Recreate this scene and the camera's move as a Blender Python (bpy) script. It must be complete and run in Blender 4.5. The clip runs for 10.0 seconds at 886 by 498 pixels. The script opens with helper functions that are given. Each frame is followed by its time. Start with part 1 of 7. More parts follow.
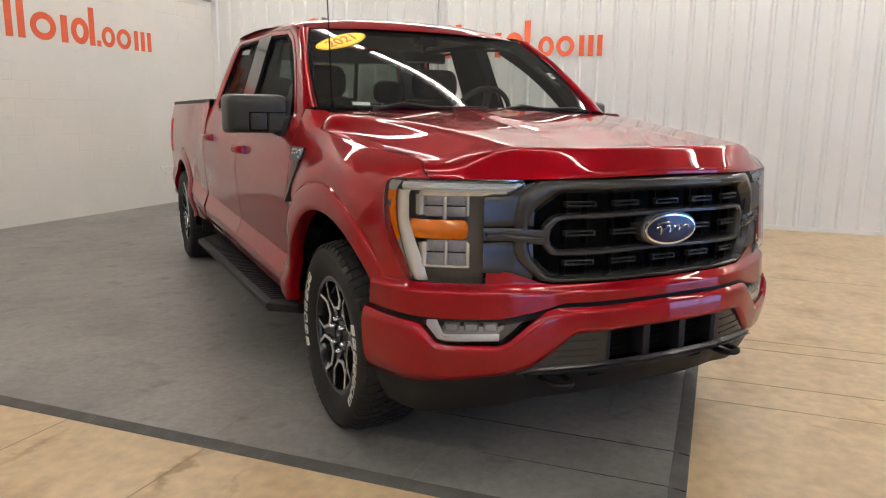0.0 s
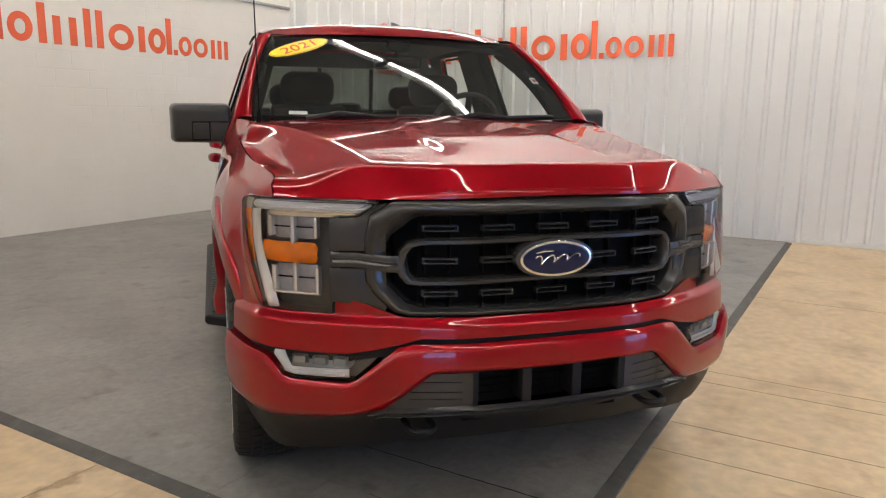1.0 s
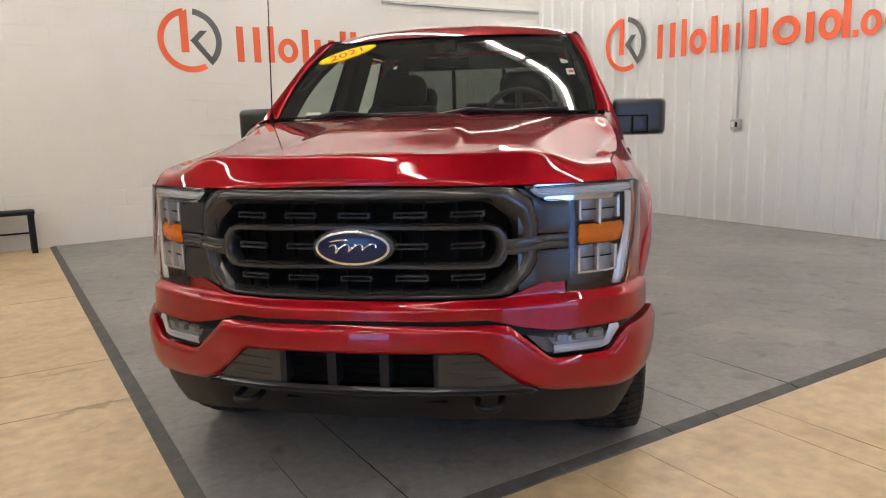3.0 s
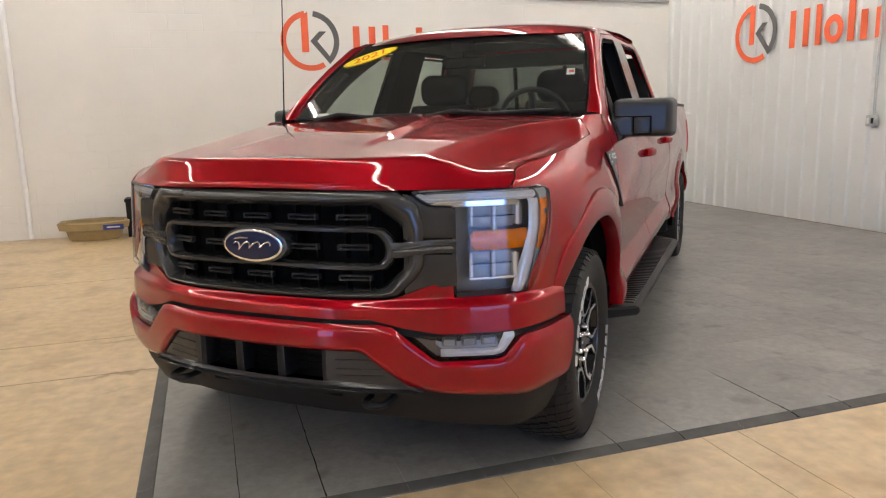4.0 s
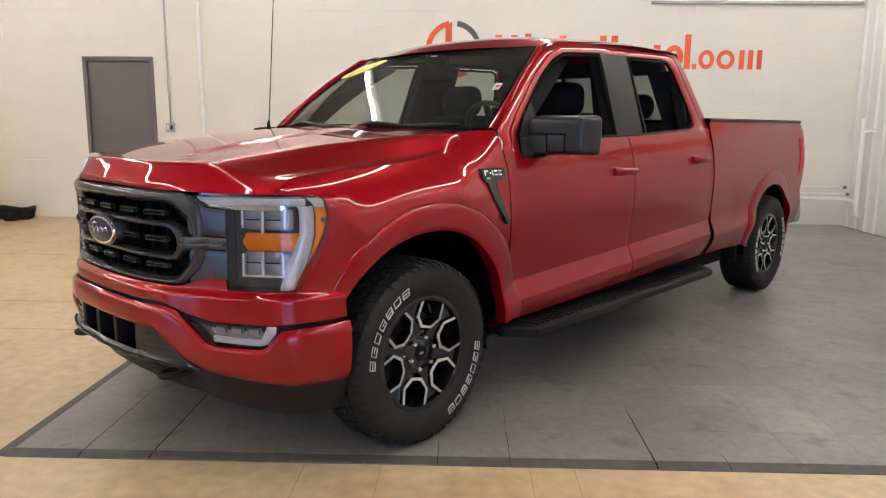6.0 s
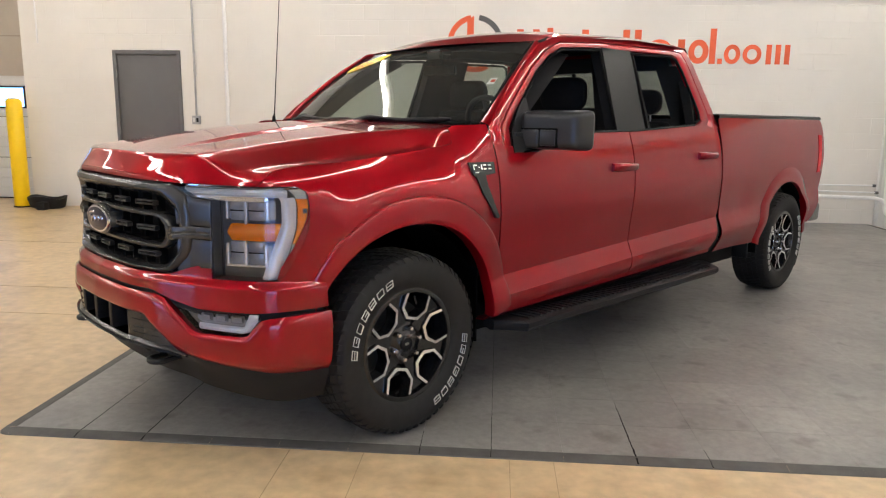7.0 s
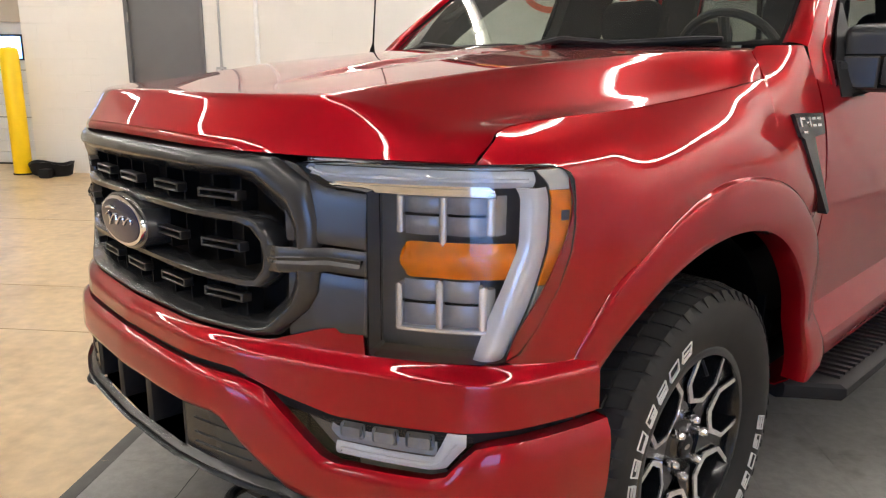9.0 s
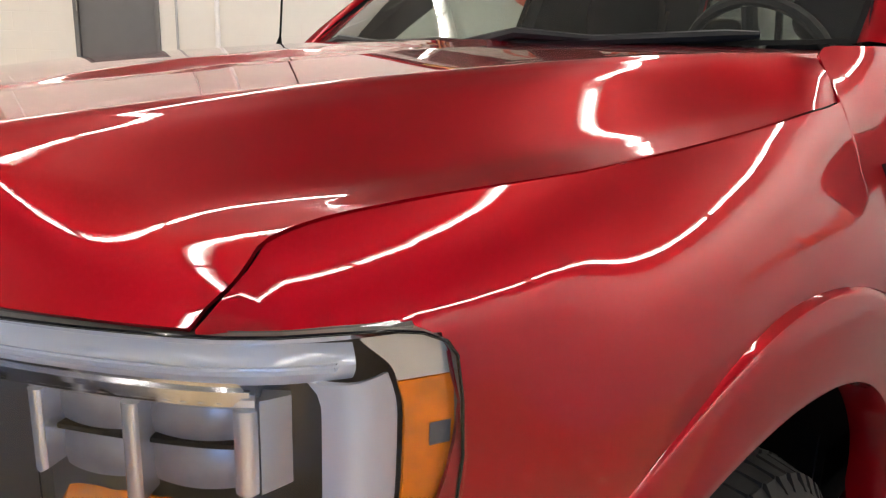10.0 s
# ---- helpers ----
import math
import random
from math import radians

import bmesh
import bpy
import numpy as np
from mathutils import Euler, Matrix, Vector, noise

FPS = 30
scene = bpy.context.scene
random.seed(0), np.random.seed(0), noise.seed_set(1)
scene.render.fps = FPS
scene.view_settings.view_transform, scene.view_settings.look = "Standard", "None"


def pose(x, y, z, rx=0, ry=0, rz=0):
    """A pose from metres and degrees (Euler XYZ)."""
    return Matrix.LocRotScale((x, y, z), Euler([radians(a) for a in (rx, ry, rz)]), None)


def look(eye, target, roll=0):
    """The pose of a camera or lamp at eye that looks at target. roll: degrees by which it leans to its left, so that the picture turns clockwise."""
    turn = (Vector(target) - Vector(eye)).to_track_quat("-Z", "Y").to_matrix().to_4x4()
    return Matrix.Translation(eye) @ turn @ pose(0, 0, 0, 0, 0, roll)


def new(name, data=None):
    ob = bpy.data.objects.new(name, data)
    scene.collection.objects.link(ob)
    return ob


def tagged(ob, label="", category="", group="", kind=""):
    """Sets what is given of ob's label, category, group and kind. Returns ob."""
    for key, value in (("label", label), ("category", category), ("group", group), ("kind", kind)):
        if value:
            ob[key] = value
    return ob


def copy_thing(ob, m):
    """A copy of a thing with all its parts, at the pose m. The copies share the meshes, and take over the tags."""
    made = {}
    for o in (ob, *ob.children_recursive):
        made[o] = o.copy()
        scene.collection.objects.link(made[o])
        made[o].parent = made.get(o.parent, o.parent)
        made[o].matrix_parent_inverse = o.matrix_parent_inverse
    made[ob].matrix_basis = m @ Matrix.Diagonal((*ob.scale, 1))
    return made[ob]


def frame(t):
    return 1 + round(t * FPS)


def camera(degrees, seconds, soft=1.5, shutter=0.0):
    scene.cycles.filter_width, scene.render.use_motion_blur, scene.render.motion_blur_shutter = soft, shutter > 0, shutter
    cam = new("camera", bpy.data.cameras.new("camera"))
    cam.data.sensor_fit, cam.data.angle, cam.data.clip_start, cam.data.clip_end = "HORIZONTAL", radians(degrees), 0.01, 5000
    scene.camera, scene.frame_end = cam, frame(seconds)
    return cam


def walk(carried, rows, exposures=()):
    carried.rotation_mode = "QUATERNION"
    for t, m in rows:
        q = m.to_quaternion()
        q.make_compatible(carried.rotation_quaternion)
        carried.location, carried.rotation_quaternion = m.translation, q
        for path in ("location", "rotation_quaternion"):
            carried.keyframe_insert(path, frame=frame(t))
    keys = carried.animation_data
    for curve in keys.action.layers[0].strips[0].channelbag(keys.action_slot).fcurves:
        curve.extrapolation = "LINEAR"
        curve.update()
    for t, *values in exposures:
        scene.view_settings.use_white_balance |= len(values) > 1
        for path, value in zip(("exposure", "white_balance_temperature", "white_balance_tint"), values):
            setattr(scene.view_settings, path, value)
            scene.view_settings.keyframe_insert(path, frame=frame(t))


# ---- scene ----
cam = camera(63.6, 10.0, 1.2)
PATH = [
    (0, (-1.835, -2.708, 1.299), (-0.92, -0.969, 0.93), 0.6),
    (0.5, (-1.39, -2.724, 1.326), (-0.622, -0.915, 0.957), 0.6),
    (1, (-0.961, -2.807, 1.334), (-0.36, -0.935, 0.97), 0.5),
    (1.5, (-0.561, -2.78, 1.323), (-0.171, -0.852, 0.963), 0.1),
    (2, (-0.18, -2.894, 1.31), (-0.02, -0.933, 0.956), -0.5),
    (2.5, (0.199, -3.002, 1.308), (0.119, -1.038, 0.942), -0.9),
    (2.7, (0.374, -2.992, 1.294), (0.194, -1.033, 0.934), -1.1),
    (3.8, (1.327, -2.884, 1.287), (0.637, -1.039, 0.94), -1.6),
    (4, (1.502, -2.791, 1.315), (0.725, -0.984, 0.955), -1.4),
    (4.5, (1.916, -2.657, 1.314), (0.943, -0.946, 0.955), -1.1),
    (5, (2.293, -2.48, 1.314), (1.169, -0.863, 0.962), -0.6),
    (5.5, (2.617, -2.185, 1.35), (1.357, -0.67, 1.003), -0.2),
    (5.7, (2.76, -2.112, 1.341), (1.461, -0.631, 0.996), 0.1),
    (7, (3.09, -1.919, 1.344), (1.681, -0.545, 0.983), 0.8),
    (7.5, (2.745, -1.954, 1.258), (1.334, -0.591, 0.871), 0.7),
    (8, (2.328, -1.895, 1.213), (0.913, -0.545, 0.795), 0.5),
    (8.5, (1.982, -1.691, 1.209), (0.555, -0.36, 0.768), 0.3),
    (9, (1.609, -1.452, 1.229), (0.2, -0.111, 0.763), 0.6),
    (9.5, (1.378, -1.131, 1.245), (-0.03, 0.21, 0.777), 1.1),
    (10, (1.22, -0.802, 1.253), (-0.176, 0.552, 0.785), 1.7),
]
walk(cam, [(t, look(eye, target, roll)) for t, eye, target, roll in PATH], [(0.0, -0.10), (1.5, -0.08), (3.0, -0.02), (4.5, 0.0), (5.5, 0.02), (7.0, 0.10), (9.0, 0.34), (9.5, 0.38), (10.0, 0.22)])

# ---------------------------------------------------------------- light
world = bpy.data.worlds.new("world")
world.use_nodes = True
sky = world.node_tree.nodes.new("ShaderNodeTexSky")
sky.sky_type, sky.sun_disc, sky.sun_elevation, sky.sun_rotation = "NISHITA", False, radians(35), radians(200)
world.node_tree.links.new(sky.outputs[0], world.node_tree.nodes["Background"].inputs[0])
world.node_tree.nodes["Background"].inputs[1].default_value = 0.1
scene.world = world

TUBE_POWER = 41.0        # glow of the ceiling tubes
DAY_POWER = 5.0          # glow of the daylight behind the glazed door

# ---------------------------------------------------------------- small tools
ROOM = pose(0, 0, 0, 0, 0, 41.4)     # the hall stands turned against the truck


def curve(*pts):
    """A smooth monotone curve through (x, y) pairs."""
    xs, ys = [p[0] for p in pts], [p[1] for p in pts]
    n = len(xs)
    h = [xs[i + 1] - xs[i] for i in range(n - 1)]
    d = [(ys[i + 1] - ys[i]) / h[i] for i in range(n - 1)]
    m = [d[0]] + [0.0] * (n - 2) + [d[-1]]
    for i in range(1, n - 1):
        if d[i - 1] * d[i] > 0:
            a, b = 2 * h[i] + h[i - 1], h[i] + 2 * h[i - 1]
            m[i] = (a + b) / (a / d[i - 1] + b / d[i])

    def f(x):
        x = min(max(x, xs[0]), xs[-1])
        i = 0
        while i < n - 2 and x > xs[i + 1]:
            i += 1
        t = (x - xs[i]) / h[i]
        return ((1 + 2 * t) * (1 - t) ** 2 * ys[i] + t * (1 - t) ** 2 * h[i] * m[i]
                + t * t * (3 - 2 * t) * ys[i + 1] + t * t * (t - 1) * h[i] * m[i + 1])
    return f


def line(*pts):
    """A broken line through (x, y) pairs."""
    xs, ys = [p[0] for p in pts], [p[1] for p in pts]
    return lambda x: float(np.interp(x, xs, ys))


def mix(a, b, t):
    return a + (b - a) * t


def ease(t):
    t = min(1.0, max(0.0, t))
    return t * t * (3 - 2 * t)


def along(poly, n):
    """n + 1 points at even steps on a broken line of tuples."""
    p = [Vector(q) for q in poly]
    length = [0.0]
    for a, b in zip(p, p[1:]):
        length.append(length[-1] + (b - a).length)
    out = []
    for k in range(n + 1):
        s = length[-1] * k / n
        i = max(j for j in range(len(p) - 1) if length[j] <= s + 1e-9)
        out.append(p[i].lerp(p[i + 1], (s - length[i]) / max(1e-9, length[i + 1] - length[i])))
    return out


def sheet(bm, rows, closed=False):
    grid = [[bm.verts.new(p) for p in row] for row in rows]
    for a, b in zip(grid, grid[1:]):
        n = len(a)
        for i in range(n if closed else n - 1):
            quad = [a[i], a[(i + 1) % n], b[(i + 1) % n], b[i]]
            try:
                bm.faces.new(quad)
            except ValueError:
                pass
    return grid


def outward(bm, ref):
    bmesh.ops.remove_doubles(bm, verts=bm.verts, dist=0.0004)
    bmesh.ops.recalc_face_normals(bm, faces=bm.faces)
    bm.normal_update()
    ref = Vector(ref)
    if sum((f.calc_center_median() - ref).dot(f.normal) * f.calc_area() for f in bm.faces) < 0:
        bmesh.ops.reverse_faces(bm, faces=bm.faces)
    bm.normal_update()
    return bm


def flange(bm, ref, depth=0.018, lip=0.004):
    """Turns the free edges of a panel inwards, with a small round."""
    outward(bm, ref)
    for step in (lip, depth):
        bm.normal_update()
        free = [e for e in bm.edges if e.is_boundary]
        normal = {tuple(round(c, 5) for c in v.co): v.normal.copy() for e in free for v in e.verts}
        made = bmesh.ops.extrude_edge_only(bm, edges=free)["geom"]
        for v in made:
            if isinstance(v, bmesh.types.BMVert):
                v.co -= normal[tuple(round(c, 5) for c in v.co)] * step
    return bm


def box(bm, x0, x1, y0, y1, z0, z1, bevel=0.0, seg=2):
    made = bmesh.ops.create_cube(bm, size=1)["verts"]
    for v in made:
        v.co = Vector((mix(x0, x1, v.co.x + 0.5), mix(y0, y1, v.co.y + 0.5), mix(z0, z1, v.co.z + 0.5)))
    if bevel:
        edges = list({e for v in made for e in v.link_edges})
        bmesh.ops.bevel(bm, geom=edges, offset=bevel, segments=seg, profile=0.6, affect="EDGES")
    return bm


def lathe(bm, profile, seg=64, axis="X", centre=(0, 0, 0)):
    """Turns (radius, place along the axis) pairs round the axis."""
    rows = []
    for r, a in profile:
        row = []
        for k in range(seg):
            c, s = r * math.cos(2 * math.pi * k / seg), r * math.sin(2 * math.pi * k / seg)
            p = (a, c, s) if axis == "X" else (c, s, a) if axis == "Z" else (c, a, s)
            row.append(Vector(p) + Vector(centre))
        rows.append(row)
    sheet(bm, rows, closed=True)
    return bm


def tube(bm, pts, radius, seg=10, caps=True):
    """A round bar along points."""
    pts = [Vector(p) for p in pts]
    rows = []
    side = None
    for i, p in enumerate(pts):
        way = (pts[min(i + 1, len(pts) - 1)] - pts[max(i - 1, 0)]).normalized()
        if side is None:
            side = way.orthogonal().normalized()
        side = (side - way * side.dot(way)).normalized()
        up = way.cross(side)
        r = radius[i] if isinstance(radius, (list, tuple)) else radius
        rows.append([p + (side * math.cos(a) + up * math.sin(a)) * r for a in [2 * math.pi * k / seg for k in range(seg)]])
    grid = sheet(bm, rows, closed=True)
    if caps:
        bm.faces.new(grid[0])
        bm.faces.new(list(reversed(grid[-1])))
    bmesh.ops.recalc_face_normals(bm, faces=bm.faces)
    return bm


def slab(bm, poly, front, back):
    """A plate: a polygon of keys put through front() and back() to give its two faces."""
    a, b = [bm.verts.new(front(*p)) for p in poly], [bm.verts.new(back(*p)) for p in poly]
    bm.faces.new(a)
    bm.faces.new(list(reversed(b)))
    n = len(poly)
    for i in range(n):
        bm.faces.new([a[i], b[i], b[(i + 1) % n], a[(i + 1) % n]])
    bmesh.ops.recalc_face_normals(bm, faces=bm.faces)
    return bm


def mirror_join(bm):
    geom = bmesh.ops.duplicate(bm, geom=bm.verts[:] + bm.edges[:] + bm.faces[:])["geom"]
    for v in [g for g in geom if isinstance(g, bmesh.types.BMVert)]:
        v.co.x *= -1
    bmesh.ops.reverse_faces(bm, faces=[g for g in geom if isinstance(g, bmesh.types.BMFace)])
    bmesh.ops.remove_doubles(bm, verts=bm.verts, dist=0.0005)
    return bm


def flipped(bm):
    other = bm.copy()
    for v in other.verts:
        v.co.x *= -1
    bmesh.ops.reverse_faces(other, faces=other.faces)
    return other


def mesh_of(name, bm, material, sharp=32):
    bm.normal_update()
    limit = radians(sharp)
    for f in bm.faces:
        f.smooth = True
    for e in bm.edges:
        if len(e.link_faces) == 2 and e.calc_face_angle(0.0) > limit:
            e.smooth = False
    me = bpy.data.meshes.new(name)
    bm.to_mesh(me)
    bm.free()
    me.materials.append(material)
    return me


def part(name, bm, material, parent=None, label="", sharp=32):
    ob = new(name, mesh_of(name, bm, material, sharp))
    ob.parent = parent
    return tagged(ob, label)


def pair(name, bm, material, parent, label="", sharp=32):
    """A part on the driver's side and its mirror image."""
    twin = flipped(bm)
    return part(name, bm, material, parent, label, sharp), part(name, twin, material, parent, label, sharp)


def setting(name, bm, material, label, at=None, sharp=32):
    ob = part(name, bm, material, None, "", sharp)
    if at is not None:
        ob.matrix_world = at
    return tagged(ob, label, kind="structure")


# ---------------------------------------------------------------- materials
def surface(name, colour, rough=0.5, metal=0.0, coat=0.0, vary=0.0, scale=8.0, bump=0.0, bump_scale=200.0, rough_vary=0.0, spec=0.5, coat_rough=0.03):
    m = bpy.data.materials.new(name)
    m.use_nodes = True
    nt = m.node_tree
    b = nt.nodes["Principled BSDF"]
    b.inputs["Base Color"].default_value = (*colour, 1)
    b.inputs["Roughness"].default_value = rough
    b.inputs["Metallic"].default_value = metal
    b.inputs["Coat Weight"].default_value = coat
    b.inputs["Coat Roughness"].default_value = coat_rough
    b.inputs["Specular IOR Level"].default_value = spec
    co = nt.nodes.new("ShaderNodeTexCoord")
    if vary or rough_vary:
        n = nt.nodes.new("ShaderNodeTexNoise")
        n.inputs["Scale"].default_value, n.inputs["Detail"].default_value, n.inputs["Roughness"].default_value = scale, 8, 0.62
        nt.links.new(co.outputs["Object"], n.inputs["Vector"])
        if vary:
            r = nt.nodes.new("ShaderNodeMapRange")
            r.inputs[1].default_value, r.inputs[2].default_value, r.inputs[3].default_value, r.inputs[4].default_value = 0.3, 0.7, 1 - vary, 1 + vary
            nt.links.new(n.outputs[0], r.inputs[0])
            x = nt.nodes.new("ShaderNodeVectorMath")
            x.operation = "SCALE"
            x.inputs[0].default_value = colour
            nt.links.new(r.outputs[0], x.inputs["Scale"])
            nt.links.new(x.outputs[0], b.inputs["Base Color"])
        if rough_vary:
            r = nt.nodes.new("ShaderNodeMapRange")
            r.inputs[1].default_value, r.inputs[2].default_value, r.inputs[3].default_value, r.inputs[4].default_value = 0.3, 0.7, max(0.02, rough - rough_vary), rough + rough_vary
            nt.links.new(n.outputs[0], r.inputs[0])
            nt.links.new(r.outputs[0], b.inputs["Roughness"])
    if bump:
        n = nt.nodes.new("ShaderNodeTexNoise")
        n.inputs["Scale"].default_value, n.inputs["Detail"].default_value = bump_scale, 3
        nt.links.new(co.outputs["Object"], n.inputs["Vector"])
        bu = nt.nodes.new("ShaderNodeBump")
        bu.inputs["Strength"].default_value, bu.inputs["Distance"].default_value = bump, 0.002
        nt.links.new(n.outputs[0], bu.inputs["Height"])
        nt.links.new(bu.outputs[0], b.inputs["Normal"])
    return m


def glass(name, tint, gloss_rough=0.0, ior=1.5, haze=0.0):
    m = bpy.data.materials.new(name)
    m.use_nodes = True
    nt = m.node_tree
    nt.nodes.remove(nt.nodes["Principled BSDF"])
    out = nt.nodes["Material Output"]
    see, shine, both, fr = (nt.nodes.new(k) for k in ("ShaderNodeBsdfTransparent", "ShaderNodeBsdfGlossy", "ShaderNodeMixShader", "ShaderNodeFresnel"))
    see.inputs[0].default_value = (*tint, 1)
    shine.inputs["Roughness"].default_value = gloss_rough
    fr.inputs[0].default_value = ior
    nt.links.new(fr.outputs[0], both.inputs[0])
    nt.links.new(see.outputs[0], both.inputs[1])
    nt.links.new(shine.outputs[0], both.inputs[2])
    # thin pale diffuse layer stands in for hazy reflection on the glass
    if haze:
        film, over = nt.nodes.new("ShaderNodeBsdfDiffuse"), nt.nodes.new("ShaderNodeMixShader")
        film.inputs[0].default_value = (0.55, 0.56, 0.50, 1)
        over.inputs[0].default_value = haze
        nt.links.new(both.outputs[0], over.inputs[1])
        nt.links.new(film.outputs[0], over.inputs[2])
        both = over
    nt.links.new(both.outputs[0], out.inputs[0])
    return m


def side_glass():
    """Door glass: clear face on, a dark mirror at a slant."""
    m = bpy.data.materials.new("door_glass")
    m.use_nodes = True
    nt = m.node_tree
    nt.nodes.remove(nt.nodes["Principled BSDF"])
    see, shine, both, lw, bend = (nt.nodes.new(k) for k in ("ShaderNodeBsdfTransparent", "ShaderNodeBsdfGlossy", "ShaderNodeMixShader", "ShaderNodeLayerWeight", "ShaderNodeMath"))
    see.inputs[0].default_value = (0.77, 0.81, 0.78, 1)
    shine.inputs["Roughness"].default_value = 0.0
    lw.inputs[0].default_value = 0.5
    bend.operation = "POWER"
    bend.inputs[1].default_value = 7.0
    span = nt.nodes.new("ShaderNodeMapRange")
    span.inputs[3].default_value, span.inputs[4].default_value = 0.02, 0.12
    nt.links.new(lw.outputs["Facing"], bend.inputs[0])
    nt.links.new(bend.outputs[0], span.inputs[0])
    nt.links.new(span.outputs[0], both.inputs[0])
    nt.links.new(see.outputs[0], both.inputs[1])
    nt.links.new(shine.outputs[0], both.inputs[2])
    nt.links.new(both.outputs[0], nt.nodes["Material Output"].inputs[0])
    return m


def glow(name, colour, strength):
    m = bpy.data.materials.new(name)
    m.use_nodes = True
    b = m.node_tree.nodes["Principled BSDF"]
    b.inputs["Base Color"].default_value = (0.8, 0.8, 0.8, 1)
    b.inputs["Emission Color"].default_value = (*colour, 1)
    b.inputs["Emission Strength"].default_value = strength
    return m


def paint_red():
    m = surface("red_metallic_paint", (0.282, 0.0016, 0.0076), 0.38, 0.56, 1.0, coat_rough=0.004, spec=0.1)
    nt = m.node_tree
    b = nt.nodes["Principled BSDF"]
    b.inputs["Specular Tint"].default_value = (0.55, 0.02, 0.03, 1)
    b.inputs["Coat IOR"].default_value = 1.45
    co = nt.nodes.new("ShaderNodeTexCoord")
    n = nt.nodes.new("ShaderNodeTexNoise")
    n.inputs["Scale"].default_value, n.inputs["Detail"].default_value = 900, 2
    nt.links.new(co.outputs["Object"], n.inputs["Vector"])
    bu = nt.nodes.new("ShaderNodeBump")
    bu.inputs["Strength"].default_value, bu.inputs["Distance"].default_value = 0.12, 0.001
    nt.links.new(n.outputs[0], bu.inputs["Height"])
    nt.links.new(bu.outputs[0], b.inputs["Normal"])
    return m


SPILLS = ((-1.30, 1.60, 0, 0.22, 0.035, 0.6), (-1.22, 0.955, 2, 0.24, 0.035, 0.75), (-1.25, 0.70, 20, 0.12, 0.02, 0.3), (0.43, -1.56, 30, 0.10, 0.03, 0.35), (0.08, -1.33, 60, 0.08, 0.03, 0.3), (2.2, -1.5, 10, 0.5, 0.05, 0.3), (-3.4, 1.3, 5, 0.7, 0.08, 0.35))


def concrete():
    m = surface("tan_sealed_concrete", (0.60, 0.43, 0.24), 0.34, rough_vary=0.025, scale=3.0, bump=0.05, bump_scale=60)
    nt = m.node_tree
    b = nt.nodes["Principled BSDF"]
    co = nt.nodes.new("ShaderNodeTexCoord")
    big, small, spots = (nt.nodes.new("ShaderNodeTexNoise") for _ in range(3))
    for n, s, d in ((big, 0.7, 6), (small, 14, 8), (spots, 2.6, 4)):
        n.inputs["Scale"].default_value, n.inputs["Detail"].default_value = s, d
        nt.links.new(co.outputs["Object"], n.inputs["Vector"])
    ramp = nt.nodes.new("ShaderNodeValToRGB")
    ramp.color_ramp.elements[0].position, ramp.color_ramp.elements[0].color = 0.3, (0.54, 0.385, 0.21, 1)
    ramp.color_ramp.elements[1].position, ramp.color_ramp.elements[1].color = 0.7, (0.67, 0.50, 0.30, 1)
    nt.links.new(big.outputs[0], ramp.inputs[0])
    dark = nt.nodes.new("ShaderNodeValToRGB")
    dark.color_ramp.elements[0].position, dark.color_ramp.elements[0].color = 0.52, (1, 1, 1, 1)
    dark.color_ramp.elements[1].position, dark.color_ramp.elements[1].color = 0.86, (0.60, 0.51, 0.40, 1)
    nt.links.new(spots.outputs[0], dark.inputs[0])
    grain = nt.nodes.new("ShaderNodeMapRange")
    grain.inputs[1].default_value, grain.inputs[2].default_value, grain.inputs[3].default_value, grain.inputs[4].default_value = 0.3, 0.7, 0.84, 1.11
    nt.links.new(small.outputs[0], grain.inputs[0])
    mul = nt.nodes.new("ShaderNodeMixRGB")
    mul.blend_type = "MULTIPLY"
    mul.inputs[0].default_value = 1
    nt.links.new(ramp.outputs[0], mul.inputs[1])
    nt.links.new(dark.outputs[0], mul.inputs[2])
    # old brown spills in the sealer
    wob = nt.nodes.new("ShaderNodeVectorMath")
    wob.operation = "MULTIPLY_ADD"
    cloud = nt.nodes.new("ShaderNodeTexNoise")
    cloud.inputs["Scale"].default_value, cloud.inputs["Detail"].default_value = 9, 6
    nt.links.new(co.outputs["Object"], cloud.inputs["Vector"])
    wob.inputs[1].default_value = (0.22, 0.22, 0)
    nt.links.new(cloud.outputs["Color"], wob.inputs[0])
    nt.links.new(co.outputs["Object"], wob.inputs[2])
    for u, v, turn, long, wide, deep in SPILLS:
        place = nt.nodes.new("ShaderNodeMapping")
        place.vector_type = "TEXTURE"
        place.inputs["Location"].default_value = (u + 0.11, v + 0.11, 0)
        place.inputs["Rotation"].default_value = (0, 0, radians(turn))
        place.inputs["Scale"].default_value = (long, wide, 1)
        nt.links.new(wob.outputs[0], place.inputs[0])
        size = nt.nodes.new("ShaderNodeVectorMath")
        size.operation = "LENGTH"
        nt.links.new(place.outputs[0], size.inputs[0])
        fade = nt.nodes.new("ShaderNodeMapRange")
        fade.inputs[1].default_value, fade.inputs[2].default_value, fade.inputs[3].default_value, fade.inputs[4].default_value = 0.3, 1.1, deep, 0.0
        nt.links.new(size.outputs["Value"], fade.inputs[0])
        spill = nt.nodes.new("ShaderNodeMixRGB")
        spill.blend_type = "MULTIPLY"
        spill.inputs[2].default_value = (0.50, 0.40, 0.28, 1)
        nt.links.new(fade.outputs[0], spill.inputs[0])
        nt.links.new(mul.outputs[0], spill.inputs[1])
        mul = spill
    sc = nt.nodes.new("ShaderNodeVectorMath")
    sc.operation = "SCALE"
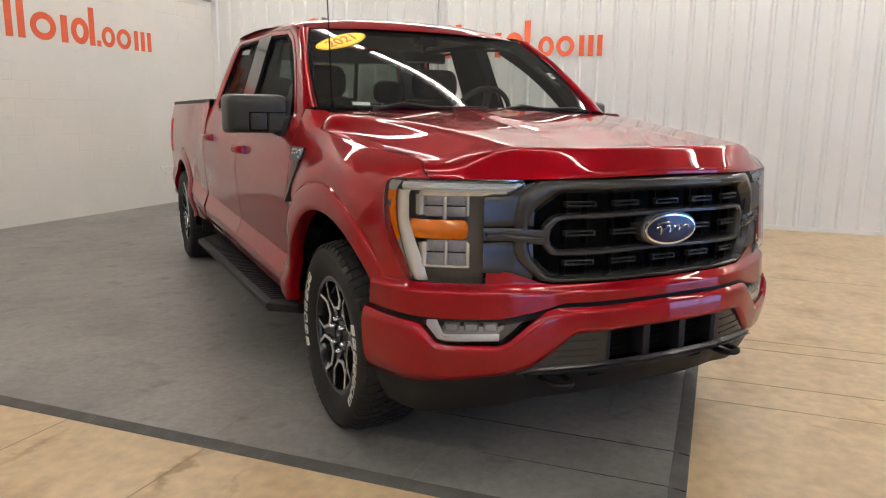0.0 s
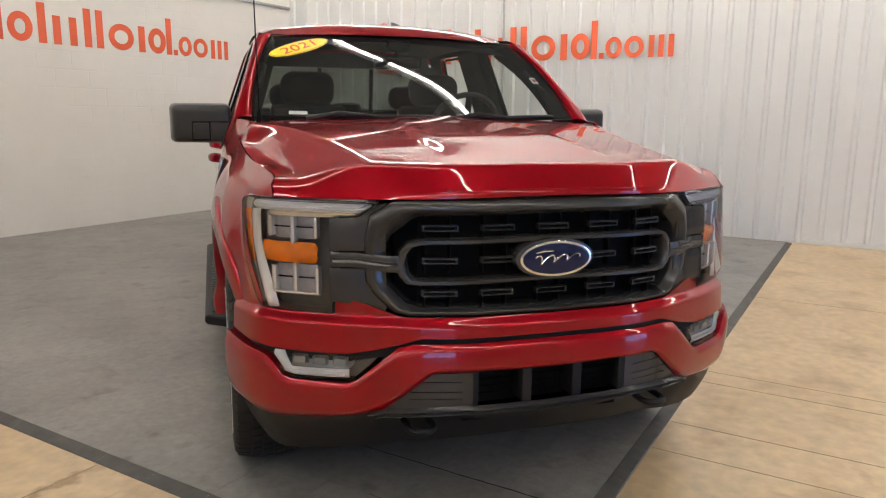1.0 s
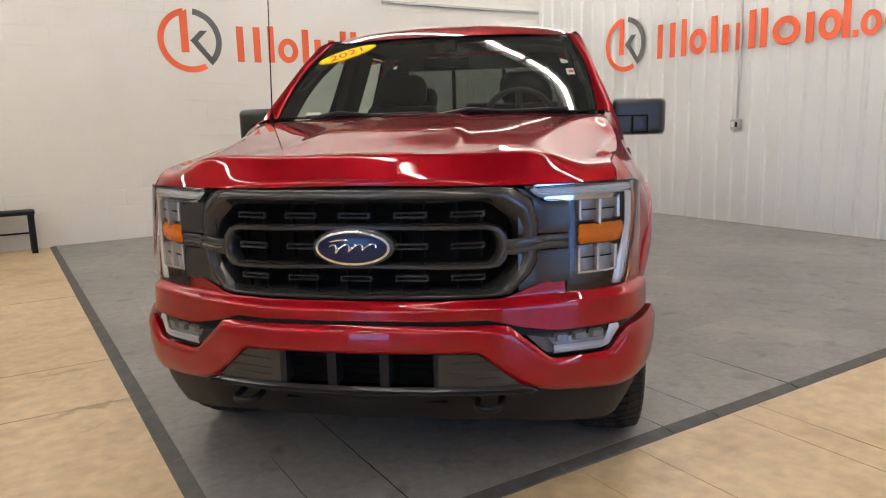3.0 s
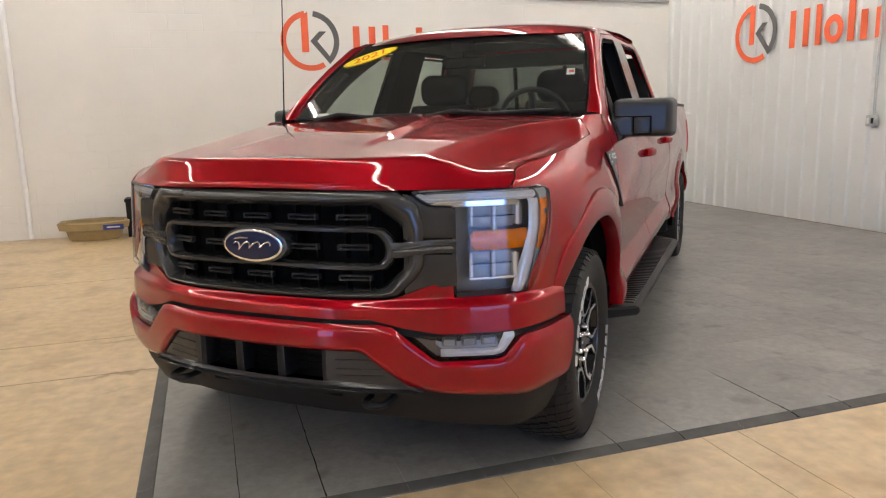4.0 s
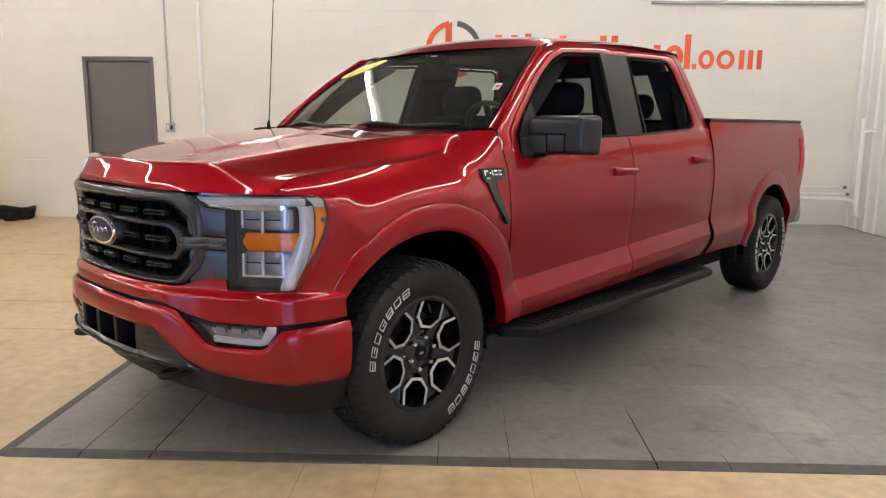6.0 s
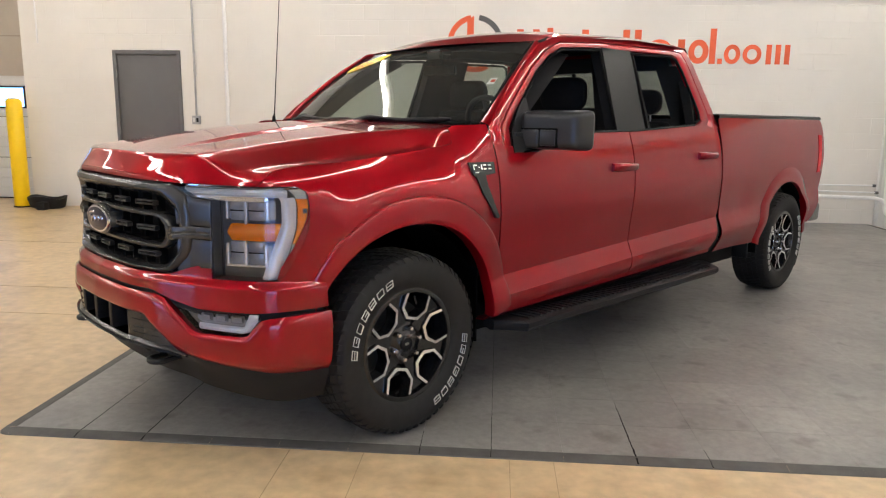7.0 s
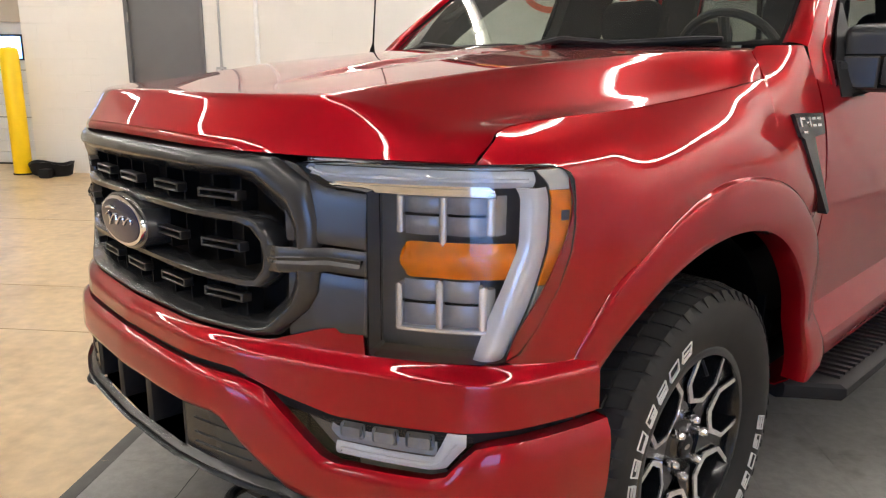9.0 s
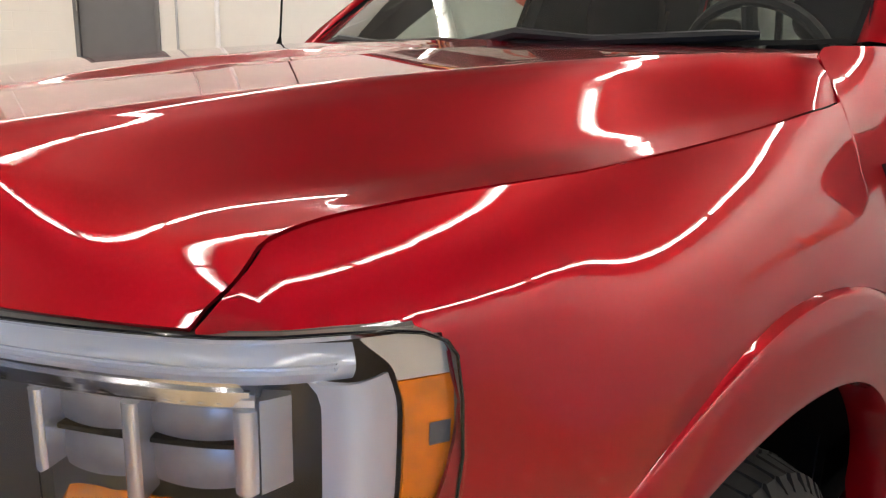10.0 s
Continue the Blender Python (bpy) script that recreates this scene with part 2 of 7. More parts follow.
    nt.links.new(mul.outputs[0], sc.inputs[0])
    nt.links.new(grain.outputs[0], sc.inputs["Scale"])
    nt.links.new(sc.outputs[0], b.inputs["Base Color"])
    return m


def rubber_tile():
    m = surface("grey_rubber_tile", (0.10, 0.10, 0.10), 0.36, rough_vary=0.06, scale=6, bump=0.12, bump_scale=260)
    nt = m.node_tree
    b = nt.nodes["Principled BSDF"]
    geo = nt.nodes.new("ShaderNodeNewGeometry")
    big, spots = nt.nodes.new("ShaderNodeTexNoise"), nt.nodes.new("ShaderNodeTexNoise")
    big.inputs["Scale"].default_value, big.inputs["Detail"].default_value = 1.1, 9
    spots.inputs["Scale"].default_value, spots.inputs["Detail"].default_value = 5.5, 3
    for n in (big, spots):
        nt.links.new(geo.outputs["Position"], n.inputs["Vector"])
    ramp = nt.nodes.new("ShaderNodeValToRGB")
    ramp.color_ramp.elements[0].position, ramp.color_ramp.elements[0].color = 0.32, (0.172, 0.165, 0.154, 1)
    ramp.color_ramp.elements[1].position, ramp.color_ramp.elements[1].color = 0.70, (0.285, 0.270, 0.249, 1)
    nt.links.new(big.outputs[0], ramp.inputs[0])
    dark = nt.nodes.new("ShaderNodeValToRGB")
    dark.color_ramp.elements[0].position, dark.color_ramp.elements[0].color = 0.60, (1, 1, 1, 1)
    dark.color_ramp.elements[1].position, dark.color_ramp.elements[1].color = 0.72, (0.66, 0.65, 0.64, 1)
    nt.links.new(spots.outputs[0], dark.inputs[0])
    mul = nt.nodes.new("ShaderNodeMixRGB")
    mul.blend_type = "MULTIPLY"
    mul.inputs[0].default_value = 1
    nt.links.new(ramp.outputs[0], mul.inputs[1])
    nt.links.new(dark.outputs[0], mul.inputs[2])
    info = nt.nodes.new("ShaderNodeObjectInfo")
    r = nt.nodes.new("ShaderNodeMapRange")
    r.inputs[3].default_value, r.inputs[4].default_value = 0.94, 1.06
    nt.links.new(info.outputs["Random"], r.inputs[0])
    fine = nt.nodes.new("ShaderNodeTexNoise")
    fine.inputs["Scale"].default_value, fine.inputs["Detail"].default_value, fine.inputs["Roughness"].default_value = 26, 9, 0.7
    nt.links.new(geo.outputs["Position"], fine.inputs["Vector"])
    speck = nt.nodes.new("ShaderNodeMapRange")
    speck.inputs[1].default_value, speck.inputs[2].default_value, speck.inputs[3].default_value, speck.inputs[4].default_value = 0.3, 0.7, 0.80, 1.18
    nt.links.new(fine.outputs[0], speck.inputs[0])
    both = nt.nodes.new("ShaderNodeMath")
    both.operation = "MULTIPLY"
    nt.links.new(r.outputs[0], both.inputs[0])
    nt.links.new(speck.outputs[0], both.inputs[1])
    sc = nt.nodes.new("ShaderNodeVectorMath")
    sc.operation = "SCALE"
    nt.links.new(mul.outputs[0], sc.inputs[0])
    # scattered dark drip marks
    warp, drip, gate, spot = (nt.nodes.new(k) for k in ("ShaderNodeVectorMath", "ShaderNodeTexVoronoi", "ShaderNodeMapRange", "ShaderNodeMapRange"))
    warp.operation = "MULTIPLY_ADD"
    warp.inputs[1].default_value = (0.05, 0.05, 0.0)
    nt.links.new(fine.outputs["Color"], warp.inputs[0])
    nt.links.new(geo.outputs["Position"], warp.inputs[2])
    drip.inputs["Scale"].default_value = 4.6
    nt.links.new(warp.outputs[0], drip.inputs["Vector"])
    cut = nt.nodes.new("ShaderNodeSeparateColor")
    nt.links.new(drip.outputs["Color"], cut.inputs[0])
    gate.inputs[1].default_value, gate.inputs[2].default_value, gate.inputs[3].default_value, gate.inputs[4].default_value = 0.70, 1.0, 0.002, 0.17
    nt.links.new(cut.outputs[0], gate.inputs[0])
    nt.links.new(drip.outputs["Distance"], spot.inputs[0])
    nt.links.new(gate.outputs[0], spot.inputs[2])
    spot.inputs[1].default_value, spot.inputs[3].default_value, spot.inputs[4].default_value = 0.0, 0.45, 1.0
    marks = nt.nodes.new("ShaderNodeMath")
    marks.operation = "MULTIPLY"
    nt.links.new(both.outputs[0], marks.inputs[0])
    nt.links.new(spot.outputs[0], marks.inputs[1])
    nt.links.new(marks.outputs[0], sc.inputs["Scale"])
    nt.links.new(sc.outputs[0], b.inputs["Base Color"])
    return m


def block_wall():
    """White paint over concrete blocks: soft courses and rough paint."""
    m = surface("white_painted_block", (0.82, 0.785, 0.72), 0.55, vary=0.03, scale=1.5)
    nt = m.node_tree
    b = nt.nodes["Principled BSDF"]
    co = nt.nodes.new("ShaderNodeTexCoord")
    sep, com = nt.nodes.new("ShaderNodeSeparateXYZ"), nt.nodes.new("ShaderNodeCombineXYZ")
    nt.links.new(co.outputs["Object"], sep.inputs[0])
    nt.links.new(sep.outputs[0], com.inputs[0])
    nt.links.new(sep.outputs[2], com.inputs[1])
    br = nt.nodes.new("ShaderNodeTexBrick")
    for key, v in (("Scale", 1.0), ("Mortar Size", 0.006), ("Mortar Smooth", 0.6), ("Brick Width", 0.41), ("Row Height", 0.203)):
        br.inputs[key].default_value = v
    nt.links.new(com.outputs[0], br.inputs["Vector"])
    n, worn = nt.nodes.new("ShaderNodeTexNoise"), nt.nodes.new("ShaderNodeTexNoise")
    n.inputs["Scale"].default_value, n.inputs["Detail"].default_value = 45, 6
    worn.inputs["Scale"].default_value = 0.9
    nt.links.new(co.outputs["Object"], n.inputs["Vector"])
    nt.links.new(co.outputs["Object"], worn.inputs["Vector"])
    keep = nt.nodes.new("ShaderNodeMapRange")
    keep.inputs[1].default_value, keep.inputs[2].default_value, keep.inputs[3].default_value, keep.inputs[4].default_value = 0.42, 0.62, 0.0, -1.0
    nt.links.new(worn.outputs[0], keep.inputs[0])
    joint = nt.nodes.new("ShaderNodeMath")
    joint.operation = "MULTIPLY"
    nt.links.new(br.outputs["Fac"], joint.inputs[0])
    nt.links.new(keep.outputs[0], joint.inputs[1])
    add = nt.nodes.new("ShaderNodeMath")
    add.operation = "MULTIPLY_ADD"
    add.inputs[1].default_value = 0.12
    nt.links.new(n.outputs[0], add.inputs[0])
    nt.links.new(joint.outputs[0], add.inputs[2])
    bu = nt.nodes.new("ShaderNodeBump")
    bu.inputs["Strength"].default_value, bu.inputs["Distance"].default_value = 0.75, 0.0040
    nt.links.new(add.outputs[0], bu.inputs["Height"])
    nt.links.new(bu.outputs[0], b.inputs["Normal"])
    return m


RED = paint_red()
SATIN = surface("satin_dark_grey_trim", (0.047, 0.046, 0.045), 0.23, 0.48, bump=0.03, bump_scale=500, vary=0.05)
BLACK = surface("black_grained_plastic", (0.011, 0.011, 0.012), 0.5, spec=0.2, bump=0.12, bump_scale=700, vary=0.1)
PIANO = surface("gloss_black", (0.006, 0.006, 0.007), 0.10, spec=0.2)
# near-black for seals and joints; in hollows the shade is put into this colour
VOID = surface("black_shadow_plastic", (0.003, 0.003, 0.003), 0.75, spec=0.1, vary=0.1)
MIRROR_CAP = surface("charcoal_mirror_plastic", (0.013, 0.0135, 0.015), 0.34, bump=0.08, bump_scale=800, vary=0.06)
CHROME = surface("chrome", (0.84, 0.84, 0.86), 0.10, 1.0, rough_vary=0.03, scale=20)
LED = surface("frosted_white_guide", (0.86, 0.86, 0.85), 0.20, 0.1, coat=1.0)
AMBER = surface("amber_plastic", (1.0, 0.235, 0.0), 0.18, coat=0.6, vary=0.22, scale=45, spec=0.4)
BAR_GREY = surface("dark_grille_bar", (0.014, 0.014, 0.014), 0.32, vary=0.05)
GRILLE_BLACK = surface("black_grille_plastic", (0.003, 0.003, 0.003), 0.6, spec=0.10)
BRACKET = surface("bright_lamp_bracket", (0.86, 0.85, 0.81), 0.14, 0.55, coat=1.0)
LAMP_DARK = surface("dark_lamp_housing", (0.12, 0.113, 0.10), 0.30, 0.1, coat=0.4)
LAMP_LENS = surface("grey_lamp_optic", (0.33, 0.33, 0.335), 0.38, 0.3, coat=0.6, vary=0.15, scale=40)
REFLECTOR = surface("pale_reflector", (0.70, 0.70, 0.64), 0.16, 0.4, coat=0.8)
LENS = glass("clear_lens", (0.98, 0.98, 0.98))
SIDE_GLASS = side_glass()
# windshield, with a little reflected haze put into its colour
WINDOW = glass("tinted_window_glass", (0.66, 0.715, 0.68), ior=1.60, haze=0.025)
BACK_WINDOW = glass("dark_tinted_glass", (0.42, 0.45, 0.43))
RAIL_CAP = surface("dusty_black_rail_plastic", (0.045, 0.042, 0.038), 0.62, spec=0.3, bump=0.12, bump_scale=600, vary=0.15)
TYRE = surface("tyre_rubber", (0.0115, 0.0108, 0.010), 0.66, spec=0.35, vary=0.25, scale=25, bump=0.1, bump_scale=300)
WHITE_RUBBER = surface("white_raised_rubber", (0.62, 0.60, 0.56), 0.6, vary=0.1)
MACHINED = surface("machined_aluminium", (0.86, 0.85, 0.835), 0.27, 0.9, vary=0.06, scale=60)
WHEEL_BLACK = surface("gloss_black_wheel", (0.007, 0.007, 0.0075), 0.22, 0.0, coat=0.35)
DISC = surface("dark_brake_disc", (0.05, 0.05, 0.05), 0.5, 0.6, vary=0.15, scale=30)
STEEL = surface("dull_steel", (0.30, 0.29, 0.27), 0.42, 1.0, vary=0.15, scale=30)
CLOTH = surface("dark_seat_cloth", (0.009, 0.009, 0.0095), 0.85, spec=0.2, bump=0.2, bump_scale=500, vary=0.15)
DASH = surface("dark_grey_dash_vinyl", (0.022, 0.023, 0.0225), 0.6, spec=0.3, bump=0.1, bump_scale=400, vary=0.08)
BEZEL = surface("emblem_bezel", (0.05, 0.05, 0.052), 0.25, 0.4, coat=0.5)
BLUE = surface("deep_blue_enamel", (0.007, 0.012, 0.046), 0.16, coat=0.25, spec=0.3)
TAIL = surface("red_lamp_plastic", (0.55, 0.006, 0.012), 0.22, spec=0.25, vary=0.08, scale=30)
YELLOW = surface("yellow_sticker", (0.95, 0.72, 0.02), 0.35)
RED_INK = surface("red_ink", (0.70, 0.06, 0.02), 0.4)
PAPER = surface("white_paper", (0.8, 0.8, 0.78), 0.6)
CONCRETE = concrete()
JOINT = surface("dark_floor_joint", (0.36, 0.26, 0.15), 0.7, vary=0.2)
TILE = rubber_tile()
TILE_EDGE = surface("dark_rubber_edge", (0.088, 0.083, 0.076), 0.72, vary=0.25, scale=9, bump=0.12, bump_scale=220)
BLOCK = block_wall()
METAL_WALL = surface("white_ribbed_metal", (0.70, 0.695, 0.672), 0.38, vary=0.03, scale=1.2, bump=0.02, bump_scale=20)
CEILING = surface("dark_grey_ceiling", (0.13, 0.125, 0.118), 0.8, vary=0.04, scale=2)
ORANGE = surface("orange_red_sign_paint", (0.82, 0.13, 0.045), 0.5, vary=0.04, scale=12)
SIGN_GREY = surface("grey_sign_paint", (0.11, 0.105, 0.10), 0.5, vary=0.05, scale=12)
DOOR_GREY = surface("grey_painted_steel", (0.125, 0.12, 0.118), 0.42, vary=0.05, scale=3, bump=0.03, bump_scale=90)
GALV = surface("grey_galvanised_metal", (0.45, 0.45, 0.44), 0.45, 0.6, vary=0.1, scale=25)
WHITE_PIPE = surface("white_painted_pipe", (0.88, 0.87, 0.85), 0.45, vary=0.04)
BOLLARD = surface("yellow_bollard_sleeve", (0.95, 0.62, 0.0), 0.4, vary=0.05, scale=6)
BEIGE = surface("beige_upper_wall", (0.52, 0.45, 0.36), 0.6, vary=0.05, scale=2)
# tone of the unseen walls, kept dark so they throw back less light
BACK_WALL = surface("taupe_unseen_wall", (0.35, 0.32, 0.272), 0.6, vary=0.05, scale=2)
PANEL_WHITE = surface("white_door_panel", (0.74, 0.73, 0.70), 0.4, vary=0.03, scale=2)
WOODY = surface("tan_moulded_tub", (0.36, 0.26, 0.12), 0.6, vary=0.15, scale=8, bump=0.1, bump_scale=60)
TUBE_GLOW = glow("fluorescent_tube", (1.0, 0.95, 0.885), TUBE_POWER)
DAY_GLOW = glow("daylight_pane", (0.15, 0.40, 1.0), DAY_POWER)

# ---------------------------------------------------------------- the hall
U1, V1 = 6.1, 6.5            # ribbed wall, block wall (room axes)
U0, V0, HIGH = -9.5, -8.5, 4.3
T = 0.2


def hall():
    f = bmesh.new()
    box(f, U0 - 4, U1 + T, V0 - T, V1 + 2.4, -0.3, 0.0)
    setting("floor", f, CONCRETE, "tan sealed concrete floor with stains and saw-cut joints", ROOM)
    for a, b in ((((-9.4, -4.6), (6.05, -4.6)), ((-9.4, 1.02), (-1.06, 0.98)), ((-9.4, 3.6), (-1.06, 3.6)), ((-9.4, 1.74), (-1.06, 1.70)),
                                ((0.23, -2.2), (0.23, -0.81)), ((0.535, -1.7), (0.535, -0.81)), ((1.125, -2.6), (1.125, -0.81)),
                                ((1.33, -8.4), (1.30, -0.81)), ((3.2, -3.6), (3.2, -0.81)))):
        j = bmesh.new()
        du, dv = (0.0, 0.002) if abs(b[0] - a[0]) > abs(b[1] - a[1]) else (0.001 if b[1] < -0.8 else 0.002, 0.0)
        slab(j, [(a[0] - du, a[1] - dv), (b[0] - du if du else b[0], b[1] - dv), (b[0] + du, b[1] + dv), (a[0] + du, a[1] + dv)],
             lambda x, y: Vector((x, y, 0.0015)), lambda x, y: Vector((x, y, -0.02)))
        ob = part("floor_joint", j, JOINT, None)
        ob.matrix_world = ROOM
        tagged(ob, "dark saw-cut joint in the concrete floor", kind="structure")

    # block wall, with the opening of the steel door, ending at the bay of the overhead door
    w = bmesh.new()
    du0, du1, dz = -4.40, -3.42, 2.22
    end = -5.74
    box(w, end, du0, V1, V1 + T, 0, HIGH)
    box(w, du1, U1 + T, V1, V1 + T, 0, HIGH)
    box(w, du0, du1, V1, V1 + T, dz, HIGH)
    setting("wall_north", w, BLOCK, "white painted concrete block wall with soft courses", ROOM)
    w = bmesh.new()
    box(w, end - 0.0, end + T, V1 + T, V1 + 1.0, 0, HIGH)
    setting("wall_return", w, BLOCK, "white painted block return beside the overhead door", ROOM)
    # ribbed metal wall: profiled sheet, nine inch ribs
    w = bmesh.new()
    pitch = 0.2198
    prof = []
    v = 0.472 - pitch * 40
    while v < V1:
        for dv, du in ((-0.034, 0.0), (-0.014, -0.026), (0.014, -0.026), (0.034, 0.0)):
            if V0 <= v + dv <= V1 + T:
                prof.append((U1 + du, v + dv))
        v += pitch
    prof = [(U1, V0)] + prof + [(U1, V1)]
    sheet(w, [[Vector((a, b, z)) for a, b in prof] for z in (0.0, HIGH)])
    outward(w, (20, 0, 2))
    box(w, U1 + 0.02, U1 + T, V0, V1 + T, 0, HIGH)
    setting("wall_east", w, METAL_WALL, "white ribbed metal wall panels with vertical ribs", ROOM, sharp=20)
    t = bmesh.new()
    box(t, U1 - 0.035, U1 - 0.004, V0, -0.9, 0.0, 0.05, 0.004)
    setting("baseboard", t, METAL_WALL, "thin white metal base trim along the ribbed wall", ROOM)
    # unseen walls behind the camera, taupe to hold back fill on the truck's front
    w = bmesh.new()
    holes = ((-0.5, 2.3),)
    edge = U0
    for a, b in holes:
        box(w, edge, a, V0 - T, V0, 0, HIGH)
        box(w, a, b, V0 - T, V0, 2.6, HIGH)
        edge = b
    box(w, edge, U1 + T, V0 - T, V0, 0, HIGH)
    setting("wall_south", w, BACK_WALL, "unseen taupe wall added to hold back fill, with a tall glazed opening", ROOM)
    w = bmesh.new()
    box(w, U0 - T, U0, V0 - T, -8.3, 0, HIGH)
    box(w, U0 - T, U0, -8.3, -5.3, 2.6, HIGH)
    box(w, U0 - T, U0, -5.3, V1 + 1.2, 0, HIGH)
    setting("wall_west", w, BACK_WALL, "unseen taupe wall added to hold back fill, with a tall glazed opening", ROOM)
    c = bmesh.new()
    box(c, U0 - T, U1 + T, V0 - T, V1 + 1.2, HIGH, HIGH + 0.15)
    setting("ceiling", c, CEILING, "dark grey ceiling with rows of tube lights", ROOM)
    # beige wall over the overhead door
    w = bmesh.new()
    box(w, U0, end, V1 + 0.70, V1 + 0.9, 1.89, HIGH)
    setting("wall_bay", w, BEIGE, "beige wall above the overhead door", ROOM)
    t = bmesh.new()
    box(t, U0, end, V1 + 0.692, V1 + 0.70, 2.47, 2.485)
    setting("trim", t, surface("beige_seam", (0.36, 0.31, 0.25), 0.6, vary=0.05), "thin seam in the beige wall", ROOM)
    # flashing high on the block wall
    t = bmesh.new()
    box(t, 3.3, U1 - 0.04, V1 - 0.05, V1, 2.93, 2.965, 0.004)
    setting("trim", t, GALV, "grey metal ledge high on the block wall", ROOM)


def steel_door():
    root = new("door_1")
    root.matrix_world = ROOM @ pose(-3.91, V1, 0)
    tagged(root, "closed grey painted steel door in a grey frame", "door", kind="structure")
    f = bmesh.new()
    box(f, -0.49, -0.44, -0.02, 0.12, 0, 2.22, 0.004)
    box(f, 0.44, 0.49, -0.02, 0.12, 0, 2.22, 0.004)
    box(f, -0.44, 0.44, -0.02, 0.12, 2.16, 2.22, 0.004)
    part("door_frame", f, DOOR_GREY, root)
    d = bmesh.new()
    box(d, -0.437, 0.437, 0.01, 0.055, 0.008, 2.157, 0.003)
    leaf = part("door_leaf", d, DOOR_GREY, root)
    h = bmesh.new()
    tube(h, [(0.37, 0.01, 1.0), (0.37, -0.05, 1.0)], 0.014)
    tube(h, [(0.38, -0.05, 1.0), (0.25, -0.052, 1.0)], 0.010)
    lathe(h, [(0.0, -0.006), (0.032, -0.006), (0.034, 0.012)], 24, "Y", (0.37, 0, 1.0))
    part("door_handle", h, STEEL, leaf, "steel lever handle")
    for z in (0.3, 1.1, 1.9):
        h = bmesh.new()
        tube(h, [(-0.44, -0.024, z - 0.055), (-0.44, -0.024, z + 0.055)], 0.008)
        part("hinge", h, STEEL, leaf)


def overhead_door():
    root = new("overhead_door")
    root.matrix_world = ROOM @ pose(-7.6, V1 + 0.74, 0)
    tagged(root, "white sectional overhead door with a narrow window strip", "garage door", kind="structure")
    for k in range(3):
        b = bmesh.new()
        z0, z1 = 0.02 + 0.63 * k, 0.02 + 0.63 * k + 0.62
        for m in range(4):
            box(b, -1.85, 1.85, 0.0 if m % 2 else 0.006, 0.05, mix(z0, z1, m / 4), mix(z0, z1, (m + 1) / 4) - 0.004, 0.003)
        part("panel", b, PANEL_WHITE, root)
    fr = bmesh.new()
    for a, b2, c, d in ((0.5, 1.36, 1.71, 1.735), (0.5, 1.36, 1.40, 1.425), (1.335, 1.36, 1.40, 1.735), (0.5, 0.525, 1.40, 1.735)):
        box(fr, a, b2, -0.025, 0.01, c, d, 0.003)
    w = part("window_frame", fr, BLACK, root, "black window frame")
    p = bmesh.new()
    box(p, 0.525, 1.335, -0.012, -0.006, 1.425, 1.71)
    part("pane", p, DAY_GLOW, w, "pane bright with daylight")
    s = bmesh.new()
    box(s, -1.85, 1.85, 0.0, 0.05, 0.0, 0.02)
    part("bottom_seal", s, BLACK, root)


def glazed_door():
    """Daylight comes in through tall glazed doors behind the camera."""
    for n, (u, v, turn, wide) in enumerate(((0.9, V0 - 0.1, 0, 1.4), (U0 - 0.1, -6.8, -90, 1.5))):
        root = new("window_%d" % (n + 1))
        root.matrix_world = ROOM @ pose(u, v, 0, 0, 0, turn)
        tagged(root, "tall glazed door letting in blue daylight", "window", kind="structure")
        for z in (0.0, 2.54):
            f = bmesh.new()
            box(f, -wide, wide, -0.03, 0.03, z, z + 0.06, 0.004)
            part("window_frame", f, GALV, root)
        for x in (-wide, wide - 0.05):
            f = bmesh.new()
            box(f, x, x + 0.05, -0.034, 0.034, 0.0, 2.6, 0.004)
            part("window_frame", f, GALV, root)
        for x0, x1 in ((0.05 - wide, -0.03), (0.03, wide - 0.05)):
            p = bmesh.new()
            box(p, x0, x1, -0.012, 0.0, 0.06, 2.54)
            part("pane", p, DAY_GLOW, root)
        f = bmesh.new()
        box(f, -0.03, 0.03, -0.034, 0.034, 0.06, 2.54, 0.004)
        part("window_frame", f, GALV, root)


def tube_rows():
    for u in (-8.3, -4.9, -1.5, 1.9, 5.3):
        for k in range(6):
            v = -7.4 + 2.5 * k
            if v > V1 - 1.2:
                continue
            root = new("ceiling_light")
            root.matrix_world = ROOM @ pose(u, v, HIGH)
            tagged(root, "white single-tube fluorescent batten on the ceiling", "light", "rows of tube lights")
            b = bmesh.new()
            box(b, -0.09, 0.09, -1.2, 1.2, -0.07, 0.0, 0.01)
            part("body", b, PANEL_WHITE, root)
            t = bmesh.new()
            tube(t, [(0, -1.19, -0.105), (0, 1.19, -0.105)], 0.030, 12)
            part("tube", t, TUBE_GLOW, root, "glowing fluorescent tube")


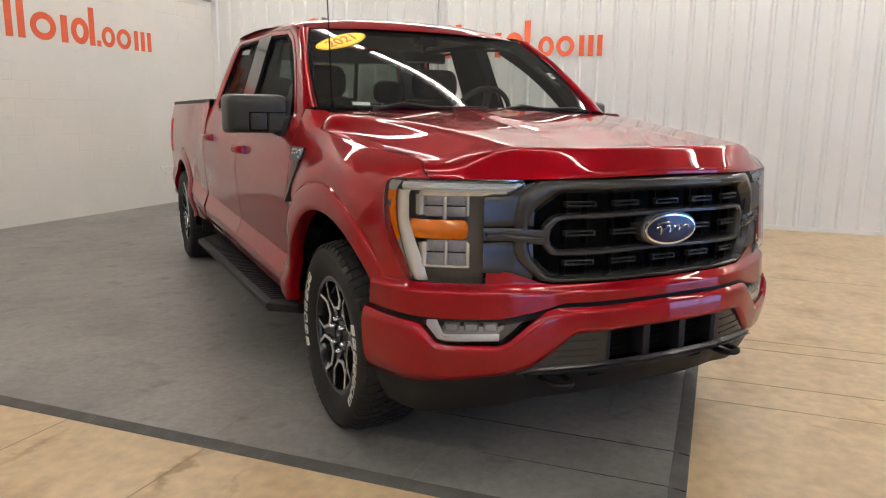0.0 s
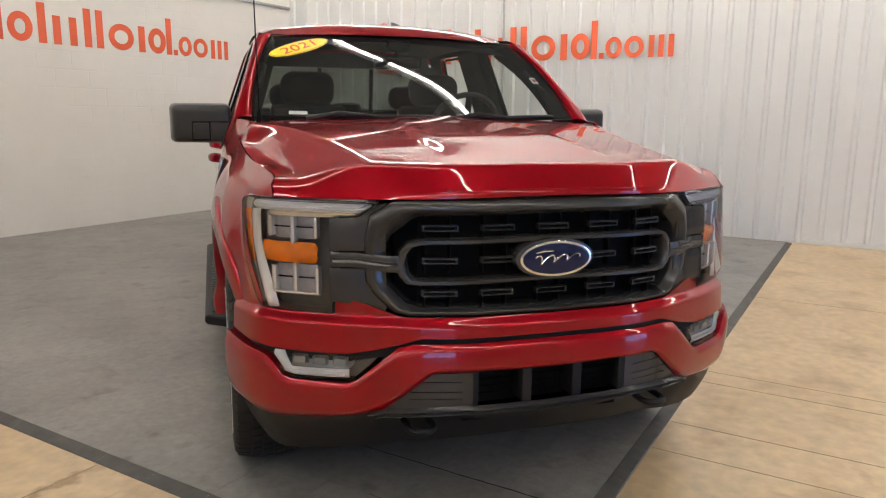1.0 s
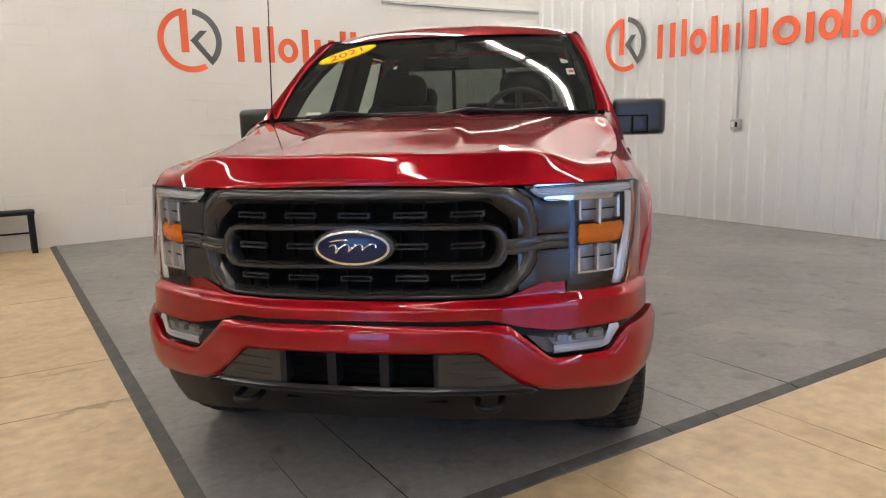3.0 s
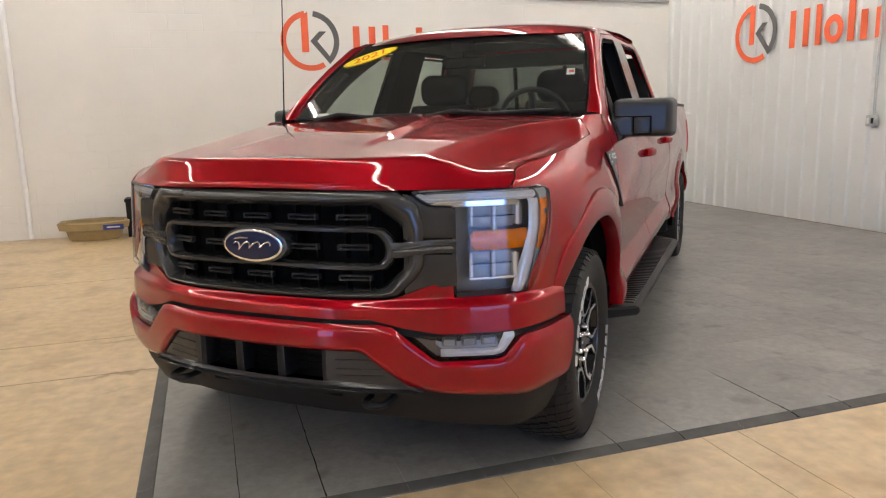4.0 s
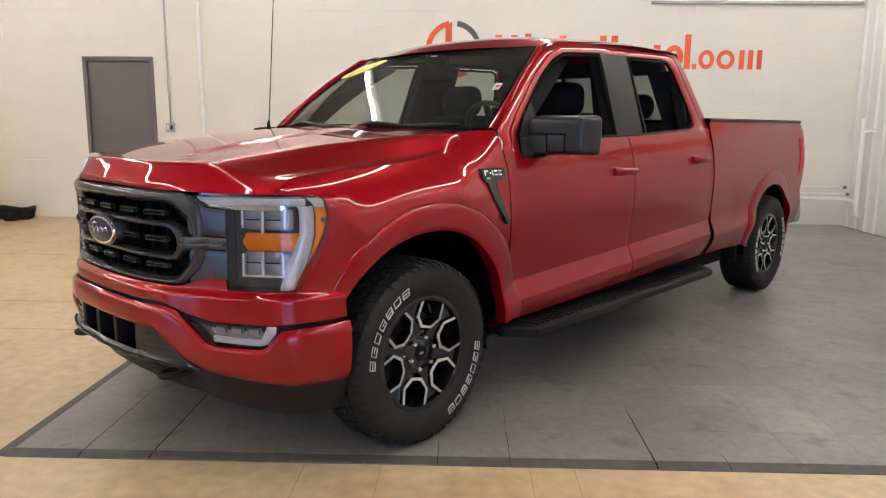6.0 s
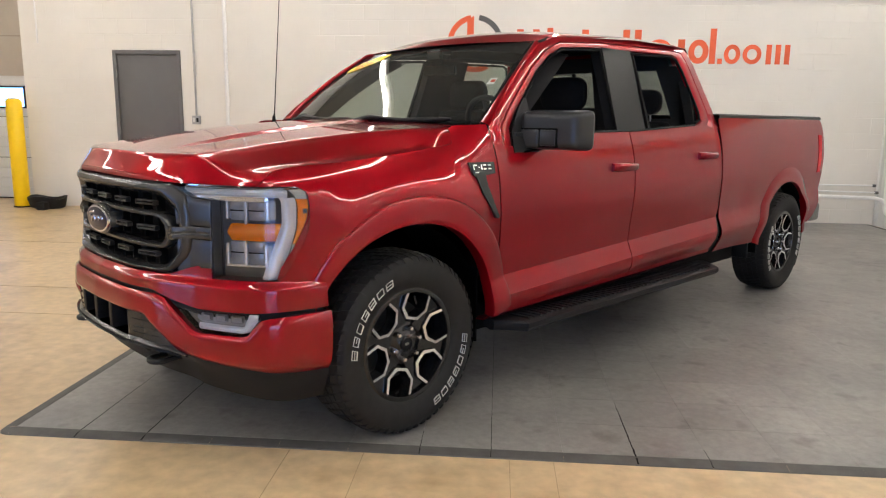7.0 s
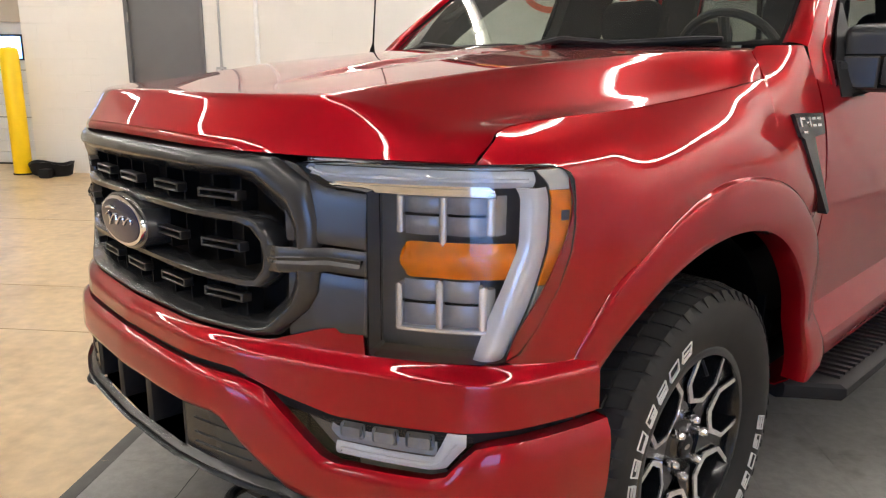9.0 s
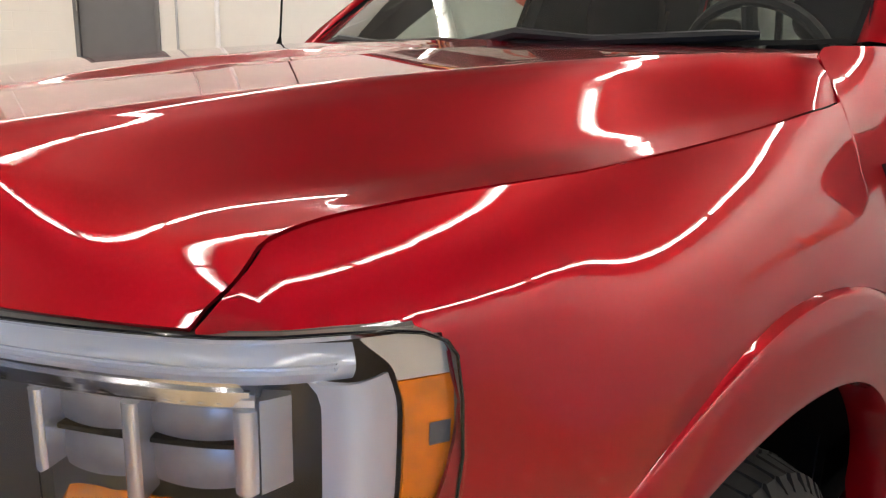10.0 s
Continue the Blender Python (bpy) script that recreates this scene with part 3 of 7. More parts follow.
def signs():
    """Painted wall signs: a ring mark and a row of plain bars, on both walls."""
    def mark(name, place, size, bars, lead):
        root = new(name)
        root.matrix_world = ROOM @ place
        tagged(root, "orange and grey painted wall sign of ring mark and bars", "wall sign")
        R, r = 0.375 * size, 0.305 * size
        for mat, a0, a1 in ((ORANGE, 100, 300), (SIGN_GREY, -50, 82)):
            b = bmesh.new()
            rows = []
            for k in range(49):
                a = radians(mix(a0, a1, k / 48))
                rows.append([Vector((q * math.cos(a), y, q * math.sin(a))) for q, y in ((r, 0.0), (r, -0.004), (R, -0.004), (R, 0.0))])
            sheet(b, rows, closed=True)
            outward(b, (0, 0, 0))
            part("ring_arc", b, mat, root)
        b = bmesh.new()
        slab(b, [(-0.11, -0.14), (-0.02, -0.14), (-0.02, 0.36), (-0.11, 0.31)], lambda x, z: Vector((x * size, -0.004, z * size)), lambda x, z: Vector((x * size, 0, z * size)))
        part("bar", b, ORANGE, root)
        b = bmesh.new()
        slab(b, [(0.0, 0.0), (0.12, 0.12), (0.21, 0.12), (0.09, 0.0), (0.25, -0.2), (0.22, -0.26)], lambda x, z: Vector((x * size, -0.004, z * size)), lambda x, z: Vector((x * size, 0, z * size)))
        part("chevron", b, SIGN_GREY, root)
        for x0, x1, z0, z1, round_one in bars:
            b = bmesh.new()
            if round_one:
                cx, cz, hx, hz, w = lead + (x0 + x1) / 2, (z0 + z1) / 2, (x1 - x0) / 2, (z1 - z0) / 2, 0.075 if z1 - z0 > 0.27 else 0.056
                rows = []
                for q in range(33):
                    a = 2 * math.pi * q / 32
                    rows.append([Vector((cx + (hx - e) * math.cos(a), y, cz + (hz - e) * math.sin(a))) for e, y in ((w, 0.0), (w, -0.004), (0, -0.004), (0, 0.0))])
                sheet(b, rows, closed=True)
                outward(b, (cx, 0.0, cz))
                part("ring", b, ORANGE, root)
            else:
                box(b, lead + x0, lead + x1, -0.004, 0.0, z0, z1)
                part("bar", b, ORANGE, root)

    # plain figures: start, end, height, and how many upright strokes; 0 for a ring
    cap, low = 0.43, 0.31
    word = ((0.0, 0.30, cap, 2), (0.40, 0.48, cap + 0.02, 1), (0.53, 0.80, low, 0), (0.86, 0.95, cap, 1), (1.03, 1.31, low, 2),
            (1.40, 1.64, cap, 2), (1.71, 2.05, low, 0), (2.12, 2.21, low, 1), (2.26, 2.52, low, 0), (2.53, 2.61, cap + 0.02, 1),
            (2.64, 2.70, 0.07, 1), (2.72, 2.93, 0.25, 0), (2.96, 3.20, 0.25, 0), (3.26, 3.56, 0.25, 3))
    bars = []
    for a, b, h, n in word:
        w = 0.088 if h > 0.26 else 0.066
        if n < 2:
            bars.append((a, b, 0.0, h, n == 0))
        else:
            for k in range(n):
                x = mix(a, b - w, k / (n - 1))
                bars.append((x, x + w, 0.0, h, False))
    shift = lambda z0: [(a, b, c + z0, d + z0, r) for a, b, c, d, r in bars]
    mark("wall_sign", pose(0.69, V1, 2.335), 1.0, shift(-0.24), 0.56)
    k = 0.962
    east = [(a * k, b * k, c, d, r) for a, b, c, d, r in shift(-0.24)]
    mark("wall_sign", pose(U1 - 0.034, 4.62, 2.28, 0, 0, -90), 0.97, east, 0.575)


def fittings():
    # conduits and outlet boxes
    def conduit(at, pts, r, mat, label):
        b = bmesh.new()
        tube(b, pts, r, 10)
        ob = part("conduit", b, mat, None, label)
        ob.matrix_world = ROOM @ at
        tagged(ob, label, "conduit")

    def outlet(at):
        root = new("outlet_box")
        root.matrix_world = ROOM @ at
        tagged(root, "grey metal outlet box on the wall", "outlet")
        b = bmesh.new()
        box(b, -0.055, 0.055, -0.055, 0, -0.06, 0.06, 0.006)
        part("body", b, GALV, root)
        for x in (-0.025, 0.025):
            b = bmesh.new()
            box(b, x - 0.015, x + 0.015, -0.060, -0.052, -0.03, 0.03, 0.003)
            part("socket", b, BLACK if x > 0 else PANEL_WHITE, root)

    conduit(pose(-3.22, V1 - 0.02, 0), [(0, 0, 1.32), (0, 0, 4.25)], 0.014, GALV, "thin grey conduit up the block wall")
    outlet(pose(-3.22, V1, 1.268))
    conduit(pose(-2.76, V1 - 0.03, 0), [(0, 0, 0.02), (0, 0, 4.25)], 0.028, WHITE_PIPE, "white painted pipe up the block wall")
    conduit(pose(-5.48, V1 - 0.022, 0), [(0, 0, 2.3), (0, 0, 4.25)], 0.012, WHITE_PIPE, "thin white conduit up the block wall")
    conduit(pose(U1 - 0.05, 2.79, 0), [(0, 0, 1.22), (0, 0, 4.25)], 0.014, GALV, "thin grey conduit up the ribbed wall")
    outlet(pose(U1 - 0.03, 2.80, 1.18, 0, 0, -90))
    # white pipes by the corner: a standpipe with its feed, and a thin bracketed line
    conduit(pose(U1 - 0.09, V1 - 0.44, 0), [(0, 0, 1.40), (0, 0, 0.34), (0, -0.01, 0.28), (0, -0.045, 0.225), (0, -0.10, 0.205)], 0.027, WHITE_PIPE, "white water standpipe by the ribbed wall")
    conduit(pose(U1 - 0.09, V1 - 0.44, 0), [(-1.3, 0, 0.425), (-0.13, 0, 0.405), (-0.05, 0, 0.385), (-0.02, 0, 0.34)], 0.024, WHITE_PIPE, "white feed pipe to the standpipe")
    conduit(pose(U1 - 0.09, V1 - 0.44, 0), [(0, 0, 1.37), (0, 0, 1.455)], 0.036, WHITE_PIPE, "white cap fitting on the standpipe")
    conduit(pose(U1 - 0.09, V1 - 0.44, 0), [(0, 0, 1.29), (0.02, -0.12, 1.30), (0.09, -0.13, 1.30)], 0.020, WHITE_PIPE, "short white branch into the ribbed wall")
    conduit(pose(U1 - 0.09, V1 - 0.12, 0), [(-1.3, 0, 0.54), (-0.02, 0, 0.54)], 0.010, WHITE_PIPE, "thin white pipe along the block wall")
    conduit(pose(U1 - 0.09, V1 - 0.20, 0), [(-1.3, 0, 0.47), (-0.02, 0, 0.455)], 0.010, WHITE_PIPE, "thin white pipe along the block wall")
    for dv, z in ((-0.12, 0.54), (-0.20, 0.455)):
        b = bmesh.new()
        box(b, -0.02, 0.02, -0.02, 0.02, -0.018, 0.018, 0.004)
        ob = part("pipe_clamp", b, DOOR_GREY)
        ob.matrix_world = ROOM @ pose(U1 - 0.09, V1 + dv, z)
        tagged(ob, "grey clamp at the thin pipe's end", "clamp")
    # cable run on the block wall
    b = bmesh.new()
    box(b, -1.2, 4.6, V1 - 0.005, V1, 1.586, 1.594)
    ob = part("trim", b, BLOCK)
    ob.matrix_world = ROOM
    tagged(ob, "raised painted seam along the block wall", kind="structure")
    # bollard
    root = new("bollard")
    root.matrix_world = ROOM @ pose(-5.78, 6.28, 0)
    tagged(root, "bright yellow plastic-sleeved bollard by the overhead door", "bollard")
    b = bmesh.new()
    lathe(b, [(0.0, 1.54), (0.06, 1.535), (0.095, 1.515), (0.105, 1.48), (0.105, 0.02), (0.10, 0.0)], 32, "Z")
    outward(b, (0, 0, 0.7))
    part("sleeve", b, BOLLARD, root)
    b = bmesh.new()
    lathe(b, [(0.115, 0.0), (0.115, 0.018), (0.10, 0.02)], 32, "Z")
    part("base_ring", b, BLACK, root)
    # black rubber bumper lying by the wall
    root = new("rubber_tub")
    root.matrix_world = ROOM @ pose(-5.36, 6.22, 0)
    tagged(root, "low black rubber tub on the floor by the wall", "tub")
    b = bmesh.new()
    rows = []
    for rr, z in ((0.20, 0.0), (0.245, 0.02), (0.275, 0.13), (0.285, 0.16), (0.255, 0.16), (0.235, 0.12), (0.19, 0.03), (0.0, 0.025)):
        rows.append([Vector((rr * math.cos(a) * 1.0, rr * 0.62 * math.sin(a), z + 0.02 * math.sin(3 * a) * (z > 0.1))) for a in [2 * math.pi * k / 40 for k in range(40)]])
    sheet(b, rows, closed=True)
    outward(b, (0, 0, 0.02))
    part("shell", b, BLACK, root)
    b = bmesh.new()
    box(b, 0.0, 0.13, -0.28, -0.16, 0.0, 0.11, 0.02)
    part("wedge", b, BLACK, root)
    # tan moulded tub with a blue label, on two feet
    root = new("tan_tub")
    root.matrix_world = ROOM @ pose(-2.02, 6.20, 0)
    tagged(root, "tan eight-sided moulded tub with a blue label", "tub")
    b = bmesh.new()
    rows = []
    for rr, z in ((0.27, 0.0), (0.30, 0.02), (0.33, 0.12), (0.40, 0.13), (0.42, 0.21), (0.40, 0.225), (0.35, 0.215), (0.32, 0.12), (0.28, 0.05), (0.0, 0.04)):
        rows.append([Vector((rr * math.cos(a), rr * 0.62 * math.sin(a), z)) for a in [2 * math.pi * (k + 0.5) / 8 for k in range(8)]])
    sheet(b, rows, closed=True)
    outward(b, (0, 0, 0.05))
    part("shell", b, WOODY, root)
    b = bmesh.new()
    box(b, 0.12, 0.34, -0.272, -0.266, 0.135, 0.195)
    part("label", b, surface("blue_label", (0.03, 0.05, 0.22), 0.5), root, "blue printed label")
    b = bmesh.new()
    box(b, 0.16, 0.30, -0.274, -0.271, 0.157, 0.172)
    part("bar", b, PAPER, root)
    # black step bench
    root = new("step_bench")
    root.matrix_world = ROOM @ pose(-1.42, 6.28, 0)
    tagged(root, "small black metal step bench beside the tub", "bench")
    b = bmesh.new()
    box(b, -0.25, 0.25, -0.14, 0.14, 0.42, 0.46, 0.006)
    part("tread", b, BLACK, root)
    for x in (-0.24, 0.18):
        for y in (-0.13, 0.09):
            b = bmesh.new()
            box(b, x, x + 0.06, y, y + 0.04, 0, 0.42, 0.004)
            part("leg", b, BLACK, root)
    b = bmesh.new()
    tube(b, [(-0.2, 0.11, 0.2), (0.2, 0.11, 0.2)], 0.01)
    part("brace", b, BLACK, root)


def mat_tiles():
    """Rubber floor tiles in a 29 cm grid, with a sloping edge strip."""
    pitch, u0, v0 = 0.2915, -0.990, -0.742
    nu, nv = 24, 25
    root = tagged(new("rubber_mat"), "grey rubber floor tiles with dark bevelled edge strips", kind="structure")
    root.matrix_world = ROOM
    under = bmesh.new()
    box(under, u0, U1 - 0.04, v0, V1 - 0.002, 0.001, 0.006)
    part("backing", under, VOID, root)
    g, h = 0.0006, 0.012

    def tile(bm, a, b, c, d):
        c, d = min(c, U1 - 0.04), min(d, V1 - 0.003)
        e = 0.0001
        lowr = [Vector(p) for p in ((a + g, b + g, 0.004), (c - g, b + g, 0.004), (c - g, d - g, 0.004), (a + g, d - g, 0.004))]
        mid = [Vector((p.x, p.y, h - e)) for p in lowr]
        top = [Vector((p.x + (e if p.x < (a + c) / 2 else -e), p.y + (e if p.y < (b + d) / 2 else -e), h)) for p in lowr]
        rows = sheet(bm, [lowr, mid, top], closed=True)
        bm.faces.new(rows[-1])

    one = bmesh.new()
    tile(one, 0, 0, pitch, pitch)
    bmesh.ops.recalc_face_normals(one, faces=one.faces)
    shared = mesh_of("tile", one, TILE)
    rest = bmesh.new()
    for i in range(nu):
        for j in range(nv):
            a, b = u0 + pitch * i, v0 + pitch * j
            near = i < 19 and j < 19
            if near and a + pitch < U1 - 0.05 and b + pitch < V1 - 0.01 and (i * j < 190):
                ob = new("tile", shared)
                ob.parent = root
                ob.location = (a, b, 0)
                ob.rotation_euler = (0, 0, 0)
            elif a < U1 - 0.1 and b < V1 - 0.1:
                tile(rest, a, b, a + pitch, b + pitch)
    bmesh.ops.recalc_face_normals(rest, faces=rest.faces)
    ob = part("tiles", rest, TILE, root)
    tagged(ob, "grey rubber tiles further back", kind="stuff")

    def ramp(p, q, out):
        bm = bmesh.new()
        p, q, out = Vector(p), Vector(q), Vector(out)
        w = (q - p).normalized() * 0.0002
        prof = [(0.001, 0.004), (0.001, 0.0118), (0.006, 0.0122), (0.058, 0.004), (0.062, 0.0)]
        sheet(bm, [[e + out * d + Vector((0, 0, z)) for d, z in prof] for e in (p + w, q - w)])
        outward(bm, ((p + q) / 2 - out - Vector((0, 0, 1))))
        part("edge_strip", bm, TILE_EDGE, root)

    for i in range(0, nu):
        a = u0 + pitch * i
        ramp((a, v0, 0), (min(a + pitch, U1 - 0.04), v0, 0), (0, -1, 0))
    for j in range(0, nv):
        b = v0 + pitch * j
        ramp((u0, b, 0), (u0, min(b + pitch, V1 - 0.002), 0), (-1, 0, 0))
    # joints that have opened, ragged and wider towards the edge
    chance = random.Random(12)
    for i, v1, wide in ((1, -0.05, 0.0024), (2, 0.25, 0.0036), (6, -0.60, 0.0022), (7, -0.2, 0.0016), (9, -0.2, 0.0042), (10, -0.66, 0.0018)):
        u = u0 + pitch * i
        rows, n = [], 30
        for k in range(n + 1):
            v = mix(v0 - 0.058, v1, k / n)
            w = wide * mix(1.0, 0.25, k / n) * chance.uniform(0.6, 1.25)
            c = u + chance.uniform(-0.0016, 0.0016)
            z = 0.0127 if v > v0 else mix(0.0056, 0.0127, (v - v0 + 0.058) / 0.058)
            rows.append([Vector((c - w, v, z - 0.004)), Vector((c - w, v, z)), Vector((c + w, v, z)), Vector((c + w, v, z - 0.004))])
        j = bmesh.new()
        sheet(j, rows)
        bmesh.ops.recalc_face_normals(j, faces=j.faces)
        part("open_joint", j, VOID, root)
    c = bmesh.new()
    prof = [(0.0, 0.0122), (0.058, 0.004), (0.062, 0.0)]
    sheet(c, [[Vector((u0 - d * math.cos(a), v0 - d * math.sin(a), z)) for d, z in prof] for a in [radians(90 * k / 6) for k in range(7)]])
    outward(c, (u0, v0, -1))
    part("corner_piece", c, TILE_EDGE, root)

# ---------------------------------------------------------------- the truck: skin
# x to the driver's side, y to the rear from the front axle, z up
NOSE = curve((0, -0.885), (0.25, -0.872), (0.40, -0.836), (0.53, -0.781), (0.65, -0.7195), (0.76, -0.642), (0.825, -0.575),
             (0.87, -0.460), (0.905, -0.30), (0.935, -0.10), (0.95, 0.12), (0.955, 0.5))
CORNER = curve((0.0, 0.0), (0.60, 0.0), (0.70, 0.005), (0.80, 0.0135), (0.87, 0.016), (0.905, 0.0155), (0.94, 0.009))
WIDE = curve((-0.609, 0.8115), (-0.5825, 0.8375), (-0.4645, 0.8855), (-0.302, 0.9205), (-0.10, 0.944), (0.12, 0.9525), (0.5, 0.955), (2.7, 0.952), (3.2, 0.945), (4.75, 0.930))
TOP_X = curve((-0.6, 0.79), (-0.3, 0.813), (0, 0.835), (0.5, 0.872), (0.6, 0.885), (2.7, 0.885), (4.75, 0.872))
TOP_Z = curve((-0.6, 1.140), (-0.3, 1.177), (0.05, 1.219), (0.30, 1.251), (0.5, 1.30), (2.70, 1.31), (2.78, 1.385), (4.75, 1.385))
ROLL = curve((-0.6, 5.5), (-0.3, 3.6), (0.1, 2.8), (0.5, 2.4), (4.75, 2.4))
# the gap between hood and fender
GAP_Z = curve((-0.622, 1.095), (-0.592, 1.120), (-0.560, 1.143), (-0.455, 1.158), (-0.25, 1.172), (0.0, 1.197), (0.2, 1.222), (0.285, 1.2345), (0.298, 1.242), (0.306, 1.262), (0.311, 1.298), (0.36, 1.314), (0.505, 1.318))
FOLD = line((-0.26, -0.055), (-0.19, -0.016), (-0.15, 0.004), (-0.12, 0.010), (-0.09, 0.009), (0.0, -0.027), (0.10, -0.019), (0.20, -0.007), (0.28, 0.0))


def nose(x, z, off=0.0):
    """A point on the front, seen in plan, off metres in front of it."""
    d = (NOSE(x + 0.002) - NOSE(max(0.0, x - 0.002))) / (0.002 + min(x, 0.002))
    n = Vector((d, -1.0)).normalized() if x > 0.001 else Vector((0, -1))
    off += CORNER(x)
    return Vector((x + n.x * off, NOSE(x) + n.y * off, z))


STEPS = [(0.0, 0.0)]
for _k in range(1, 401):
    _x = 0.94 * _k / 400
    STEPS.append((STEPS[-1][0] + math.hypot(0.94 / 400, NOSE(_x) - NOSE(_x - 0.94 / 400)), _x))


def spread(x0, x1, n):
    """Stations across the front, even along its curve."""
    s, x = [p[0] for p in STEPS], [p[1] for p in STEPS]
    return [float(np.interp(v, s, x)) for v in np.linspace(np.interp(x0, x, s), np.interp(x1, x, s), n + 1)]


def strip(bm, x0, x1, n, top, low, m, off):
    """A band on the front between two edge curves; off(x, z, v)."""
    rows = []
    for x in spread(x0, x1, n):
        a, b = top(x), low(x)
        rows.append([nose(x, mix(a, b, j / m), off(x, mix(a, b, j / m), j / m)) for j in range(m + 1)])
    sheet(bm, rows)
    return bm


def plate(bm, x0, x1, n, top, low, m, off, back):
    """A band on the front with straight walls down to the depth back."""
    xs = spread(x0, x1, n)
    level = lambda x, j: mix(top(x), low(x), j / m)
    grid = sheet(bm, [[nose(x, level(x, j), off(x, level(x, j), j / m)) for j in range(m + 1)] for x in xs])
    rim = [(i, 0) for i in range(n)] + [(n, j) for j in range(m)] + [(i, m) for i in range(n, 0, -1)] + [(0, j) for j in range(m, 0, -1)]
    deep = [bm.verts.new(nose(xs[i], level(xs[i], j), back)) for i, j in rim]
    for k in range(len(rim)):
        (a, b), (c, d) = rim[k], rim[(k + 1) % len(rim)]
        bm.faces.new([grid[a][b], deep[k], deep[(k + 1) % len(rim)], grid[c][d]])
    bmesh.ops.recalc_face_normals(bm, faces=bm.faces)
    return bm


def flank(y, z):
    """The truck's side at y and z."""
    w, tx, tz = WIDE(y), TOP_X(y), TOP_Z(y)
    k = max(0.0, (z - 0.92) / (tz - 0.92))
    x = w - (w - tx) * min(1.3, k) ** ROLL(y)
    return x + FOLD(z - (0.621 + (y - 0.57) * 0.041)) * ease((y - 0.35) / 0.2) * (1 - 0.45 * ease((y - 3.1) / 0.3))


def side(y, z, off=0.0):
    e = 0.004
    x = flank(y, z)
    n = Vector((1.0, -(flank(y + e, z) - flank(y - e, z)) / (2 * e), -(flank(y, z + e) - flank(y, z - e)) / (2 * e))).normalized()
    return Vector((x, y, z)) + n * off


def house(y, z, off=0.0):
    """The sloping side of the cab above the belt."""
    return Vector((0.885 - (z - 1.30) * 0.36 + off - 0.03 * max(0, (z - 1.70) / 0.13) ** 2, y, z))


def ray_to(poly, c, a):
    """Where the ray from c at angle a leaves a polygon of (y, z)."""
    d, best = Vector((math.cos(a), math.sin(a))), None
    for p, q in zip(poly, poly[1:]):
        p, q = Vector(p) - Vector(c), Vector(q) - Vector(c)
        e = q - p
        den = d.x * e.y - d.y * e.x
        if abs(den) < 1e-9:
            continue
        t, s = (p.x * e.y - p.y * e.x) / den, (p.x * d.y - p.y * d.x) / den
        if t > 0 and -1e-6 <= s <= 1 + 1e-6 and (best is None or t > best):
            best = t
    return Vector(c) + d * best


def oval(c, a, b, angle, power=2.15):
    co, si = math.cos(angle), math.sin(angle)
    r = (abs(co / a) ** power + abs(si / b) ** power) ** (-1 / power)
    return Vector((c[0] + r * co, c[1] + r * si))


IN = (0, 1.8, 0.9)        # a point inside the truck


# the hood's outer edge, as if its top ran on past the front and rear corners
EDGE_Z = curve((-0.80, 1.120), (-0.545, 1.1445), (-0.25, 1.172), (0.0, 1.197), (0.2, 1.222), (0.45, 1.255))


HOOD_Z = curve((-0.80, 1.186), (-0.60, 1.213), (-0.3, 1.250), (0.1, 1.290), (0.45, 1.312))
RIDGE = curve((-0.8, 0.525), (-0.4, 0.575), (0.0, 0.68), (0.2, 0.745), (0.45, 0.80))
DOME = curve((-0.8, 0.29), (-0.3, 0.26), (0.45, 0.17))
INNER, OUTER = 26, 22


def hood_top(i, y):
    """The hood's top: station i from the middle over the ridge to the gap."""
    zg = EDGE_Z(y) + 0.001
    xg = min(flank(y, zg), 0.86) - 0.006
    r = RIDGE(y)
    if i <= INNER:
        x = r * i / INNER
        z = HOOD_Z(y) + 0.018 * (1 - (x / r) ** 2) * mix(0.75, 1.0, ease((y + 0.8) / 0.5))
        z += 0.010 * ease((DOME(y) - x) / 0.035 + 0.5) * ease((y + 0.74) / 0.40)
    else:
        t = (i - INNER) / OUTER
        steep, flat = 1.42 * t - 0.06 * ease(t / 0.2), 0.80 + 0.20 * t
        fall = mix(0.5 * (steep + flat - math.sqrt((steep - flat) ** 2 + 0.010)), t ** mix(1.5, 3.2, ease((y - 0.16) / 0.14)), ease((y - 0.10) / 0.16))
        x, z = mix(r, xg, t), mix(HOOD_Z(y), zg, fall)
    return Vector((x, y, z))


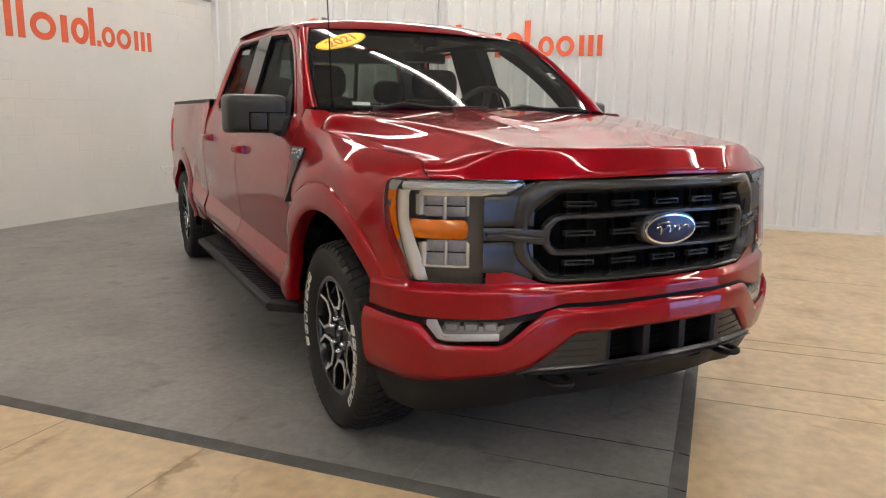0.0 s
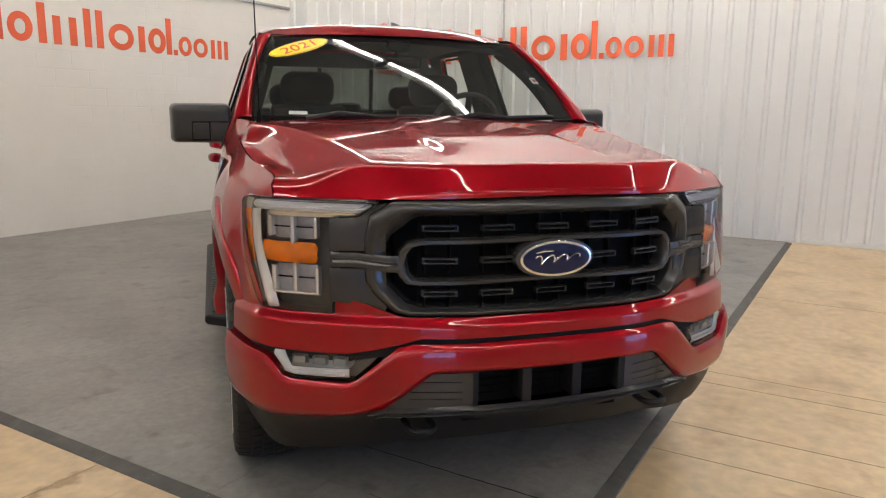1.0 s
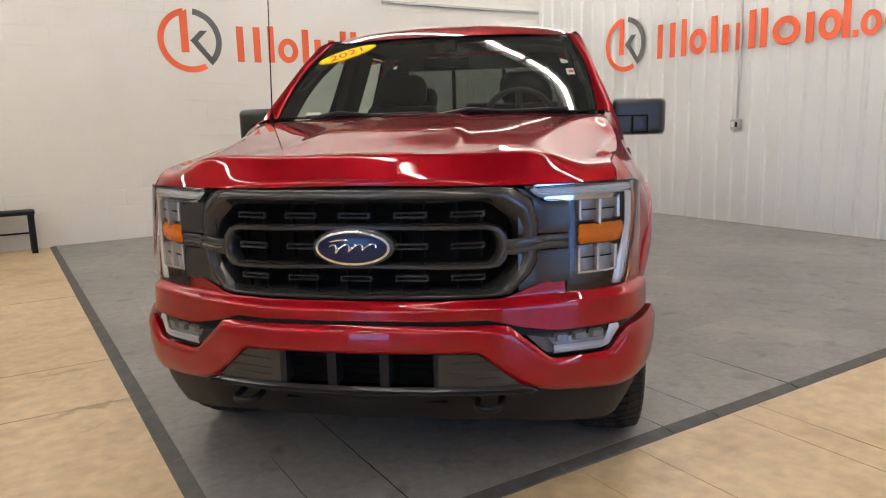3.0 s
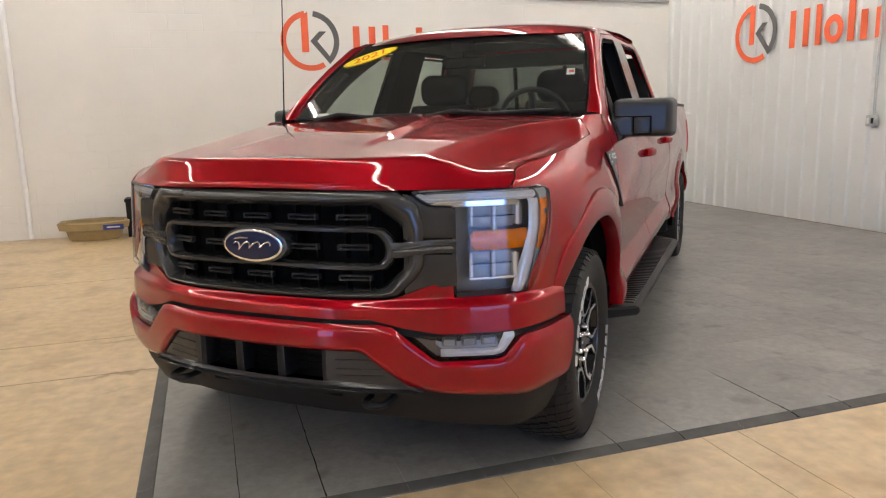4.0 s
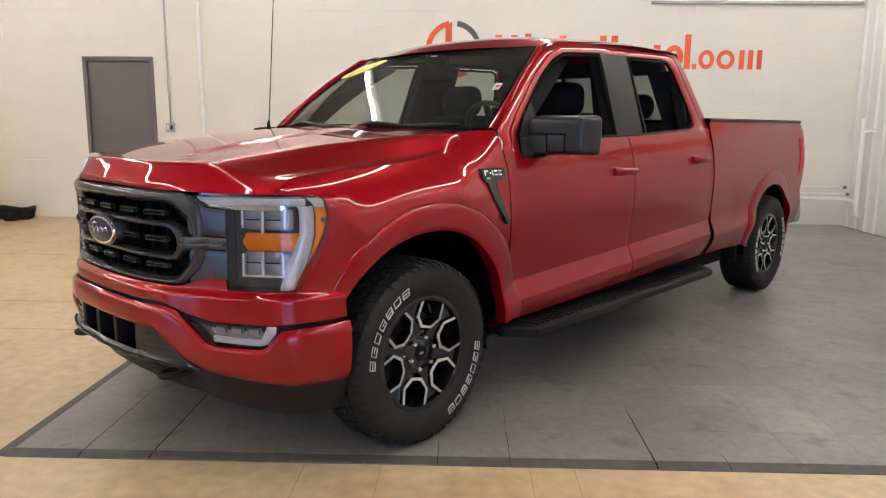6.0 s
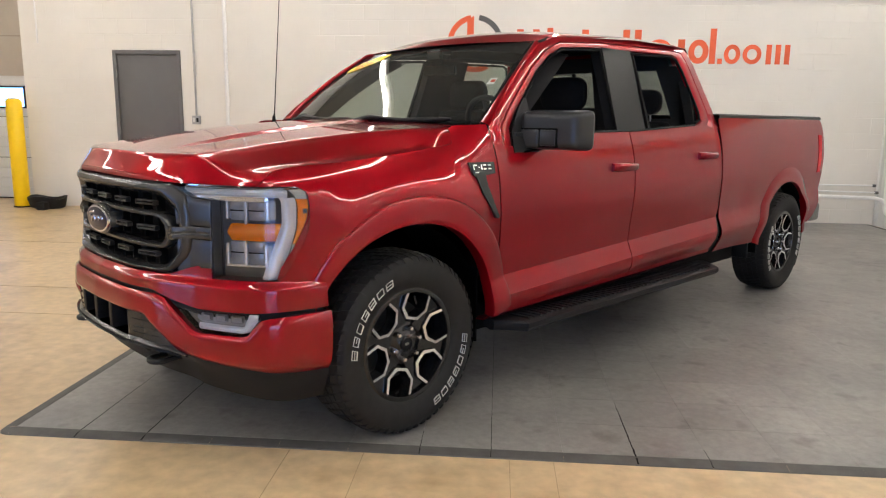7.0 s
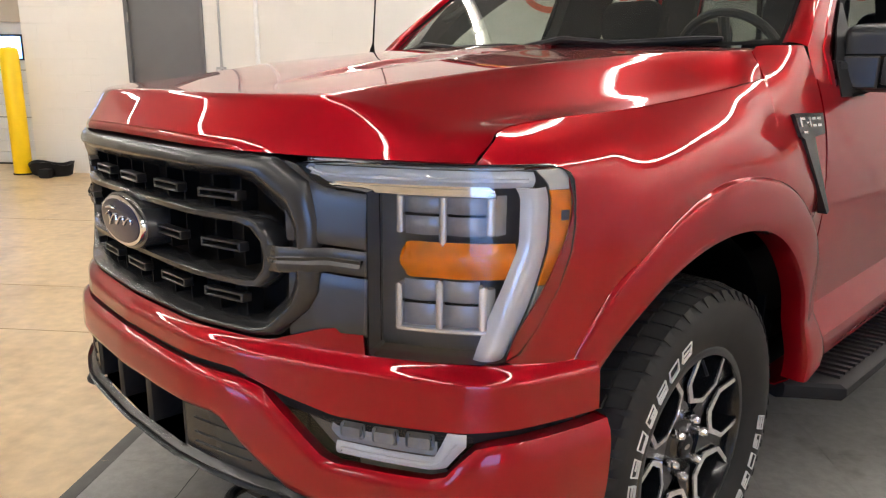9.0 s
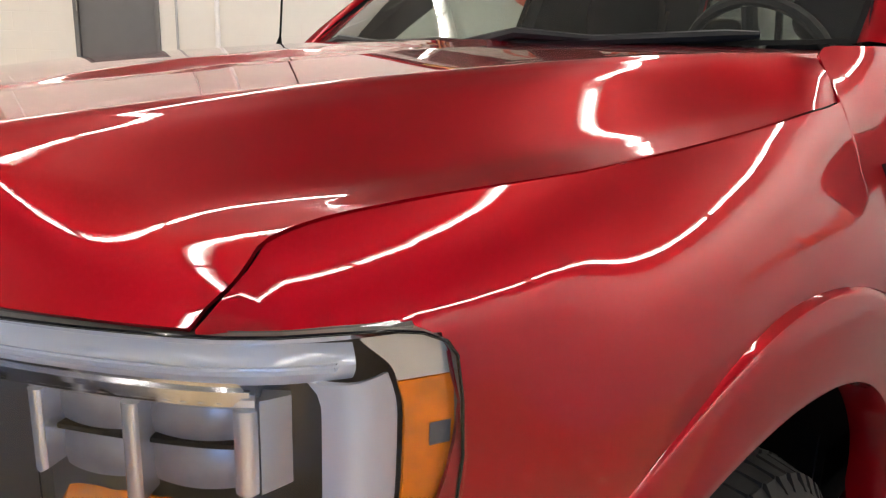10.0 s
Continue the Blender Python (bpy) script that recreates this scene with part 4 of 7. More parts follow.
def hood(root):
    """Raised centre between two ridges; each side falls in a soft hollow to a shoulder along the gap."""
    rows = []
    for i in range(INNER + OUTER + 1):
        x0 = 0.525 * i / INNER if i <= INNER else mix(0.525, 0.790, (i - INNER) / OUTER)
        low = nose(x0, 1.106 - 0.010 * ease(x0 / 0.6), -0.004)
        y1 = NOSE(x0) + 0.066 - 0.009 * ease(x0 / 0.79)
        rear = 0.40 if i <= INNER else mix(0.40, 0.302, ease(((i - INNER) / OUTER - 0.30) / 0.35))
        turn = mix(0.014, 0.065, ease((x0 - 0.56) / 0.14))
        crest, end = hood_top(i, y1), hood_top(i, y1 + turn)
        knee = nose(x0, low.z + 0.002 + 0.010 * (1 - ease((x0 - 0.26) / 0.34)), -0.003)
        foot = knee.lerp(crest, 0.10)
        row = [low, low.lerp(knee, 0.6)]
        row += [(low.lerp(knee, 0.6) * (1 - t) ** 2 + knee * 2 * t * (1 - t) + foot * t * t) for t in (0.34, 0.67)]
        start = knee.lerp(crest, mix(0.86, 0.55, ease((x0 - 0.56) / 0.14)))
        row += [foot.lerp(start, t) for t in (0.0, 0.25, 0.5, 0.75)]
        plain = ease((x0 - 0.26) / 0.34)
        row = [p.lerp(low.lerp(start, k / 8), plain) for k, p in enumerate(row)]
        row += [(start * (1 - t) ** 2 + crest * 2 * t * (1 - t) + end * t * t) for t in (0.0, 0.14, 0.28, 0.42, 0.56, 0.70, 0.85)]
        row += [hood_top(i, mix(y1 + turn, rear, (k / 32) ** 1.1)) for k in range(33)]
        rows.append(row)
    # draw the outer strip to an even gap along the fender
    rim = []
    for p in rows[-1]:
        y = min(max(p.y, -0.622), 0.285)
        rim.append(side(y, GAP_Z(y)) + Vector((-0.005, p.y - y, 0.001)) - p)
    for i in range(INNER + 1, INNER + OUTER + 1):
        t = (i - INNER) / OUTER
        rows[i] = [p + d * t ** 2.5 for p, d in zip(rows[i], rim)]
    bm = bmesh.new()
    sheet(bm, rows)
    mirror_join(bm)
    flange(bm, (0, -0.1, 0.6), 0.02)
    part("hood", bm, RED, root, "red metallic hood with raised centre", sharp=35)


GAP = tuple((y, GAP_Z(y)) for y in (-0.47, -0.40, -0.25, -0.12, 0.0, 0.1, 0.2, 0.25, 0.285, 0.292, 0.298, 0.302, 0.306, 0.309, 0.311, 0.335, 0.36, 0.44, 0.505))


SEAM = tuple((-0.47, mix(1.078, GAP_Z(-0.47), k / 5)) for k in range(1, 5))


def fender(root):
    c = (0.03, 0.50)
    outer = [(-0.45, 0.752), (-0.578, 0.752), (-0.563, 0.80), (-0.515, 0.88), (-0.476, 0.96), (-0.4615, 1.02), (-0.465, 1.062), (-0.47, 1.078), *SEAM, *GAP,
             (0.508, 1.20), (0.512, 1.0), (0.530, 0.62), (0.535, 0.50), (0.40, 0.50)]
    hole = [tuple(oval((0.03, 0.45), 0.545, 0.578, radians(t))) for t in range(-30, 211, 3)]
    a0, a1 = math.atan2(0.252, -0.605), math.atan2(0.0, 0.505)
    rows = []
    n = 84
    exact = [math.atan2(z - c[1], y - c[0]) for y, z in ((-0.47, 1.078), *SEAM, *GAP)]
    even = [v for v in [mix(a0, a1, i / n) for i in range(n + 1)] if min(abs(v - e) for e in exact) > 0.012]
    for a in sorted({round(v, 6) for v in even + exact}, reverse=True):
        p, q = ray_to(hole, c, a), ray_to(outer, c, a)
        if (q - p).length < 0.004 or (q - Vector(c)).length < (p - Vector(c)).length:
            q = p + (p - Vector(c)).normalized() * 0.004
        length = (q - p).length
        swell = 0.024 * ease((length - 0.05) / 0.2)
        rows.append([side(*p.lerp(q, k / 24), swell * (1 - ease(length * k / 24 / 0.165))) for k in range(25)])
    bm = bmesh.new()
    sheet(bm, rows)
    # tongue over the lamp
    rows = []
    for k in range(9):
        y = mix(-0.620, -0.47, k / 8)
        lo, hi = mix(1.092, 1.078, k / 8), GAP_Z(y)
        rows.append([side(y, mix(max(hi, lo + 0.002), lo, j / 5)) for j in range(6)])
    sheet(bm, rows)
    bmesh.ops.remove_doubles(bm, verts=bm.verts, dist=0.0015)
    flange(bm, IN, 0.018)
    pair("front_fender", bm, RED, root, sharp=30)
    b = bmesh.new()
    tube(b, [side(y, GAP_Z(y), -0.010) + Vector((-0.004, 0, 0)) for y in [mix(-0.572, 0.285, k / 40) for k in range(41)]], 0.007, 6)
    pair("hood_seal", b, VOID, root)
    # flare round the wheel opening
    bm = bmesh.new()
    rows = []
    for i in range(61):
        a = radians(mix(156, 5, i / 60))
        grow = ease((152 - math.degrees(a)) / 30)
        p, q = oval((0.03, 0.45), 0.549, 0.582, a), oval((-0.005, 0.42), 0.465, 0.503, a)
        row = []
        for k, o in ((0.0, -0.012), (0.01, -0.008), (0.06, 0.003), (0.12, 0.006), (0.30, 0.009), (0.55, 0.011), (0.80, 0.012), (0.93, 0.0115), (1.0, 0.008)):
            s = p.lerp(q, k)
            row.append(side(s.x, s.y, 0.023 * grow + o))
        end = row[-1]
        row.append(end + Vector((-0.012, 0, 0)) - Vector((0, (q.x + 0.005), (q.y - 0.42))).normalized() * 0.004)
        row.append(end + Vector((-0.06, 0, 0)))
        rows.append(row)
    sheet(bm, rows)
    outward(bm, IN)
    pair("wheel_arch_flare", bm, RED, root, sharp=40)


def liner(root, y, r, z, wide):
    bm = bmesh.new()
    rows = []
    for x in (0.55, wide):
        rows.append([Vector((x, y + r * math.cos(t), z + r * math.sin(t))) for t in [radians(mix(-34, 186, k / 24)) for k in range(25)]])
    grid = sheet(bm, rows)
    bm.faces.new(grid[0])
    bmesh.ops.solidify(bm, geom=bm.faces[:], thickness=0.006)
    box(bm, 0.40, wide - 0.01, y + r + 0.006, y + r + 0.016, 0.30, z + 0.22)
    pair("wheel_well", bm, VOID, root)


def front_end(root):
    # fascia under the lamps
    top = line((0, 0.747), (0.44, 0.747), (0.47, 0.751), (0.50, 0.762), (0.56, 0.784), (0.594, 0.792), (0.637, 0.798), (0.6405, 0.748), (0.825, 0.749), (0.90, 0.752))
    low = line((0, 0.690), (0.40, 0.688), (0.50, 0.656), (0.60, 0.634), (0.78, 0.634), (0.90, 0.647))
    bm = bmesh.new()
    rows = []
    for x in sorted({round(v, 4) for v in spread(0, 0.884, 64)} | {0.40, 0.44, 0.47, 0.50, 0.56, 0.594, 0.637, 0.6405}):
        a, b = top(x), low(x)
        levels = [mix(a, 0.750, k / 4) for k in range(4)] if a > 0.7505 else [a - 0.0003 * k for k in range(4)]
        c = min(a - 0.0012, 0.750)
        levels += [mix(c, 0.716, k / 6) for k in range(6)] + [mix(0.716, b, k / 7) for k in range(8)]
        rows.append([nose(x, z, 0.003 + 0.024 * ease((0.751 - z) / 0.034) + 0.005 * max(0.0, (0.72 - z) / 0.09)) for z in levels])
    sheet(bm, rows)
    mirror_join(bm)
    flange(bm, IN, 0.03)
    part("front_fascia", bm, RED, root)
    # dark slot between fascia and bumper
    bm = bmesh.new()
    strip(bm, 0, 0.882, 50, lambda x: low(x) + 0.02, lambda x: low(x) - 0.03, 3, lambda x, z, v: 0.012)
    mirror_join(bm)
    outward(bm, IN)
    part("fascia_slot", bm, BLACK, root)
    # painted bumper
    top = line((0, 0.676), (0.42, 0.672), (0.46, 0.663), (0.575, 0.555), (0.60, 0.545), (0.745, 0.545), (0.765, 0.553), (0.800, 0.612), (0.815, 0.620), (0.90, 0.637))
    low = line((0, 0.587), (0.355, 0.587), (0.375, 0.580), (0.505, 0.460), (0.60, 0.432), (0.75, 0.408), (0.90, 0.392))
    rise = curve((0.38, -0.005), (0.42, 0.026), (0.47, 0.044), (0.56, 0.052), (0.63, 0.050), (0.68, 0.040))
    bm = bmesh.new()
    stations = sorted({round(v, 4) for v in spread(0, 0.885, 70)} | {0.42, 0.46, 0.575, 0.60, 0.745, 0.765, 0.80, 0.815, 0.355, 0.375, 0.505})
    rows = []
    for x in stations:
        a, b = top(x), low(x)
        tip = 0.010 * ease((x - 0.74) / 0.12)
        row = [nose(x, a - 0.006, 0.012), nose(x, a - 0.001, rise(a) + tip - 0.012)]
        row += [nose(x, mix(a, b, j / 12), rise(mix(a, b, j / 12)) + tip - (0.012 if j in (0, 12) else 0.003 if j in (1, 11) else 0)) for j in range(13)]
        row += [nose(x, b + 0.001, rise(b) - 0.018), nose(x, b + 0.01, 0.0)]
        rows.append(row)
    sheet(bm, rows)
    sheet(bm, [rows[-1], [p + Vector((-0.05, 0.012, 0)) for p in rows[-1]]])
    mirror_join(bm)
    outward(bm, IN)
    part("front_bumper", bm, RED, root, "red painted front bumper", sharp=38)
    # lower inserts and opening
    bm = bmesh.new()
    strip(bm, 0.255, 0.505, 16, line((0.255, 0.585), (0.37, 0.580), (0.505, 0.468)), line((0.255, 0.482), (0.505, 0.462)), 6, lambda x, z, v: 0.030)
    flange(bm, IN, 0.02)
    for z in (0.553, 0.522, 0.500):
        sheet(bm, [[nose(x, z + dz, o) for dz, o in ((-0.003, 0.030), (-0.002, 0.034), (0.002, 0.034), (0.003, 0.030))] for x in spread(0.285, 0.40 if z > 0.54 else 0.43, 6)])
    outward(bm, IN)
    pair("lower_grille_insert", bm, SATIN, root)
    # near-black sheet and blocks give the intake its shaded depth by colour
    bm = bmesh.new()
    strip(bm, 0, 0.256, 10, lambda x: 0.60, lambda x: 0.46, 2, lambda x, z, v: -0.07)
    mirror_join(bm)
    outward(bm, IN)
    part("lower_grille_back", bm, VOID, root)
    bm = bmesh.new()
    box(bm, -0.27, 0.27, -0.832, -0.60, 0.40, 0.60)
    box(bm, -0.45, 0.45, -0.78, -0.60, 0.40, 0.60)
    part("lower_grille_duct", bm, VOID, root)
    bm = bmesh.new()
    sheet(bm, [[Vector((s * x, NOSE(x) - 0.015, 0.459)), Vector((s * x, -0.58, 0.459))] for s, x in [(-1 if k < 0 else 1, abs(k) * 0.05) for k in range(-9, 10)]])
    bmesh.ops.solidify(bm, geom=bm.faces[:], thickness=0.006)
    part("lower_grille_tray", bm, VOID, root)
    for x in (-0.255, -0.085, 0.085, 0.255):
        bm = bmesh.new()
        box(bm, x - 0.016, x + 0.016, NOSE(abs(x)) - 0.028, NOSE(abs(x)) + 0.05, 0.474, 0.587, 0.004)
        part("lower_grille_bar", bm, BLACK, root)
    for k in range(5):
        bm = bmesh.new()
        box(bm, -0.24, 0.24, -0.842, -0.834, 0.485 + 0.022 * k, 0.490 + 0.022 * k)
        part("lower_grille_slat", bm, GRILLE_BLACK, root)
    bm = bmesh.new()
    strip(bm, 0, 0.545, 30, line((0, 0.478), (0.25, 0.478), (0.27, 0.482), (0.50, 0.470), (0.545, 0.452)), line((0, 0.452), (0.26, 0.452), (0.545, 0.440)), 5,
          lambda x, z, v: 0.030 + 0.014 * math.sin(math.pi * v))
    mirror_join(bm)
    flange(bm, IN, 0.03)
    part("skid_trim", bm, SATIN, root, "satin grey lower trim")
    # black valance
    bm = bmesh.new()
    vlow = line((0, 0.328), (0.30, 0.324), (0.5, 0.310), (0.62, 0.296), (0.7, 0.284), (0.86, 0.262), (0.90, 0.270))
    strip(bm, 0, 0.885, 40, line((0, 0.455), (0.52, 0.452), (0.6, 0.435), (0.75, 0.412), (0.90, 0.396)), vlow, 8, lambda x, z, v: mix(0.008, -0.050, v ** 1.4) - 0.035 * ease((0.60 - x) / 0.16) * ease(v / 0.35))
    mirror_join(bm)
    flange(bm, IN, 0.02)
    part("lower_valance", bm, BLACK, root)
    # recovery hooks
    bm = bmesh.new()
    ring = [(0.405 + 0.038 * math.cos(t), -0.842 - 0.042 * math.sin(t), 0.404) for t in [math.pi * k / 14 for k in range(15)]]
    tube(bm, [(0.443, -0.74, 0.408), *ring, (0.367, -0.74, 0.408)], 0.0115, 10)
    pair("tow_hook", bm, BLACK, root, "black recovery hook")


def grille(root):
    g = bmesh.new()
    strip(g, 0, 0.54, 20, lambda x: 1.08, lambda x: 0.755, 3, lambda x, z, v: -0.105)
    mirror_join(g)
    outward(g, IN)
    back = part("grille", g, GRILLE_BLACK, root, "black mesh grille with dark grey frame")
    inner = [(0, 1.047), (0.395, 1.046), (0.425, 1.040), (0.488, 0.990), (0.503, 0.960), (0.503, 0.870), (0.492, 0.835), (0.445, 0.785), (0.415, 0.777), (0, 0.776)]
    outer = [(0, 1.098), (0.435, 1.096), (0.485, 1.092), (0.545, 1.052), (0.562, 0.985), (0.560, 0.852), (0.540, 0.815), (0.482, 0.757), (0.445, 0.749), (0, 0.748)]

    def ring(a, b, n, prof, name, mat):
        bm = bmesh.new()
        A, B = [], []
        for k in range(len(a) - 1):
            m = max(2, int(n * (Vector(a[k + 1]) - Vector(a[k])).length / 0.05))
            for j in range(m):
                A.append(Vector(a[k]).lerp(Vector(a[k + 1]), j / m))
                B.append(Vector(b[k]).lerp(Vector(b[k + 1]), j / m))
        A.append(Vector(a[-1]))
        B.append(Vector(b[-1]))
        sheet(bm, [[nose(p.lerp(q, t).x, p.lerp(q, t).y, o) for t, o in prof] for p, q in zip(A, B)])
        mirror_join(bm)
        outward(bm, IN)
        return part(name, bm, mat, root, sharp=40)

    ring(inner, outer, 2, ((0.0, -0.08), (0.0, -0.020), (0.03, -0.015), (0.38, 0.0085), (0.43, 0.0108), (0.48, 0.0115), (0.60, 0.0105), (0.80, 0.006), (0.93, -0.001), (0.98, -0.007), (1.0, -0.014), (1.0, -0.05)), "grille_frame", SATIN)
    lin = [(0, 0.965), (0.395, 0.960), (0.422, 0.953), (0.440, 0.932), (0.446, 0.905), (0.441, 0.880), (0.423, 0.862), (0.395, 0.860), (0, 0.867)]
    lout = [(0, 0.989), (0.408, 0.983), (0.446, 0.973), (0.471, 0.945), (0.479, 0.905), (0.472, 0.868), (0.448, 0.842), (0.408, 0.837), (0, 0.845)]
    ring(lin, lout, 2, ((0.0, -0.05), (0.0, -0.016), (0.22, -0.003), (0.3, -0.001), (0.7, -0.001), (0.78, -0.003), (1.0, -0.016), (1.0, -0.05)), "grille_loop", SATIN)
    # wings to the lamps: two broad panels, and a bar that runs in over the frame to the loop
    for z0, z1, x0 in ((0.9425, 1.068, 0.50), (0.772, 0.888, 0.50)):
        bm = bmesh.new()
        up = line((0.46, 1.092), (0.515, 1.082), (0.535, 1.070), (0.555, 1.050), (0.575, 1.042), (0.648, 1.037)) if z1 > 1 else (lambda x, a=z1: a)
        dn = line((0.50, 0.752), (0.56, 0.774), (0.594, 0.782), (0.648, 0.788)) if z0 < 0.8 else (lambda x, a=z0: a)
        strip(bm, x0, 0.648, 18, up, dn, 8, lambda x, z, v: -0.007 + 0.016 * max(0.0, (x - 0.55) / 0.098) + 0.005 * v - 0.003 * (2 * v - 1) ** 8)
        flange(bm, IN, 0.03)
        pair("grille_wing", bm, SATIN, root)
    bm = bmesh.new()
    strip(bm, 0.462, 0.648, 22, line((0.462, 0.930), (0.56, 0.9365), (0.648, 0.9375)), line((0.462, 0.880), (0.56, 0.893), (0.648, 0.8935)), 8,
          lambda x, z, v: mix(0.001 + 0.0115 * ease((x - 0.464) / 0.03), -0.004 + 0.016 * max(0.0, (x - 0.55) / 0.098), ease((x - 0.55) / 0.04)) - 0.003 * (2 * v - 1) ** 8)
    flange(bm, IN, 0.03)
    pair("grille_wing", bm, SATIN, root)
    # near-black sheet: the shaded depth behind the wings, put into colour
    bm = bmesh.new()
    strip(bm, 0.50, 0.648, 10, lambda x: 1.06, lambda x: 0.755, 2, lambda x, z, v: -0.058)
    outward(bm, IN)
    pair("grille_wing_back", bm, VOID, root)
    # slotted bars and thin uprights
    for z in (1.013, 0.916, 0.817):
        for x in (-0.347, -0.175, 0.0, 0.175, 0.347):
            if abs(x) < 0.01 and 0.9 < z < 0.93:
                continue
            bm = bmesh.new()
            y = NOSE(abs(x))
            lean = (NOSE(abs(x) + 0.05) - NOSE(max(0, abs(x) - 0.05))) / 0.1 * (1 if x > 0 else -1)
            w, h = 0.048, 0.0066
            for dz in (h, -h):
                box(bm, x - w, x + w, y + 0.004, y + 0.026, z + dz - 0.0022, z + dz + 0.0022, 0.0013, 1)
            for dx in (-w, w):
                box(bm, x + dx - 0.003, x + dx + 0.003, y + 0.005, y + 0.026, z - h - 0.0026, z + h + 0.0026, 0.0013, 1)
            for v in bm.verts:
                v.co.y += lean * (v.co.x - x)
            part("grille_bar", bm, BAR_GREY, back)
            for dx in (-0.036, 0.036):
                bm = bmesh.new()
                box(bm, x + dx - 0.0022, x + dx + 0.0022, y + 0.027, y + 0.060, z - 0.040, z + 0.040)
                for v in bm.verts:
                    v.co.y += lean * (v.co.x - x)
                part("grille_upright", bm, GRILLE_BLACK, back)
    # oval emblem
    root2 = None
    for name, mat, a, b, y0, y1, lab in (("emblem", BEZEL, 0.130, 0.0615, -0.83, -0.897, "blue oval emblem with chrome ring"), ("ring", CHROME, 0.119, 0.0545, -0.88, -0.906, "chrome ring"), ("face", BLUE, 0.111, 0.0475, -0.88, -0.9085, "deep blue enamel")):
        bm = bmesh.new()
        rows = []
        for s, y in ((1.0, y0), (1.0, y1 + 0.006), (0.985, y1 + 0.001), (0.94, y1), (0.0, y1 - 0.001)):
            rows.append([Vector((a * s * math.cos(t), y, 0.918 + b * s * math.sin(t))) for t in [2 * math.pi * k / 48 for k in range(48)]])
        sheet(bm, rows, closed=True)
        outward(bm, (0, -0.86, 0.918))
        ob = part(name, bm, mat, root if root2 is None else root2, lab)
        root2 = root2 or ob
    # a plain flowing line stands in for the script
    bm = bmesh.new()
    wave = []
    for k in range(61):
        t = k / 60
        wave.append((mix(-0.072, 0.074, t) + 0.009 * math.sin(7 * math.pi * t), -0.9105, 0.915 + 0.011 * math.sin(7 * math.pi * t + 0.6) * mix(1.3, 0.7, t) + 0.010 * t))
    tube(bm, wave, [mix(0.0030, 0.0017, 0.5 + 0.5 * math.sin(k * 0.9)) for k in range(61)], 6)
    part("flowing_line", bm, CHROME, root2, "flowing chrome line")
    bm = bmesh.new()
    tube(bm, [(-0.070, -0.9105, 0.938), (-0.045, -0.9105, 0.944), (-0.012, -0.9105, 0.943)], [0.002, 0.0038, 0.002], 6)
    part("flowing_line", bm, CHROME, root2)


LAMP = [(0.527, 1.083), (0.60, 1.089), (0.70, 1.091), (0.79, 1.092), (0.842, 1.0915), (0.853, 1.0900), (0.861, 1.0855), (0.8665, 1.077), (0.869, 1.065), (0.8705, 1.03), (0.871, 0.985), (0.8695, 0.94), (0.863, 0.88),
        (0.850, 0.81), (0.838, 0.765), (0.826, 0.752), (0.800, 0.748), (0.72, 0.747), (0.650, 0.746), (0.646, 0.752), (0.646, 1.040), (0.62, 1.043), (0.575, 1.046), (0.555, 1.056)]


def rounded(x0, x1, z0, z1, r, n=5):
    """A rectangle with round corners, as a loop."""
    out = []
    for cx, cz, a in ((x1 - r, z1 - r, 0), (x0 + r, z1 - r, 90), (x0 + r, z0 + r, 180), (x1 - r, z0 + r, 270)):
        out += [(cx + r * math.cos(radians(a + 90 * k / n)), cz + r * math.sin(radians(a + 90 * k / n))) for k in range(n + 1)]
    return out


